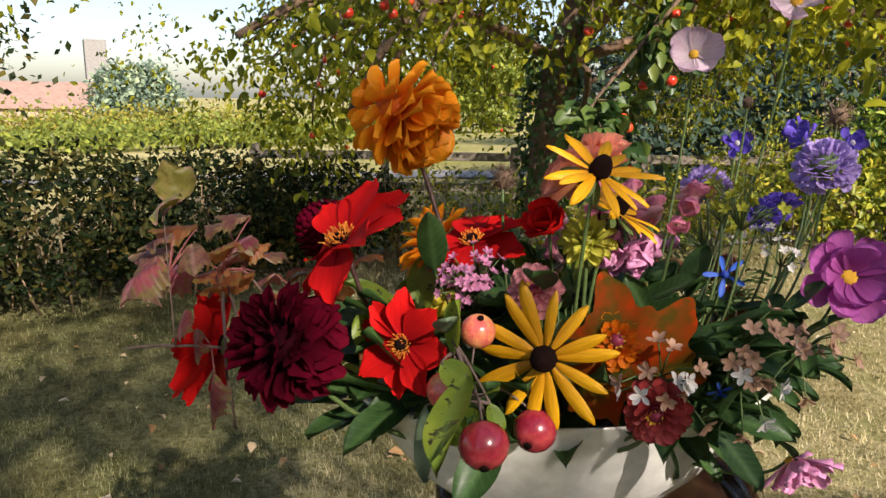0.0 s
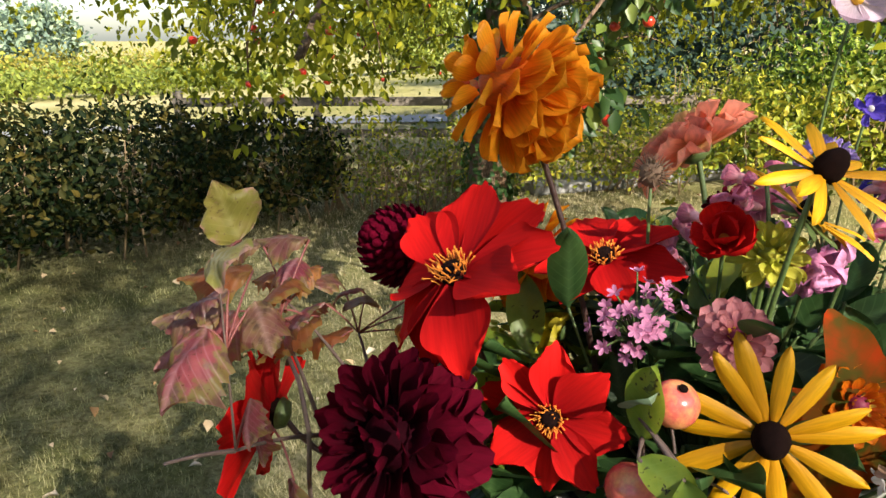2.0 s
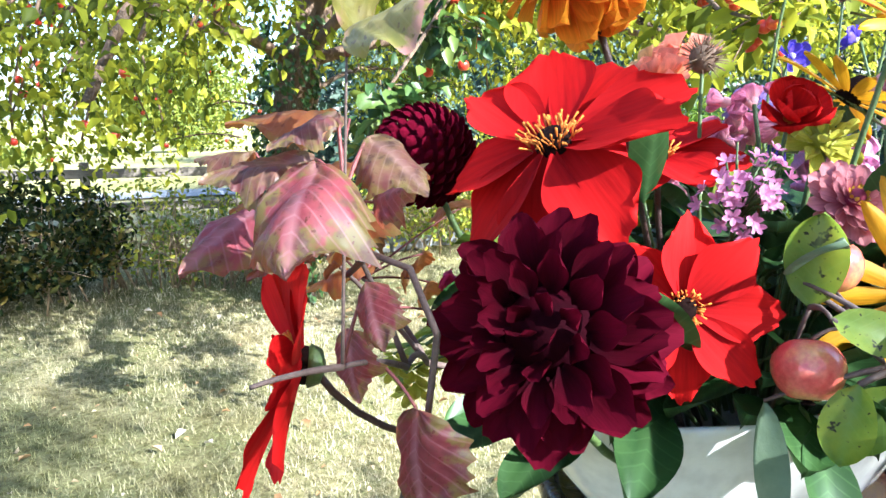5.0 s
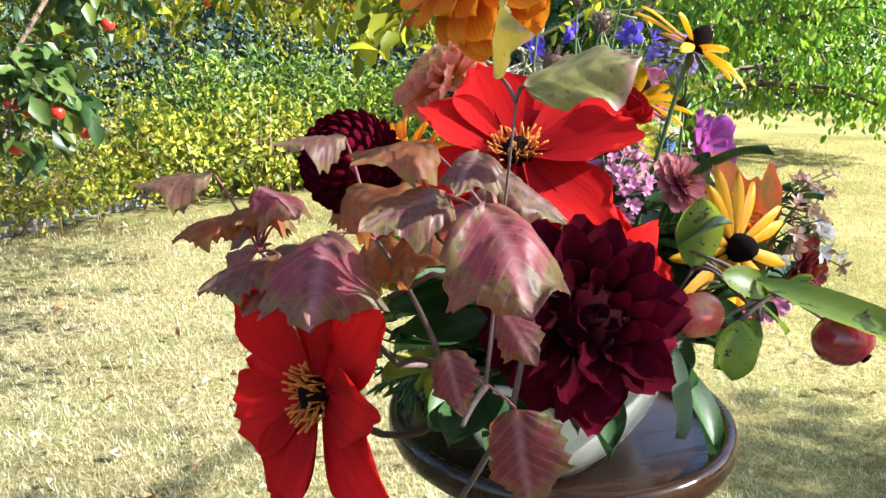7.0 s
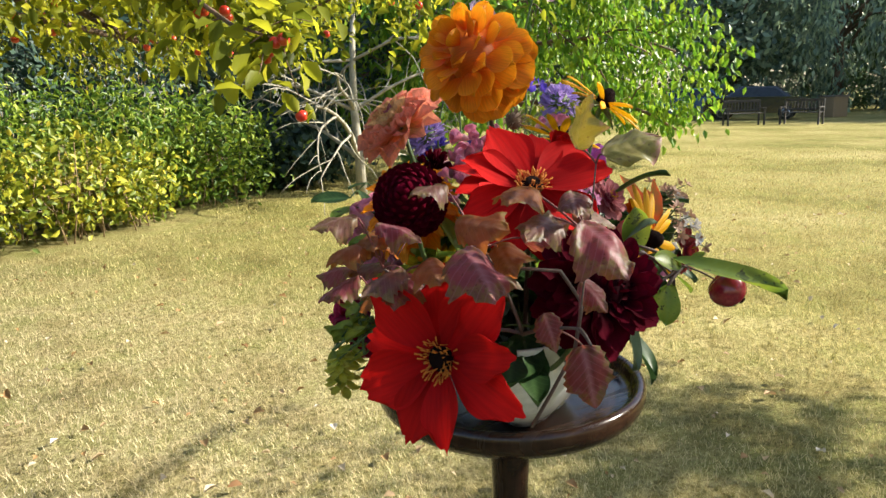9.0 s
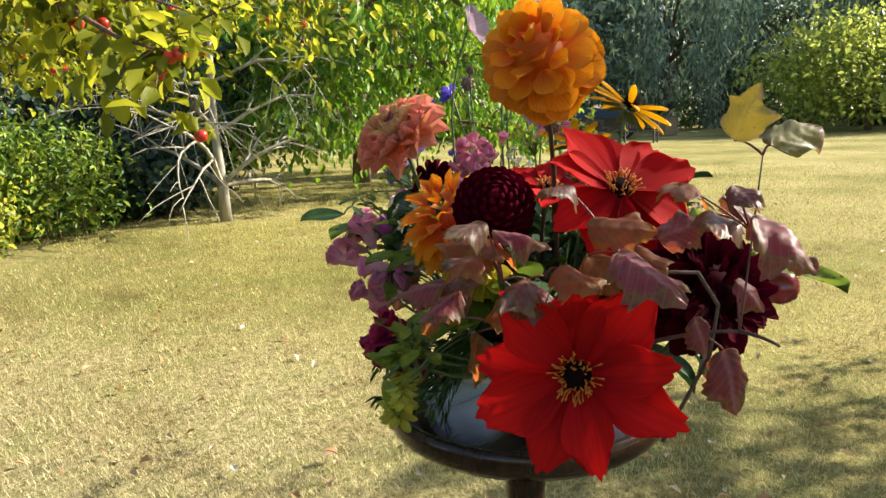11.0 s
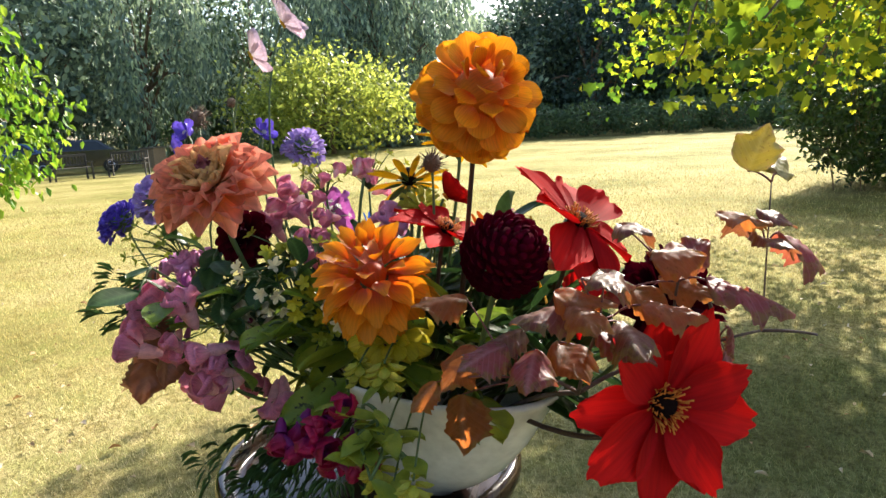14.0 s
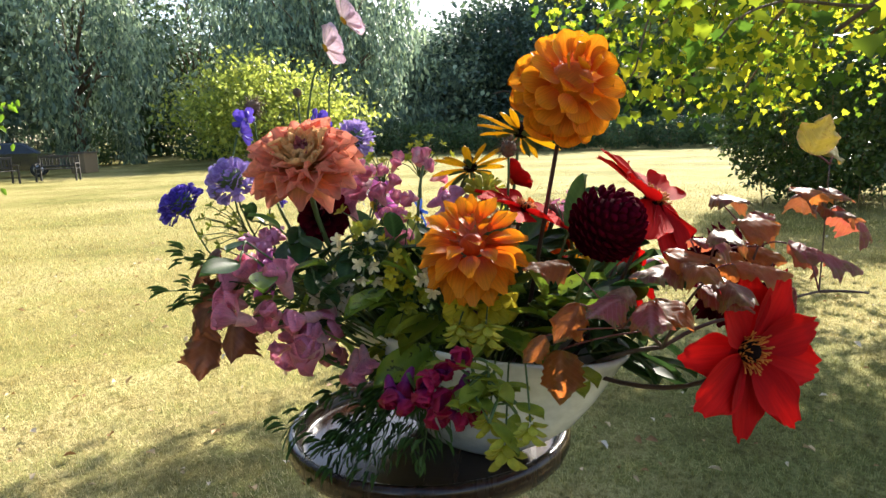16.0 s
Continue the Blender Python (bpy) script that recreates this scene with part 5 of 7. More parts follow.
def full_dahlia(name, label, head, face, dia, material, n, pm, most=112, centre=None, seed=1, small=0.42, roots=None, stem_mat=None, reach=0.42, stemr=0.0019, fan=1.06, jit=5, inner=None, heart=0.14):
    """A double dahlia: petals in a spiral from the closed eye round to the back."""
    t, H = flower(name, label, head, face, "dahlia", "")
    stem(t, Vector(head) - Vector(face).normalized() * dia * 0.16, face, stemr, stem_mat, roots)
    rng = random.Random(seed)
    L = dia * reach
    for i in range(n):
        f = (i + 0.5) / n
        th = radians(most) * f ** 0.62
        s = small + (1 - small) * min(1.0, f * 1.5)
        core = dia * 0.5 - L * s * 0.92 * math.cos(min(1.45, th * abs(fan - 1)))
        c = max(core, dia * 0.04)
        p = Vector((math.sin(th), 0, math.cos(th))) * c
        lift = 90 - min(172, math.degrees(th) * fan) - 4
        m = H @ pose(0, 0, 0, 0, 0, 137.508 * i) @ Matrix.Translation((p.x, 0, p.z - dia * 0.12)) @ pose(0, 0, 0, rng.gauss(0, jit * 1.4), -lift + rng.gauss(0, jit), rng.gauss(0, jit)) @ Matrix.Scale(L * s / 0.03 * rng.uniform(1.0 - 0.014 * jit, 1.0 + 0.014 * jit), 4)
        part("petal", rng.choice(pm) if isinstance(pm, list) else pm, inner[0] if inner and f < inner[1] else material, t, m)
    part("calyx", mesh_from("calyx", *lathe([(dia * 0.02, -dia * 0.23), (dia * 0.1, -dia * 0.21), (dia * 0.14, -dia * 0.17), (dia * 0.06, -dia * 0.15)], 14)), STEM, t, H)
    part("heart", mesh_from("heart", *lathe([(dia * heart * 0.5, -dia * (heart * 0.9 + 0.07)), (dia * heart * 0.9, -dia * (heart * 0.4 + 0.06)), (dia * heart, -dia * 0.06), (dia * heart * 0.7, dia * (heart * 0.65 - 0.08)), (dia * heart * 0.2, dia * (heart - 0.08))], 20)), material, t, H)
    if centre:
        part("eye", mesh_from("eye", *lathe([(dia * 0.06, -dia * 0.02), (dia * 0.055, dia * 0.09), (dia * 0.02, dia * 0.13)], 12)), centre, t, H)
    return t


ROUND_PETAL = petal_mesh("petal", 0.03, 0.0215, 0.55, 2.8, 0.62, 0.26, -0.05, -0.1, 0.012)
POINT_PETAL = petal_mesh("petal", 0.03, 0.0165, 0.6, 2.6, 0.75, 0.4, 0.04, -0.3, 0.02)
TIGHT_PETAL = petal_mesh("petal", 0.03, 0.031, 0.5, 3.2, 0.55, 0.36, 0.42, 0.3, nu=6)
WIDE_PETAL = petal_mesh("petal", 0.03, 0.0262, 0.62, 2.2, 0.62, 0.22, -0.06, 0.05, 0.025, 2)
FREE_PETAL = petal_mesh("petal", 0.03, 0.0268, 0.62, 2.6, 0.62, 0.2, -0.08, -0.04, 0.03, 2)
full_dahlia("orange_dahlia", "large orange double dahlia on a tall dark stem", (0.067, 0.021, 1.374), (-0.82, -0.3, 0.45), 0.086, ORANGE, 78, FREE_PETAL, 138, EYE_DARK, 1, reach=0.43, stem_mat=DARK_STEM, jit=7, fan=1.2, heart=0.22, inner=(ORANGE_RED, 0.13))
SHAG_PETALS = [broad_petal("petal", 0.03, w, -0.02, c, 0.04, -0.05, 0.035, k, 0.62, 9, 6) for k, (w, c) in enumerate(((0.02, 0.24), (0.022, 0.18), (0.018, 0.3)))]
FLAME_PETALS = [broad_petal("petal", 0.03, w, -0.04, c, -0.08, -0.12, 0.02, k + 5, 0.5, 9, 6) for k, (w, c) in enumerate(((0.02, 0.26), (0.022, 0.2), (0.019, 0.3)))]
full_dahlia("orange_dahlia", "flame-orange double dahlia set low among the leaves", (0.05, 0.104, 1.252), (-0.52, 0.0, 0.86), 0.088, ORANGE_RED, 60, FLAME_PETALS, 122, None, 2, stem_mat=DARK_STEM, fan=1.1, heart=0.12, jit=3.5, small=0.34)
full_dahlia("pompon_dahlia", "deep burgundy ball dahlia with tight cupped petals", (0.0, 0.0, 1.272), (-0.55, -0.6, 0.45), 0.053, WINE, 230, TIGHT_PETAL, 160, None, 3, reach=0.19, small=0.55, jit=3, heart=0.34)
full_dahlia("burgundy_dahlia", "large dark burgundy dahlia with pointed petals, leaning out", (0.086, -0.115, 1.215), (-0.15, -0.9, 0.36), 0.082, BURG, 96, SHAG_PETALS, 124, None, 4, reach=0.42, jit=10, fan=1.1, heart=0.2)
def open_dahlia(name, label, head, face, dia, n, petals, outer, inner, heart, seed, most=104):
    """A decorative dahlia: upright inner petals round a closed heart, longer ones opening out flat."""
    t, H = flower(name, label, head, face, "dahlia", "")
    stem(t, Vector(head) - Vector(face).normalized() * dia * 0.2, face, 0.0024, None)
    rng = random.Random(seed)
    for i in range(n):
        f = (i + 0.5) / n
        lean = 4 + (most - 4) * f ** 0.85
        L = dia * (0.2 + 0.27 * min(1.0, f * 1.25))
        m = (H @ pose(0, 0, 0, 0, 0, 137.508 * i) @ Matrix.Translation((dia * (0.025 + 0.09 * f), 0, -dia * (0.1 + 0.09 * f * f)))
             @ pose(0, 0, 0, rng.gauss(0, 6), -(90 - lean) + rng.gauss(0, 4), rng.gauss(0, 4)) @ Matrix.Scale(L / 0.03 * rng.uniform(0.94, 1.06), 4))
        part("petal", rng.choice(petals), heart if f < 0.12 else inner if f < 0.42 else outer, t, m)
    part("calyx", mesh_from("calyx", *lathe([(dia * 0.02, -dia * 0.27), (dia * 0.1, -dia * 0.25), (dia * 0.14, -dia * 0.2), (dia * 0.05, -dia * 0.17)], 14)), STEM, t, H)
    return t


OPEN_PETALS = [broad_petal("petal", 0.03, w, -0.01, c, 0.1, -0.08, 0.03, k + 20, 0.42, 9, 6) for k, (w, c) in enumerate(((0.0195, 0.34), (0.021, 0.28), (0.0185, 0.4)))]
open_dahlia("salmon_dahlia", "salmon pink dahlia with a pale yellow heart", (0.113, 0.254, 1.322), (-0.66, -0.02, 0.75), 0.096, 84, OPEN_PETALS, SALMON, PEACH, HEART, 5)
full_dahlia("yellow_dahlia", "greenish yellow double dahlia low in the bowl", (0.072, 0.1, 1.196), (-0.9, 0.0, 0.25), 0.064, LEMON, 44, ROUND_PETAL, 105, None, 6)
full_dahlia("white_dahlia", "small creamy white dahlia with a purple heart", (0.126, 0.236, 1.192), (-0.7, -0.4, 0.3), 0.044, CREAM, 40, POINT_PETAL, 105, ROSY, 7)
full_dahlia("lime_chrysanthemum", "lime yellow fringed flower", (0.213, 0.092, 1.277), (0.2, -0.4, 0.8), 0.046, LIME, 40, POINT_PETAL, 100, None, 8)
full_dahlia("wine_dahlia", "dark red bloom hidden under the salmon dahlia", (0.155, 0.25, 1.262), (-0.8, 0.1, 0.3), 0.05, BURG, 40, ROUND_PETAL, 110, None, 10)


RED_PETALS = {}


def red_petals(wide, notch):
    """Four petals that differ a little, made once for each breadth."""
    if (wide, notch) not in RED_PETALS:
        RED_PETALS[wide, notch] = [broad_petal("petal", 0.03, wide * (1 + 0.07 * (k - 1.5)), notch, 0.12 + 0.05 * (k % 2), -0.03 * k, -0.1, 0.035, 10 + k, 0.62 - 0.1 * (k % 3)) for k in range(4)]
    return RED_PETALS[wide, notch]


def single_dahlia(label, head, face, dia, n=9, seed=1, cup=8, roots=None, wide=0.0205, notch=0.03, turn=0, droop=0):
    """A single dahlia: broad petals round a dark disc with a ring of gold stamens; droop lets the lower petals hang."""
    head = Vector(head)
    t = thing("single_dahlia", root_of(head), label, "dahlia", "scarlet single dahlias")
    H = Matrix.Translation(head) @ aim(face)
    rng = random.Random(seed)
    stem(t, head - Vector(face).normalized() * 0.004, face, 0.0018, DARK_STEM, roots)
    s = dia / 2 / 0.032
    for k in range(n):
        a = turn + 360 * k / n + rng.gauss(0, 4)
        lower = max(0.0, -math.sin(radians(a)))
        tilt = cup + rng.gauss(0, 6) + (4 if k % 2 else -3) - droop * lower
        m = H @ pose(0, 0, 0.0008 * (k % 2), 0, 0, a) @ pose(dia * 0.055, 0, 0, rng.gauss(0, 8), -tilt, 0) @ Matrix.Scale(s * rng.uniform(0.92, 1.06), 4)
        part("petal", red_petals(wide, notch)[(k * 3 + seed) % 4], RED, t, m)
    part("disc", mesh_from("disc", *lathe([(dia * 0.07, -0.002), (dia * 0.07, 0.004), (dia * 0.05, 0.007), (dia * 0.02, 0.008)], 20)), EYE_DARK, t, H)
    st = mesh_from("stamen", *tubes([([(0, 0, 0), (0.001, 0, 0.004), (0.003, 0, 0.008)], [0.0003, 0.00035, 0.0006])], 5))
    for k in range(66):
        a = 360 * k / 66 + rng.gauss(0, 6)
        m = H @ pose(0, 0, 0.003, 0, 0, a) @ pose(dia * rng.uniform(0.035, 0.09), 0, 0, rng.gauss(0, 22), rng.uniform(-25, 35), 0) @ Matrix.Scale(dia / 0.1 * rng.uniform(0.6, 0.95), 4)
        part("stamen", st, STAMEN, t, m)
    part("calyx", mesh_from("calyx", *lathe([(0.002, -0.01), (0.008, -0.008), (0.01, -0.003), (0.004, 0.0)], 12)), STEM, t, H)


single_dahlia("wide open scarlet single dahlia with golden stamens", (0.079, -0.044, 1.276), (-0.24, -0.52, 0.82), 0.116, 9, 1, 10, wide=0.023, droop=42)
single_dahlia("scarlet single dahlia tilted towards the sky", (0.124, 0.06, 1.266), (-0.06, -0.46, 0.85), 0.094, 8, 2, 4)
single_dahlia("small scarlet single dahlia deep among green leaves", (0.136, -0.037, 1.206), (0.2, -0.95, 0.12), 0.08, 8, 3, 10)
single_dahlia("large scarlet single dahlia leaning out over the rim", (-0.023, -0.087, 1.181), (-0.88, -0.45, 0.14), 0.122, 9, 4, 17, (0.09, 0.02, 1.13), 0.0194, 0.04, 12)


def rudbeckia(label, head, face, dia, n=13, seed=1, tilt=4):
    t, H = flower("rudbeckia", label, head, face, "rudbeckia", "yellow rudbeckias")
    rng = random.Random(seed)
    stem(t, Vector(head) - Vector(face).normalized() * 0.006, face, 0.0016)
    me = petal_mesh("petal", 0.04, 0.0078, 0.5, 3.2, 0.7, -0.25, -0.04, -0.15, 0.0, 3, 8, 4)
    ring(t, "petal", me, YELLOW, H, n, tilt, dia * 0.05, 0.0, dia * 0.45 / 0.04, 0, 0.07, rng)
    part("cone", mesh_from("cone", *lathe([(dia * 0.085, -0.002), (dia * 0.09, 0.003), (dia * 0.075, 0.009), (dia * 0.045, 0.013), (dia * 0.012, 0.0145)], 20)), EYE_DARK, t, H)
    sep = petal_mesh("sepal", 0.022, 0.007, 0.5, 2.5, 0.8, 0.2, -0.1, nu=5, nv=2)
    ring(t, "sepal", sep, STEM, H, 9, -18, 0.004, -0.004, 1.0, 10, 0.1, rng)


rudbeckia("golden rudbeckia with a black-brown cone and narrow petals", (0.238, -0.006, 1.212), (0.22, -0.95, 0.12), 0.102, 14, 1)
rudbeckia("golden rudbeckia on a long stem above the bowl", (0.238, 0.056, 1.334), (0.5, -0.24, 0.8), 0.09, 13, 2, 2)
rudbeckia("golden rudbeckia turned upwards, its petals swept back", (0.228, 0.108, 1.3), (0.6, 0.15, 0.8), 0.084, 12, 3, 8)


DUSKY = petal_mat("dusky_salmon_petal", (0.42, 0.06, 0.1), (0.62, 0.24, 0.25), 0.016, trans=0.3)


def zinnia(label, head, face, dia, material, seed):
    t, H = flower("zinnia", label, head, face, "zinnia", "zinnias")
    rng = random.Random(seed)
    stem(t, Vector(head) - Vector(face).normalized() * 0.004, face, 0.0017)
    me = petal_mesh("petal", 0.016, 0.0075, 0.6, 5.0, 0.5, 0.15, 0.06, -0.1, nu=5, nv=4)
    for k, (n, tl, sc, z) in enumerate(((16, 2, 1.0, 0.0), (14, 18, 0.85, 0.002), (11, 34, 0.66, 0.004), (8, 52, 0.48, 0.006))):
        ring(t, "petal", me, material, H, n, tl, dia * 0.08, z, sc * dia / 2 / 0.018, 11 * k, 0.06, rng)
    part("disc", mesh_from("disc", *lathe([(dia * 0.12, 0.002), (dia * 0.11, 0.008), (dia * 0.05, 0.011)], 14)), ROSY, t, H)
    fl = petal_mesh("floret", 0.004, 0.002, 0.5, 3, 0.7, 0.2, 0.3, nu=3, nv=2)
    ring(t, "floret", fl, POLLEN, H, 12, 50, dia * 0.08, 0.008, dia / 0.045, 0, 0.15, rng)


zinnia("dusky pink zinnia with yellow florets", (0.212, 0.022, 1.248), (0.2, -0.8, 0.5), 0.042, DUSKY, 1)
zinnia("orange zinnia half hidden behind yellow petals", (0.268, 0.039, 1.22), (0.4, -0.8, 0.3), 0.046, ORANGE_RED, 2)
zinnia("faded dark red zinnia hanging over the rim", (0.309, 0.017, 1.188), (0.35, -0.9, -0.05), 0.046, DUSKRED, 3)


def globe(name, label, head, face, dia, material, n, seed, flat=0.75, group="scabious", most=115):
    """A scabious or cornflower head of many small frilled florets."""
    t, H = flower(name, label, head, face, "flower", group)
    rng = random.Random(seed)
    stem(t, Vector(head) - Vector(face).normalized() * dia * 0.2, face, 0.0011)
    me = petal_mesh("floret", 0.012, 0.0095, 0.8, 6, 0.35, 0.15, 0.2, -0.2, 0.09, 4, 5, 6)
    for i in range(n):
        f = (i + 0.5) / n
        th = radians(most) * f ** 0.6
        c = dia * 0.26
        p = Vector((math.sin(th) * c, 0, math.cos(th) * c * flat))
        m = H @ pose(0, 0, -dia * 0.1, 0, 0, 137.508 * i) @ Matrix.Translation(p) @ pose(0, 0, 0, rng.gauss(0, 25), -(90 - math.degrees(th)) * 0.85 + rng.gauss(0, 14), rng.gauss(0, 12)) @ Matrix.Scale(dia / 0.052 * rng.uniform(0.75, 1.1) * (0.7 + 0.3 * f), 4)
        part("floret", me, material, t, m)
    part("calyx", mesh_from("calyx", *lathe([(0.002, -dia * 0.32), (dia * 0.12, -dia * 0.26), (dia * 0.2, -dia * 0.16), (dia * 0.22, 0.0), (dia * 0.1, dia * 0.1)], 14)), STEM, t, H)


globe("scabious", "round lilac scabious on a wiry stem", (0.341, 0.247, 1.338), (-0.1, -0.35, 0.75), 0.057, LILAC, 150, 1, 0.98, most=128)
globe("scabious", "lilac scabious at the edge of the bunch", (0.205, 0.357, 1.299), (-0.5, 0.2, 0.7), 0.06, LILAC, 130, 2, 0.9, most=125)
globe("cornflower", "violet-blue cornflower on a thin arching stem", (0.258, 0.436, 1.27), (-0.55, 0.35, 0.7), 0.062, BLUE, 110, 3, 0.6, "", 100)
globe("cornflower", "violet-blue cornflower half hidden behind stems", (0.277, 0.33, 1.278), (0.4, -0.5, 0.6), 0.042, BLUE, 60, 4, 0.6, "")


def open_flower(name, label, head, face, dia, material, n, seed, tilt=12, eye=None, wide=0.024, group="", layers=1, wave=0.04, stem_mat=None, p=5.0):
    t, H = flower(name, label, head, face, "flower", group)
    rng = random.Random(seed)
    stem(t, Vector(head) - Vector(face).normalized() * 0.003, face, 0.0012, stem_mat)
    me = petal_mesh("petal", 0.03, wide, 0.65, p, 0.5, 0.18, 0.1, -0.1, wave, 3, 8, 6)
    for k in range(layers):
        ring(t, "petal", me, material, H, n, tilt + 22 * k, dia * 0.04, 0.001 * k, dia * 0.46 / 0.03 * (1 - 0.22 * k), 360 / n / 2 * k, 0.08, rng)
    part("eye", mesh_from("eye", *lathe([(dia * 0.09, -0.001), (dia * 0.085, 0.003), (dia * 0.03, 0.005)], 14)), eye or POLLEN, t, H)


open_flower("anemone", "pale pink anemone with a yellow eye, high above the bowl", (0.2235, 0.253, 1.425), (0.36, -0.85, 0.36), 0.048, BLUSH, 6, 1, 14, group="anemones", wide=0.03)
open_flower("anemone", "pale pink anemone with a yellow eye, topmost of the bunch", (0.306, 0.249, 1.464), (0.3, -0.72, 0.5), 0.056, BLUSH, 6, 2, 14, group="anemones", wide=0.03)
open_flower("cosmos", "magenta cosmos seen from its side", (0.15, 0.297, 1.203), (-0.45, 0.75, 0.25), 0.066, MAGENTA, 8, 4, 16, wide=0.02, group="cosmos")
open_flower("cosmos", "magenta cosmos with notched petals beside the bowl", (0.372, 0.235, 1.247), (0.45, -0.6, 0.3), 0.085, MAGENTA, 8, 5, 14, wide=0.022, group="cosmos", layers=2)
open_flower("double_cosmos", "drooping double mauve flower below the rim", (0.371, 0.122, 1.132), (0.45, -0.35, -0.45), 0.062, MAUVE, 12, 6, 18, wide=0.012, group="", layers=3, p=3.0)
open_flower("geum", "small open scarlet flower with a tawny eye", (0.191, 0.068, 1.287), (0.12, -0.72, 0.55), 0.046, RED, 6, 40, 34, STAMEN, 0.029, "", 2, 0.03, p=6.0)
for k, (p, f, d) in enumerate((((0.238, 0.353, 1.342), (0.3, -0.7, 0.3), 0.034), ((0.318, 0.287, 1.352), (-0.4, -0.5, 0.4), 0.032), ((0.292, 0.364, 1.356), (-0.7, 0.1, 0.3), 0.034), ((0.35, 0.3, 1.35), (0.5, -0.6, 0.3), 0.03))):
    open_flower("larkspur", "violet-blue larkspur floret on an upright stalk", p, f, d, BLUE, 5, 20 + k, 18, WHITE, 0.02, "larkspur florets", 2)
for k, (p, f, d) in enumerate((((0.296, 0.169, 1.248), (0.4, -0.8, 0.2), 0.036), ((0.33, 0.075, 1.188), (0.4, -0.7, -0.3), 0.018))):
    open_flower("borage", "bright blue star-shaped flower", p, f, d, SKY, 5, 30 + k, 8, SKY, 0.009, "blue star flowers", 1, 0.0, p=2.2)


def snapdragon(label, head, face, size, material, seed, n=5, group="snapdragons"):
    """A spike's end of ruffled two-lipped florets."""
    t, H = flower("snapdragon", label, head, face, "snapdragon", group)
    rng = random.Random(seed)
    stem(t, head, face, 0.0016)
    lip = petal_mesh("petal", 0.02, 0.022, 0.8, 6, 0.4, 0.28, 0.3, -0.45, 0.13, 5, 9, 12)
    tube = mesh_from("throat", *lathe([(0.002, -0.012), (0.005, -0.006), (0.0065, 0.002), (0.007, 0.006)], 12, close=False))
    for k in range(n):
        d = Vector((rng.gauss(0, 0.55), rng.gauss(0, 0.55), 0.7)).normalized()
        M = H @ Matrix.Translation((rng.gauss(0, size * 0.36), rng.gauss(0, size * 0.36), rng.uniform(-size * 0.35, size * 0.3))) @ aim(d) @ pose(0, 0, 0, 0, 0, rng.uniform(0, 360)) @ Matrix.Scale(size / 0.046 * rng.uniform(0.55, 0.85), 4)
        part("throat", tube, material, t, M)
        for j, (a, tl) in enumerate(((0, 45), (62, 38), (-62, 38), (150, 55), (210, 55))):
            part("petal", lip, material, t, M @ pose(0, 0, 0.003, 0, 0, a + rng.gauss(0, 8)) @ pose(0.003, 0, 0, 0, -tl + rng.gauss(0, 10), 0))


for k, (p, f, s, m, lab) in enumerate((
        ((0.087, 0.259, 1.17), (-0.8, 0.2, 0.1), 0.06, PINK, "ruffled pink snapdragon drooping at the rim"), ((0.101, 0.295, 1.188), (-0.7, 0.5, 0.2), 0.056, PINK, "ruffled pink snapdragon drooping at the rim"),
        ((0.125, 0.25, 1.14), (-0.7, 0.3, -0.5), 0.054, PINK, "pink snapdragon hanging below the rim"), ((0.013, 0.155, 1.153), (-0.8, 0.2, -0.35), 0.045, CRIMSON, "purple-crimson snapdragon drooping over the bowl"),
        ((0.015, 0.122, 1.137), (-0.8, -0.1, -0.4), 0.045, CRIMSON, "purple-crimson snapdragon drooping over the bowl"), ((0.193, 0.226, 1.268), (-0.7, 0.1, 0.6), 0.05, PINK, "soft pink snapdragon among the leaves"),
        ((0.152, 0.175, 1.266), (-0.7, 0.0, 0.5), 0.038, PINK, "soft pink snapdragon among the leaves"), ((0.19, 0.198, 1.298), (-0.5, 0.0, 0.8), 0.034, PINK, "soft pink snapdragon among the leaves"),
        ((0.258, 0.16, 1.302), (0.4, -0.5, 0.6), 0.034, PINK, "soft pink snapdragon floret"), ((0.23, 0.14, 1.252), (0.3, -0.8, 0.2), 0.05, MAUVE, "mauve pink snapdragon behind the yellow flowers"),
        ((0.17, 0.31, 1.235), (-0.6, 0.6, 0.3), 0.034, MAUVE, "mauve snapdragon floret at the edge"))):
    snapdragon(lab, p, f, s, m, 50 + k, 7)


def seedhead(head, label, seed, size=1.0, spikes=90):
    t, H = flower("seedhead", label, head, (0.0, -0.1, 1.0), "seed head", "seed heads")
    stem(t, head, (0, 0, 1), 0.0011)
    rng = random.Random(seed)
    H = H @ Matrix.Scale(size, 4)
    part("core", mesh_from("core", *lathe([(0.002, -0.009), (0.007, -0.006), (0.0088, 0.001), (0.007, 0.007), (0.002, 0.009)], 14)), SEED, t, H)
    sp = mesh_from("spike", *tubes([([(0, 0, 0.006), (0.0006, 0, 0.011), (0.0018, 0, 0.0165)], [0.0008, 0.0004, 0.00015])], 4))
    for k in range(spikes):
        part("spike", sp, SEED, t, H @ aim((rng.gauss(0, 1), rng.gauss(0, 1), rng.gauss(0.3, 1))))


seedhead((0.145, 0.071, 1.32), "spiky brown scabious seed head on a bare stem", 1, 0.85)
seedhead((0.325, 0.366, 1.372), "spiky brown scabious seed head on a bare stem", 2)
seedhead((0.262, 0.295, 1.384), "small dark closed bud below the anemones", 3, 0.55, 20)


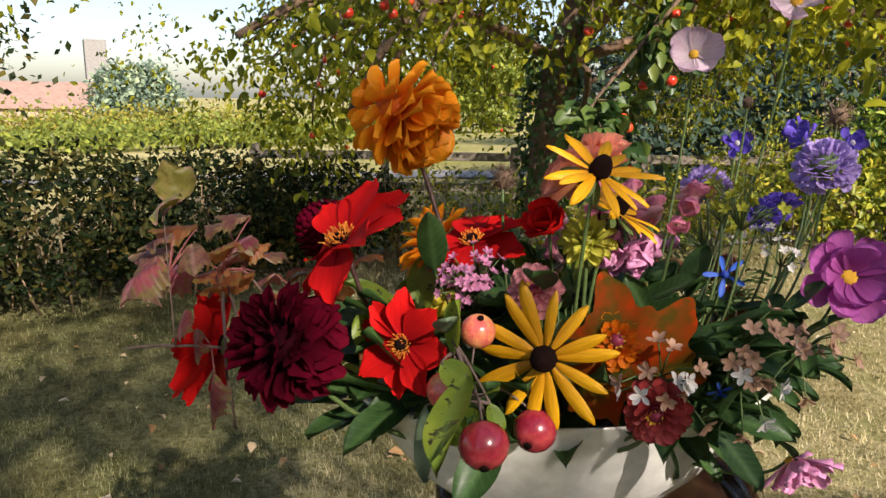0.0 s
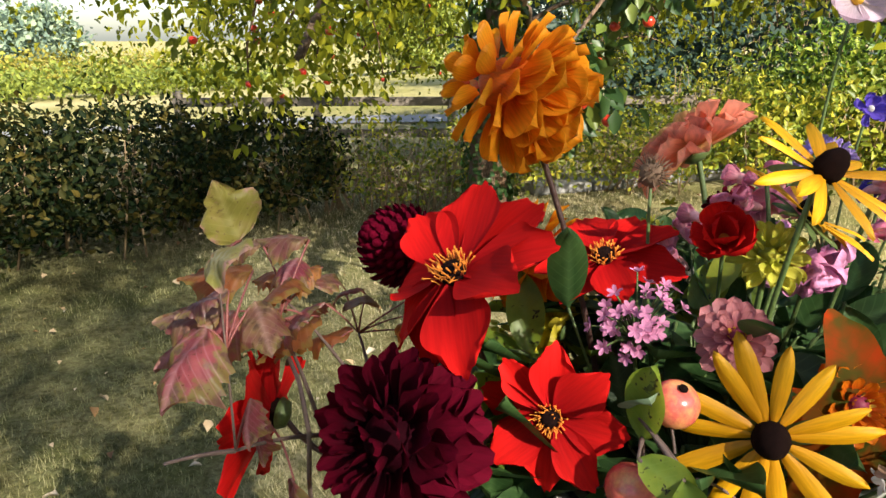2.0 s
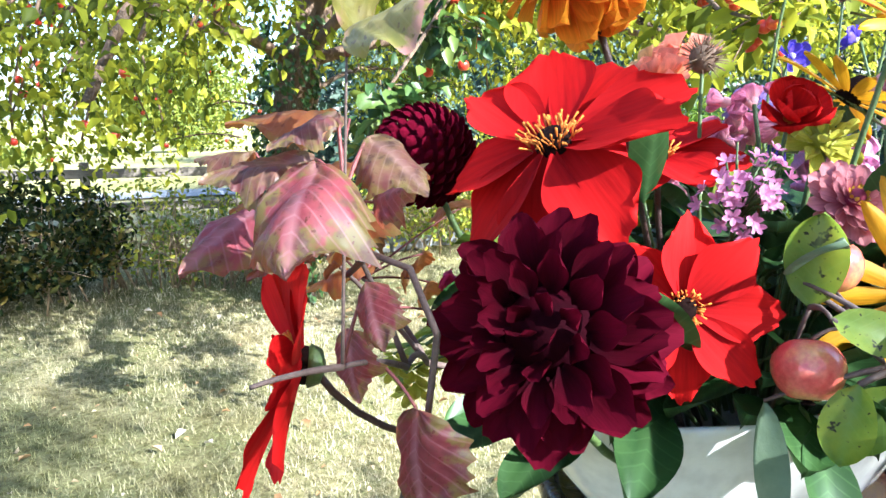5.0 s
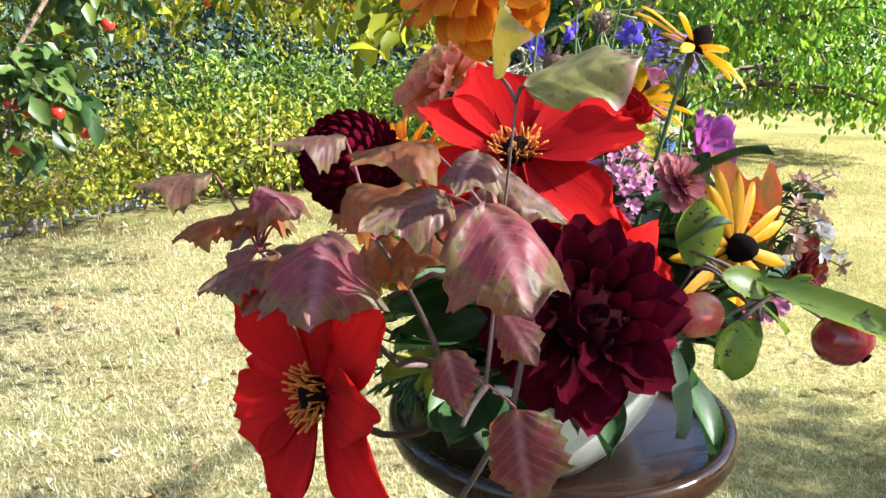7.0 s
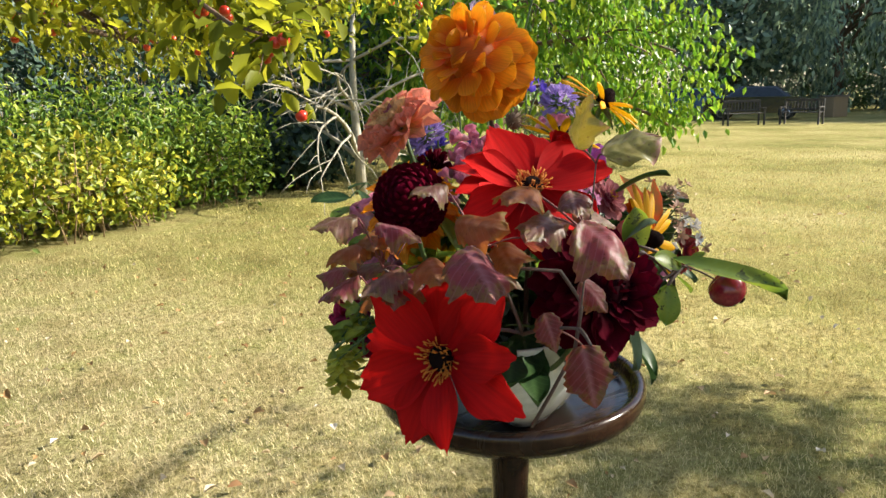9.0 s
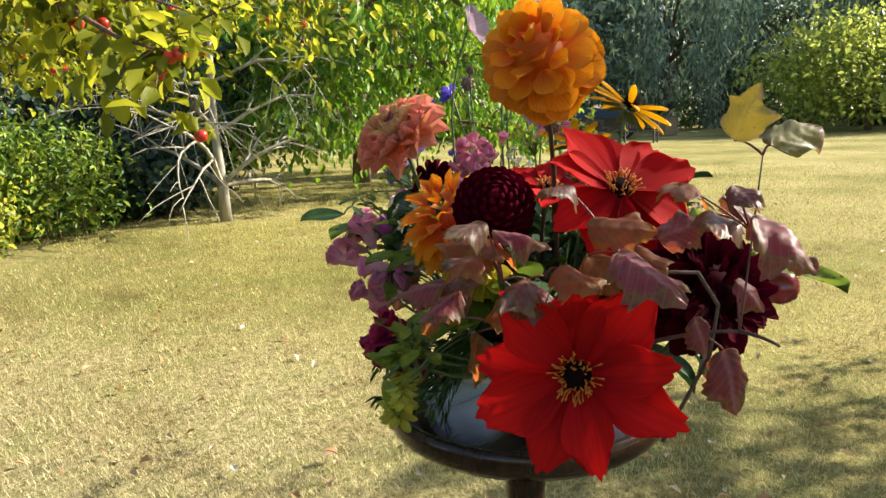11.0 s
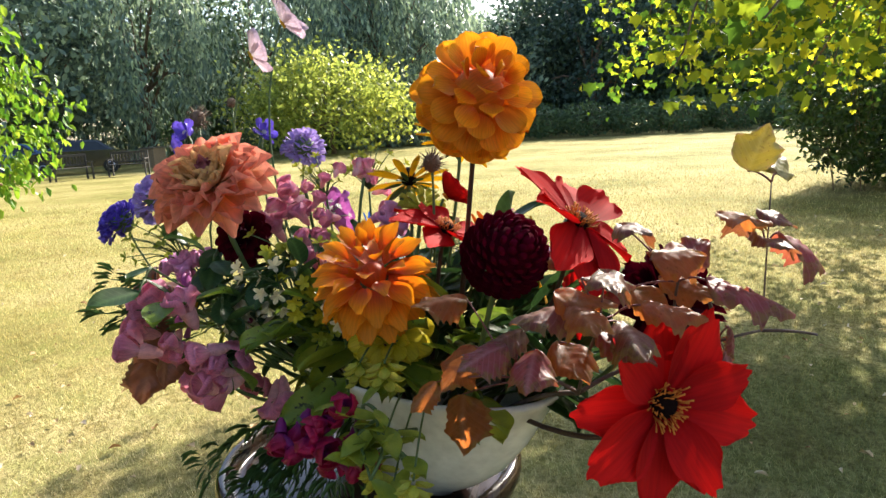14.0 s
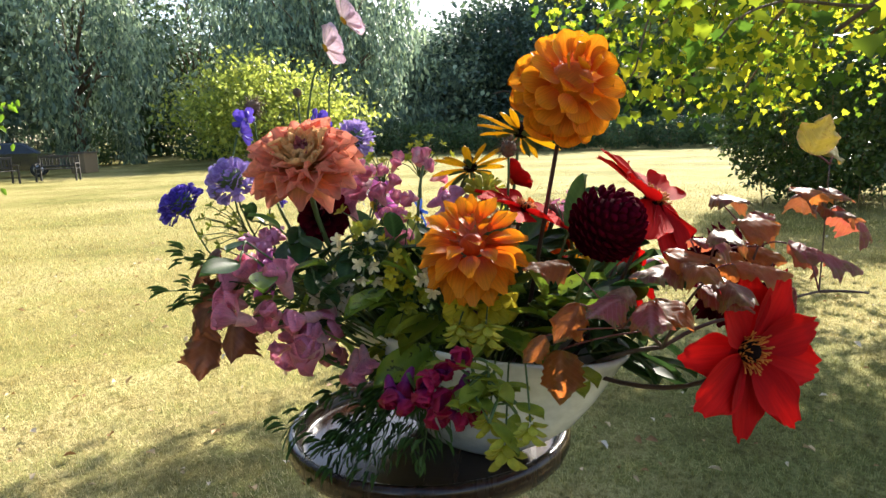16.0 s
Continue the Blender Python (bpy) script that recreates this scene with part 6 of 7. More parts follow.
def cluster(name, label, head, face, spread, n, material, seed, fl=0.012, stems=STEM, petals=5, group="", tube=True):
    """A loose head of small star florets on thin stalks."""
    t, H = flower(name, label, head, face, "flower", group)
    stem(t, Vector(head) - Vector(face).normalized() * spread * 0.8, face, 0.0012)
    rng = random.Random(seed)
    pm = petal_mesh("petal", fl * 0.55, fl * 0.32, 0.6, 2.5, 0.7, 0.2, 0.0, -0.1, nu=4, nv=2)
    st = []
    for k in range(n):
        p = Vector((rng.gauss(0, 0.5), rng.gauss(0, 0.5), rng.uniform(-0.4, 0.6))) * spread
        d = (p + Vector((0, 0, spread * 0.6))).normalized()
        q = H @ p
        o = H @ Vector((0, 0, -spread * 0.8))
        st.append(([o, o.lerp(q, 0.6) + Vector((0, 0, spread * 0.1)), q], [0.0007, 0.0006, 0.0005]))
        M = H @ Matrix.Translation(p) @ aim(d)
        for j in range(petals):
            part("petal", pm, material, t, M @ pose(0, 0, 0, 0, 0, 360 / petals * j + rng.gauss(0, 8)) @ pose(0, 0, 0, 0, -rng.uniform(5, 40), 0))
    for one in st:
        part("stalk", mesh_from("stalk", *tubes([one], 5)), stems, t)


TAN = petal_mat("tan_sepal", (0.35, 0.2, 0.12), (0.5, 0.3, 0.2), 0.006, trans=0.3)
cluster("sedum", "flat head of tiny dusty pink and white florets", (0.163, 0.004, 1.252), (0.1, -0.6, 0.75), 0.026, 46, MAUVE, 15, 0.009)
cluster("abelia_spray", "spray of small white trumpets with tan sepals", (0.309, 0.02, 1.208), (0.3, -0.8, 0.2), 0.026, 9, TAN, 1, 0.014, group="abelia sprays")
cluster("abelia_spray", "spray of small white trumpets with tan sepals", (0.312, 0.012, 1.203), (0.3, -0.8, 0.0), 0.02, 5, WHITE, 2, 0.014, group="abelia sprays")
cluster("abelia_spray", "spray of small white trumpets with tan sepals", (0.345, 0.075, 1.222), (0.4, -0.7, 0.3), 0.036, 14, TAN, 3, 0.014, group="abelia sprays")
cluster("abelia_spray", "spray of small white trumpets with tan sepals", (0.386, 0.1, 1.222), (0.7, -0.5, 0.3), 0.03, 12, TAN, 4, 0.013, group="abelia sprays")
cluster("abelia_spray", "spray of small white trumpets with tan sepals", (0.36, 0.06, 1.21), (0.6, -0.6, 0.1), 0.03, 5, WHITE, 5, 0.014, group="abelia sprays")
cluster("white_spray", "tiny white flowers in a loose spray", (0.311, 0.25, 1.272), (0.3, -0.6, 0.6), 0.026, 9, WHITE, 6, 0.009, group="white sprays")
cluster("white_spray", "tiny white flowers in a loose spray", (0.329, 0.213, 1.258), (0.3, -0.7, 0.5), 0.022, 8, WHITE, 7, 0.009, group="white sprays")
cluster("white_spray", "creamy star flowers among the leaves", (0.1, 0.17, 1.225), (-0.8, 0.0, 0.4), 0.034, 12, LEMON, 8, 0.014, group="white sprays")
for k, p in enumerate(((0.09, 0.2, 1.235), (0.105, 0.165, 1.19), (0.08, 0.14, 1.215), (0.12, 0.2, 1.252))):
    cluster("star_spray", "creamy green star flowers among the leaves", p, (-0.85, 0.0, 0.3), 0.026, 9, (CREAM, LIME)[k % 2], 30 + k, 0.014, group="star flower sprays")
cluster("green_spray", "lime green spray of small buds", (0.3, 0.165, 1.312), (-0.2, -0.1, 0.9), 0.034, 22, LIME, 9, 0.011, group="green sprays")
cluster("green_spray", "lime green spray of small buds", (0.27, 0.21, 1.305), (-0.3, 0.1, 0.9), 0.03, 16, LIME, 10, 0.011, group="green sprays")
cluster("green_spray", "thin green flower stalks with fine buds", (0.2, 0.36, 1.25), (-0.5, 0.5, 0.5), 0.04, 18, LIMELEAF, 11, 0.012, group="green sprays")


# ---- leaves ----
def lobes(th, n=3, deep=0.35, teeth=0.06, sharp=1.0):
    """Outline of a three- or five-lobed toothed leaf."""
    a = abs(th)
    if n == 3:
        r = max(math.exp(-(a / 0.85) ** 2), 0.95 * math.exp(-((a - 1.15) / 0.7) ** 2), 0.82 * math.exp(-((a - 2.2) / 0.8) ** 2), 0.72)
    else:
        r = max(math.exp(-(a / 0.62) ** 1.5), 0.97 * math.exp(-(abs(a - 1.0) / 0.6) ** 1.5), 0.8 * math.exp(-(abs(a - 2.0) / 0.6) ** 1.5), 0.66)
    r = (1 - deep) * max(0.62, r) + deep * r
    r *= 1 + teeth * math.sin(19 * th)
    return r * (1 if a < 2.75 else 0.55)


def vine_leaf(L, W, dome, droop, curl, seed, mid=0.42, teeth=0.3, deep=0.42):
    """A broad toothed leaf with three shallow lobes and an arched blade; mid is where the origin lies along it."""
    rng = random.Random(seed)
    ph = [rng.uniform(0, 6.28) for _ in range(6)]
    lobe = rng.uniform(0.52, 0.62)
    nu, nv = 40, 14

    def f(u, v):
        s = u
        if s < lobe:
            w = (1 - (1 - min(1, s / 0.22)) ** 2) ** 0.5 * (0.78 + 0.22 * s / lobe)
        elif s < lobe + 0.1:
            w = 1.0 - deep * (s - lobe) / 0.1
        else:
            q = (s - lobe - 0.1) / (0.9 - lobe)
            w = (1 - deep) * max(0.0, 1 - q ** 1.7)
        saw = abs((s * 8 + (0.3 if v > 0 else 0)) % 1 - 0.35)
        w *= 1 + teeth * (saw - 0.3) * abs(v) ** 3
        side = 1 + 0.08 * math.sin(ph[0] + 2 * s) * (1 if v > 0 else -1)
        y = W / 2 * w * v * side * (1 - 0.12 * dome * v * v)
        x = L * (s + 0.09 * abs(v) ** 2 * (s < 0.8) * math.sin(math.pi * min(1, s / 0.8)) - mid)
        a = abs(v) * w
        z = -dome * W * 0.5 * a * a - droop * L * max(0, s - 0.2) ** 2
        z -= curl * W * max(0.0, abs(v) - 0.7) ** 2 * 3 * w
        z += W * 0.042 * (math.sin(5 * v + ph[1] + 4 * s) + math.sin(9 * s + ph[2] + 3 * v) + 1.2 * math.sin(14 * s + ph[3]) * v * v * v) * (0.3 + a)
        z += W * 0.03 * abs(math.sin(math.pi * (s * 5 - 2.2 * abs(v)))) * (abs(v) > 0.04)
        return (x, y, z)
    return sheet("leaf", nu, nv, f)


LOBED = [vine_leaf(0.057, 0.047, 0.35, 0.16, 0.3, 1), vine_leaf(0.055, 0.05, 0.45, 0.25, 0.35, 2), vine_leaf(0.057, 0.045, 0.3, 0.25, 0.4, 3)]
CURLED = [vine_leaf(0.056, 0.043, 0.5, 0.35, 0.5, 4), vine_leaf(0.053, 0.043, 0.4, 0.2, 0.7, 5)]
ROUNDED = [vine_leaf(0.057, 0.06, 0.55, 0.4, 0.35, 6, 0.42, 0.22, 0.3)]
FLATTER = [vine_leaf(0.056, 0.05, 0.25, 0.2, 0.3, 7, 0.42, 0.08, 0.15), vine_leaf(0.056, 0.044, 0.3, 0.15, 0.2, 8, 0.42, 0.06, 0.15)]
TULIP = vine_leaf(0.056, 0.056, 0.2, 0.2, 0.25, 7, 0.42, 0.06, 0.5)
HUNG = [vine_leaf(0.057, 0.048, 0.5, 0.3, 0.5, 9, 0.0), vine_leaf(0.055, 0.05, 0.8, 0.5, 0.8, 10, 0.0)]
MAPLE5 = fan_leaf("leaf", 0.058, lambda t: lobes(t, 5, 0.72, 0.04), 8, 144, 0.12, 0.2, 0.05, 6)
OVAL = [petal_mesh("leaf", 0.06, 0.028, 0.6, 2.0, 0.85, 0.2, c, -0.15, 0.02, 3, 10, 6) for c in (-0.12, -0.3, 0.05)]
LONG = petal_mesh("leaf", 0.055, 0.016, 0.55, 2.2, 0.8, 0.22, -0.12, -0.12, 0.03, 3, 12, 6)
BROAD = [petal_mesh("leaf", 0.05, 0.032, 0.5, 2.6, 0.75, 0.16, c, -0.1, 0.02, 3, 10, 6) for c in (-0.1, -0.25)]


def leaf_turn(tip, up=(0, 0, 1), roll=0.0):
    x = Vector(tip).normalized()
    z = Vector(up) - x * x.dot(Vector(up))
    z = z.normalized() if z.length > 1e-3 else x.orthogonal().normalized()
    y = z.cross(x)
    return Matrix((x, y, z)).transposed().to_4x4() @ pose(0, 0, 0, roll)


# spray of autumn leaves on a branching twig
spray = thing("autumn_spray", (0.1, 0.02, 1.12), "branching twig of pink, plum and russet autumn leaves", "leaf spray")
hub_a, hub_b = Vector((0.03, -0.10, 1.19)), Vector((0.028, -0.157, 1.21))
twigs = [(bend((0.1, 0.02, 1.12), (0.02, -0.04, 1.17), 0.01) + bend((0.02, -0.04, 1.17), hub_a, 0.01)[1:], 0.0028), (bend(hub_a, hub_b, 0.004), 0.0019),
         (bend(hub_b, (0.034, -0.162, 1.305), 0.0), 0.0009), (bend(hub_b, (0.012, -0.185, 1.212), 0.002), 0.0017), (bend((0.02, -0.04, 1.17), (-0.03, 0.0, 1.2), 0.01), 0.002),
         (bend(hub_a, (0.0, -0.1, 1.25), 0.01), 0.0018), (bend((0.02, -0.04, 1.17), (-0.045, -0.05, 1.235), 0.01), 0.0018)]
for pts, r in twigs:
    part("twig", mesh_from("twig", *tubes([(pts, [r * 0.75 * (1 - 0.4 * i / (len(pts) - 1)) for i in range(len(pts))])], 8)), TWIG, spray)
tend = [Vector(p) for p in ((0.005, -0.1, 1.226), (0.02, -0.112, 1.238), (0.04, -0.125, 1.236), (0.052, -0.132, 1.215), (0.048, -0.13, 1.185), (0.038, -0.12, 1.155), (0.028, -0.112, 1.13))]
part("tendril", mesh_from("tendril", *tubes([(tend, [0.0013] * 7)], 6)), TWIG, spray)
ends = [p[-1] for p, _ in twigs] + [p[4] for p, _ in twigs[1:]] + [hub_b + Vector((0.003, -0.002, 0.055)), Vector((-0.02, -0.06, 1.235))]
rngL = random.Random(77)


def autumn_leaf(at, tip, up, L, material, shape):
    """A leaf of the spray by its middle, the way its tip points, its upper side and its length."""
    c, tip = Vector(at), Vector(tip).normalized()
    j = c - tip * L * 0.42
    e = min(ends, key=lambda q: (q - j).length + 0.3 * max(0, q.z - j.z))
    lf = new("leaf", shape.copy())
    lf.data.materials.append(material)
    lf.parent = spray
    lf.matrix_basis = Matrix.Translation(-Vector(spray["base"])) @ Matrix.Translation(c) @ leaf_turn(tip, up, rngL.gauss(0, 4)) @ Matrix.Scale(L / 0.057, 4)
    part("leaf_stalk", mesh_from("leaf_stalk", *tubes([(bend(e, j, 0.004, 5), [0.0007] * 3 + [0.0006] * 3)], 6)), RED_STEM, spray)


# the outer branch
autumn_leaf((0.026, -0.178, 1.266), (0.1, -0.85, -0.45), (-0.1, -0.45, 0.85), 0.04, AUTUMN, ROUNDED[0])
autumn_leaf((-0.024, -0.132, 1.25), (-0.2, -0.95, -0.25), (-0.05, -0.25, 1.0), 0.052, AUTUMN, LOBED[1])
autumn_leaf((0.002, -0.136, 1.289), (-0.75, -0.6, -0.02), (0.1, -0.15, 1.0), 0.037, RUSSET, LOBED[0])
autumn_leaf((0.02, -0.16, 1.286), (-0.5, -0.75, -0.25), (-0.2, -0.4, 0.9), 0.026, PLUM, LOBED[2])
autumn_leaf((0.043, -0.148, 1.276), (0.75, -0.45, -0.4), (0.3, -0.4, 0.85), 0.033, PLUM, CURLED[1])
autumn_leaf((0.003, -0.155, 1.274), (-0.8, -0.5, -0.05), (0.0, -0.35, 0.95), 0.036, PLUM, LOBED[2])
autumn_leaf((0.031, -0.152, 1.325), (-0.1, -0.35, 0.9), (-0.95, 0.1, 0.15), 0.032, OLIVE, TULIP)
autumn_leaf((0.048, -0.171, 1.314), (0.85, -0.4, 0.3), (-0.1, -0.6, 0.75), 0.035, OLIVE, FLATTER[1])
autumn_leaf((0.048, -0.143, 1.174), (0.1, -0.25, -1.0), (-0.35, -0.85, 0.2), 0.042, AUTUMN, LOBED[0])
autumn_leaf((0.038, -0.157, 1.23), (0.35, -0.6, -0.6), (-0.2, -0.7, 0.6), 0.024, AUTUMN, CURLED[0])
autumn_leaf((0.022, -0.138, 1.205), (0.2, -0.3, -0.9), (-0.4, -0.8, 0.3), 0.026, AUTUMN, LOBED[2])
autumn_leaf((0.03, -0.118, 1.262), (0.5, -0.5, 0.3), (-0.5, -0.5, 0.6), 0.032, AUTUMN, LOBED[1])
# the middle of the spray
autumn_leaf((-0.003, -0.098, 1.267), (0.3, -0.85, 0.05), (-0.42, -0.18, 1.0), 0.04, RUSSET, LOBED[1])
autumn_leaf((-0.02, -0.072, 1.288), (-0.85, -0.4, 0.05), (0.06, -0.09, 1.0), 0.034, PLUM, CURLED[1])
autumn_leaf((-0.04, -0.063, 1.226), (-0.5, -0.6, -0.17), (-0.24, -0.12, 1.0), 0.04, AUTUMN, LOBED[2])
autumn_leaf((-0.051, -0.066, 1.234), (-0.9, -0.3, -0.1), (-0.15, -0.18, 1.0), 0.038, PLUM, CURLED[0])
autumn_leaf((-0.076, -0.054, 1.271), (-0.95, -0.1, -0.02), (-0.03, -0.03, 1.0), 0.034, PLUM, CURLED[1])
autumn_leaf((-0.037, -0.054, 1.262), (0.4, -0.8, -0.05), (0.0, -0.09, 1.0), 0.036, AUTUMN, CURLED[0])
autumn_leaf((-0.063, -0.041, 1.25), (-0.85, -0.25, -0.07), (-0.09, -0.06, 1.0), 0.036, RUSSET, CURLED[0])
autumn_leaf((0.012, -0.105, 1.245), (-0.2, -0.7, -0.2), (-0.5, -0.4, 0.7), 0.036, RUSSET, LOBED[0])
autumn_leaf((0.0, -0.085, 1.238), (-0.3, -0.7, -0.4), (-0.5, -0.2, 0.8), 0.036, RUSSET, LOBED[2])
autumn_leaf((-0.03, -0.09, 1.242), (-0.3, -0.9, -0.03), (-0.06, -0.06, 1.0), 0.038, RUSSET, LOBED[1])
# the inner branch, beside the ball dahlia
autumn_leaf((-0.052, 0.014, 1.222), (-0.5, 0.6, -0.14), (-0.45, 0.06, 1.0), 0.034, AUTUMN, LOBED[0])
autumn_leaf((-0.06, -0.012, 1.218), (-0.6, 0.1, -0.21), (-0.45, 0.06, 1.0), 0.034, AUTUMN, LOBED[1])
autumn_leaf((-0.026, -0.034, 1.212), (-0.6, -0.3, -0.16), (-0.3, 0.0, 1.0), 0.04, RUSSET, LOBED[2])
autumn_leaf((-0.043, -0.022, 1.245), (-0.3, 0.9, -0.02), (-0.06, 0.0, 1.0), 0.042, PLUM, LOBED[1])
autumn_leaf((-0.045, -0.04, 1.254), (-0.4, -0.8, 0.0), (-0.03, 0.03, 1.0), 0.04, RUSSET, CURLED[1])
autumn_leaf((0.01, 0.046, 1.238), (-0.4, 0.8, 0.05), (-0.35, -0.1, 0.95), 0.038, RUSSET, LOBED[0])
autumn_leaf((-0.012, 0.034, 1.202), (-0.5, 0.5, -0.5), (-0.7, 0.2, 0.5), 0.036, RUSSET, LOBED[2])
autumn_leaf((-0.03, 0.005, 1.225), (-0.6, 0.6, -0.07), (-0.18, 0.06, 1.0), 0.038, PLUM, CURLED[0])
autumn_leaf((0.014, 0.038, 1.152), (-0.15, 0.05, -1.0), (-0.95, 0.1, -0.1), 0.044, RUSSET, LOBED[0])
autumn_leaf((-0.012, 0.058, 1.182), (-0.4, 0.6, -0.5), (-0.8, 0.3, 0.4), 0.026, RUSSET, CURLED[0])


def leaf_sprig(label, leaves, root=None, name="leaf_sprig", group="leafy sprigs", stalk=None):
    """Leaves on one stalk: (place of the stalk's joint, tip direction, length, mesh, material)."""
    j0 = Vector(leaves[0][0])
    root = Vector(root) if root is not None else root_of(j0)
    t = thing(name, root, label, "foliage", group)
    prev = root
    for p, tip, L, me, mat, *up in leaves:
        p = Vector(p)
        fixed = bool(up)
        up = up[0] if up else (tip[0] * 0.5, tip[1] * 0.5 - 0.1, 1.0)
        part("stalk", mesh_from("stalk", *tubes([(bend(prev if (prev - p).length < 0.12 else root, p, 0.004, 5), [0.0014] * 3 + [0.0009] * 3)], 6)), stalk or STEM, t)
        lm = me.copy()
        lf = new("leaf", lm)
        lm.materials.append(mat)
        lf.parent = t
        lf.matrix_basis = Matrix.Translation(p - root) @ leaf_turn(tip, up, rngL.gauss(0, 2 if fixed or len(leaves) == 1 else 20)) @ Matrix.Scale(L / 0.055, 4)
        prev = p


# copper leaves at the end of the bowl
leaf_sprig("dark copper-red leaves hanging from a thin twig", [((0.235, 0.385, 1.22), (-0.35, 0.35, -0.4), 0.05, HUNG[0], COPPER), ((0.235, 0.39, 1.185), (-0.5, 0.2, -0.6), 0.06, HUNG[1], COPPER),
           ((0.24, 0.4, 1.165), (-0.2, 0.4, -0.5), 0.055, HUNG[1], COPPER), ((0.24, 0.405, 1.125), (-0.4, 0.1, -0.9), 0.055, HUNG[0], COPPER), ((0.21, 0.36, 1.15), (-0.5, 0.1, -0.5), 0.05, HUNG[1], COPPER),
           ((0.2, 0.34, 1.21), (-0.6, 0.1, 0.1), 0.05, HUNG[0], COPPER)], (0.265, 0.195, 1.12), "copper_twig", "", TWIG)
# maple leaf
leaf_sprig("big maple leaf turning from green to orange-red", [((0.28, 0.035, 1.205), (-0.25, -0.05, 0.8), 0.062, MAPLE5, MAPLE_RED, (0.4, -0.9, 0.15))], None, "maple_leaf", "", RED_STEM)
# crab apple leaves and long leaf
crab_twig = (0.18, 0.0, 1.14)
leaf_sprig("crab apple twig with spotted green leaves", [((0.186, -0.04, 1.211), (0.02, -0.05, 1.0), 0.044, BROAD[0], FRESH, (-0.4, -0.9, 0.1)), ((0.19, -0.058, 1.211), (0.8, -0.2, -0.15), 0.034, BROAD[1], FRESH, (-0.15, -0.75, 0.65)),
           ((0.222, -0.052, 1.182), (-0.75, -0.2, -0.6), 0.042, BROAD[0], FRESH, (-0.2, -0.9, 0.3)), ((0.212, -0.058, 1.207), (0.4, -0.88, -0.08), 0.09, LONG, FRESH, (-0.35, -0.1, 1.0)), ((0.178, -0.035, 1.222), (0.3, -0.55, 0.7), 0.036, BROAD[1], GREYLEAF),
           ((0.225, -0.05, 1.19), (0.6, -0.3, -0.6), 0.024, BROAD[0], FRESH), ((0.2, -0.065, 1.188), (-0.25, -0.35, -0.9), 0.036, BROAD[1], FRESH), ((0.228, -0.06, 1.2), (0.5, -0.2, 0.4), 0.02, BROAD[0], FRESH), ((0.17, -0.05, 1.172), (0.15, -0.25, -1.0), 0.056, LONG, GREYLEAF, (0.3, -1.0, 0.1))], crab_twig, "crab_apple_twig", "", TWIG)


def crab(label, c, r, material, down=(0, 0, -1)):
    c = Vector(c)
    t = thing("crab_apple", c, label, "crab apple", "crab apples in the bowl")
    up = -Vector(down).normalized()
    H = Matrix.Translation(c) @ aim(up)
    part("fruit", fruit_mesh("fruit", r), material, t, H)
    top = c + up * r * 0.8
    part("stalk", mesh_from("stalk", *tubes([(bend(top, Vector((0.205, -0.045, 1.205)).lerp(top, 0.25), 0.006, 6), [0.0008] * 7)], 6)), TWIG, t)
    part("calyx", mesh_from("calyx", *lathe([(r * 0.18, -r * 0.98), (r * 0.2, -r * 0.9), (r * 0.06, -r * 0.82)], 8)), EYE_DARK, t, H)


crab("yellow and pink crab apple with dark specks", (0.196, -0.026, 1.227), 0.0125, CRAB, (0.3, -0.2, 0.8))
crab("orange-pink crab apple behind a leaf", (0.186, -0.047, 1.186), 0.0145, CRAB, (0, -0.4, -0.9))
crab("rosy crab apple hanging out over the bowl", (0.247, -0.086, 1.182), 0.0155, CRAB_DARK, (0.5, -0.6, -0.6))
crab("dark red crab apple against the bowl", (0.236, -0.012, 1.16), 0.0155, CRAB_DARK, (0.2, -0.8, -0.3))

# named single leaves round the red flowers
leaf_sprig("glossy bright green leaf beside the small red dahlia", [((0.118, -0.035, 1.185), (-0.5, -0.1, 0.6), 0.05, BROAD[0], FRESH, (0.3, -1.0, 0.2)), ((0.108, -0.035, 1.178), (-0.3, -0.6, -0.5), 0.036, BROAD[1], FRESH)])
leaf_sprig("dark green leaf standing among red petals", [((0.118, 0.02, 1.245), (0.1, -0.3, 0.9), 0.05, OVAL[2], GREEN)])
leaf_sprig("green leaf bent over the yellow flower's back", [((0.22, 0.02, 1.25), (0.2, -0.5, 0.5), 0.05, OVAL[1], GREEN)])


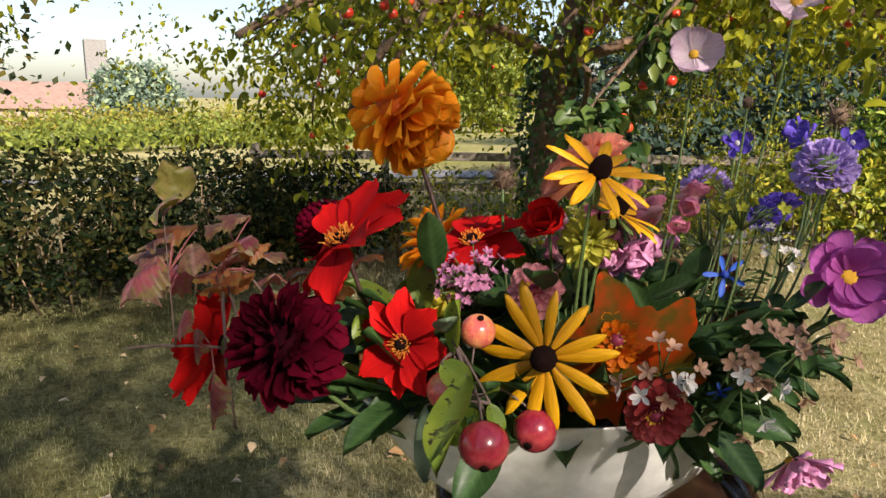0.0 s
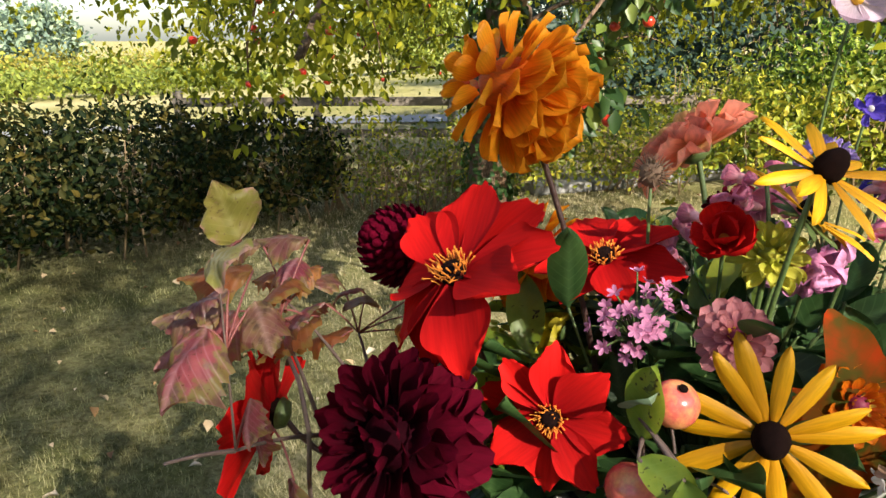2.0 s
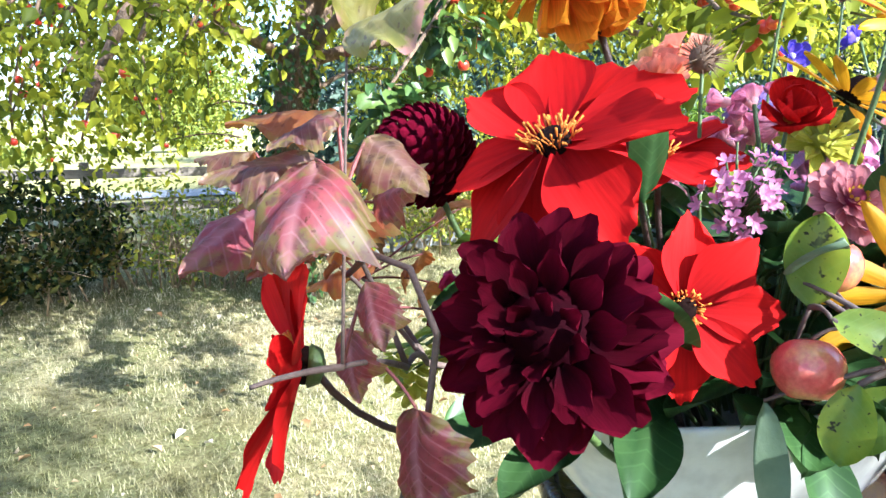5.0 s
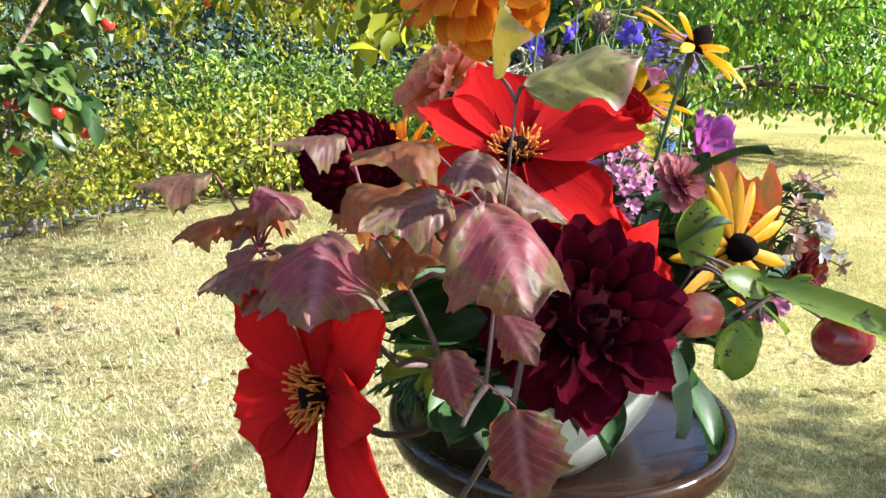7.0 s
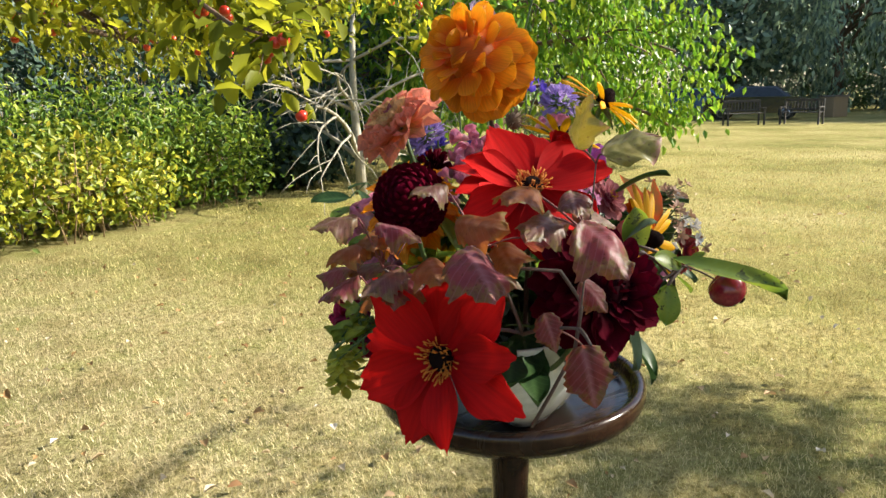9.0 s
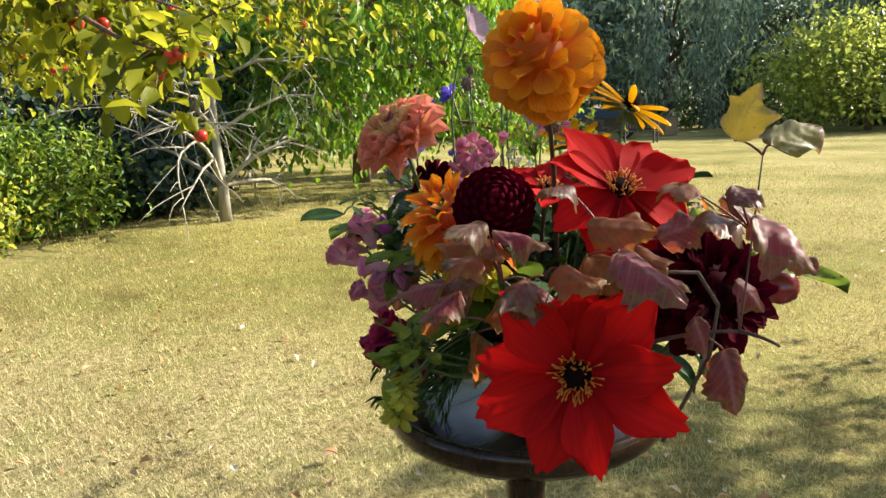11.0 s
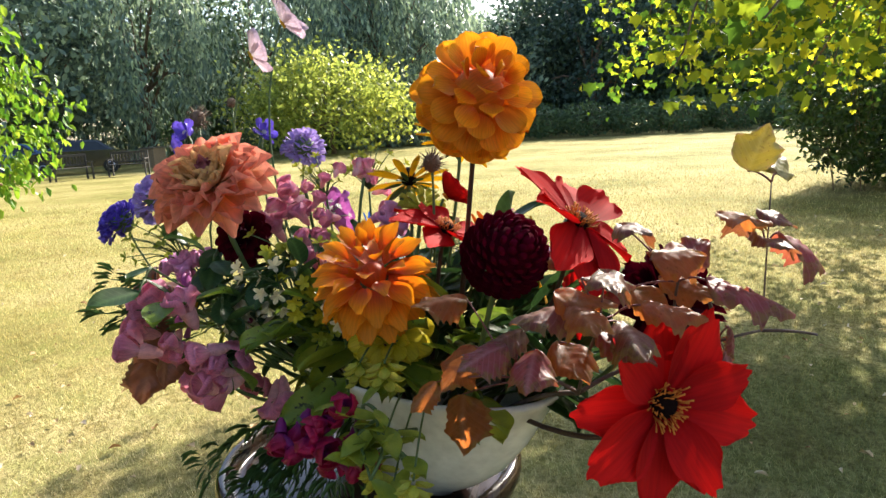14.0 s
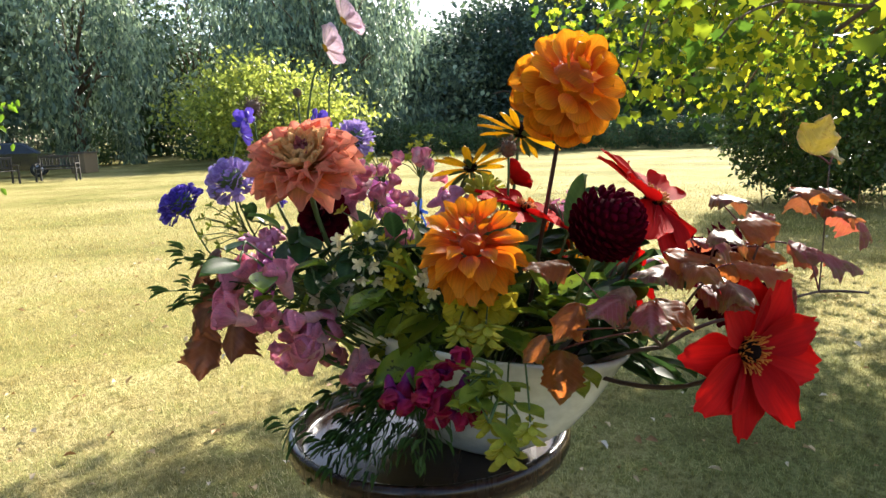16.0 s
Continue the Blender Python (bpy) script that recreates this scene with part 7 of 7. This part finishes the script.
def filler():
    """Dark leaves that fill the bunch and hang over the rim."""
    rng = random.Random(123)
    u = Vector((math.cos(radians(BT)), math.sin(radians(BT)), 0))
    v = Vector((-u.y, u.x, 0))
    for k in range(96):
        a = 2 * math.pi * k / 96 * 3 + rng.gauss(0, 0.2)
        low = k % 9 == 0
        f = rng.uniform(0.85, 1.0) if low else rng.uniform(0.15, 0.92)
        o = u * math.cos(a) * 0.162 * f + v * math.sin(a) * 0.078 * f
        base = BC + o * (1.0 if low else 1.25) + Vector((0, 0, 0.118 + (0.012 if low else rng.uniform(0.01, 0.085) * (1.15 - f * 0.6))))
        d = (o.normalized() + Vector((rng.gauss(0, 0.3), rng.gauss(0, 0.3), rng.uniform(-0.9, 0.0) if low else rng.uniform(-0.2, 0.8))))
        mat = GREEN if o.dot(v) < 0.02 else rng.choice((GREEN, FRESH, FRESH, LIMELEAF))
        ls = []
        for j in range(3):
            dd = d + Vector((rng.gauss(0, 0.5), rng.gauss(0, 0.5), rng.gauss(0, 0.35)))
            ls.append((base + dd.normalized() * 0.012 * j, dd, rng.uniform(0.04, 0.062), rng.choice(OVAL + BROAD[:1]), mat))
        leaf_sprig("sprig of dark green leaves filling the bowl", ls, BC + o * 0.6 + Vector((0, 0, 0.095)))


def thicket():
    """Dark leaves under the sprays at the far end of the bowl."""
    rng = random.Random(321)
    for k in range(20):
        base = Vector((rng.uniform(0.27, 0.335), rng.uniform(0.06, 0.24), rng.uniform(1.16, 1.225)))
        d = Vector((rng.gauss(0.5, 0.5), rng.gauss(-0.4, 0.5), rng.gauss(0.1, 0.5)))
        leaf_sprig("sprig of dark green leaves filling the bowl", [(base + d.normalized() * 0.014 * j, d + Vector((rng.gauss(0, 0.5), rng.gauss(0, 0.5), rng.gauss(0, 0.4))), rng.uniform(0.03, 0.042), rng.choice(OVAL), GREEN) for j in range(3)])


def undergrowth():
    """Fresh leaves between the snapdragons, the white dahlia and the flame dahlia."""
    rng = random.Random(77)
    for k in range(30):
        base = Vector((rng.uniform(0.09, 0.19), rng.uniform(0.13, 0.31), rng.uniform(1.16, 1.255)))
        d = Vector((rng.gauss(-0.7, 0.4), rng.gauss(0.1, 0.5), rng.gauss(0.1, 0.4)))
        mat = rng.choice((GREEN, GREEN, FRESH))
        leaf_sprig("sprig of mid-green leaves between the flowers", [(base + d.normalized() * 0.014 * j, d + Vector((rng.gauss(0, 0.5), rng.gauss(0, 0.5), rng.gauss(0, 0.4))), rng.uniform(0.026, 0.044), rng.choice(OVAL + BROAD), mat) for j in range(3)])


filler()
thicket()
undergrowth()


def hop(c, r, label="pale green hop cone hanging on its stalk"):
    c = Vector(c)
    t = thing("hop_cone", c, label, "hop", "hop cones")
    me = petal_mesh("bract", 0.03, 0.024, 0.5, 2.6, 0.7, 0.5, 0.35, 0.2, nu=5, nv=4)
    for i in range(16):
        f = i / 16
        m = Matrix.Translation(c + Vector((0, 0, r * (0.8 - 1.4 * f)))) @ pose(0, 0, 0, 0, 0, 137.5 * i) @ pose(r * 0.15, 0, 0, 0, 48 + 22 * f, 0) @ Matrix.Scale(r * 1.05 / 0.03, 4)
        part("bract", me, LIME, t, m)
    part("stalk", mesh_from("stalk", *tubes([(bend(c + Vector((0, 0, r * 0.7)), root_of(c) + (c - root_of(c)) * 0.5 + Vector((0, 0, 0.05)), 0.012, 6), [0.0008] * 7)], 5)), STEM, t)


for p, r in (((-0.028, 0.081, 1.11), 0.012), ((0.03, 0.094, 1.18), 0.011), ((0.045, 0.116, 1.176), 0.01), ((-0.014, 0.092, 1.126), 0.01), ((-0.036, 0.064, 1.128), 0.009)):
    hop(p, r)
lime = []
for k in range(26):
    lime.append(((0.003 + rngL.gauss(0, 0.013), 0.096 + rngL.gauss(0, 0.013), 1.152 + rngL.gauss(0, 0.013)), (rngL.gauss(-0.6, 0.5), rngL.gauss(0, 0.8), rngL.gauss(-0.1, 0.5)), rngL.uniform(0.018, 0.03), OVAL[k % 3], LIMELEAF))
leaf_sprig("trailing tuft of small yellow-green leaves", lime, None, "trailing_sprig", "")


DILL = leaf_mat("dill_green_leaf", [(0.03, 0.07, 0.02), (0.06, 0.13, 0.03), (0.1, 0.18, 0.05)], 40.0, 0.5, 0.3)


def fern(label, root, tips, seed):
    """Finely cut hanging foliage."""
    rng = random.Random(seed)
    t = thing("feathery_foliage", root, label, "foliage", "feathery sprays")
    for e in tips:
        pts = bend(root, e, 0.02, 10)
        part("rib", mesh_from("rib", *tubes([(pts, [0.0009] * 6 + [0.0006] * 5)], 5)), STEM, t)
        P, D, N, S = [], [], [], []
        for i in range(2, 11):
            d = (pts[i] - pts[i - 1]).normalized()
            side = d.cross(Vector((rng.gauss(0, 0.4), rng.gauss(0, 0.4), 1))).normalized()
            for s in (-1, 1):
                for q in range(5):
                    P.append(tuple(pts[i] + side * s * 0.004 * q))
                    D.append(tuple(side * s * 0.5 + d * 0.9 + Vector((rng.gauss(0, 0.2), rng.gauss(0, 0.2), rng.gauss(0, 0.2)))))
                    N.append((rng.gauss(0, 0.5), rng.gauss(0, 0.5), 1.0))
                    S.append(0.02 * rng.uniform(0.6, 1.1))
        part("frond", leaves_mesh("frond", np.array(P), np.array(D), np.array(N), np.array(S), 0.08), DILL, t)


fern("feathery dark green foliage hanging over the table", (0.165, 0.135, 1.135), [(0.09, 0.205, 1.06), (0.115, 0.262, 1.032), (0.06, 0.2, 1.05), (0.075, 0.235, 1.045), (0.1, 0.28, 1.07), (0.12, 0.22, 1.05), (0.06, 0.15, 1.065), (0.1, 0.24, 1.05), (0.085, 0.17, 1.055)], 3)
fern("fine green foliage at the end of the bowl", (0.26, 0.2, 1.13), [(0.22, 0.42, 1.16), (0.25, 0.41, 1.2), (0.2, 0.43, 1.18), (0.28, 0.4, 1.14), (0.18, 0.4, 1.22)], 4)

# a shed bloom lying in the grass
shed = thing("fallen_flower", (1.36, 1.52, 0.0), "shed orange-red petals lying on the dry grass", "fallen flower")
for k in range(9):
    part("petal", WIDE_PETAL, ORANGE_RED, shed, Matrix.Translation((1.36, 1.52, 0.022)) @ pose(rngL.gauss(0, 0.012), rngL.gauss(0, 0.012), rngL.uniform(0, 0.012), rngL.gauss(0, 25), rngL.gauss(-10, 20), rngL.uniform(0, 360)) @ Matrix.Scale(1.1, 4))
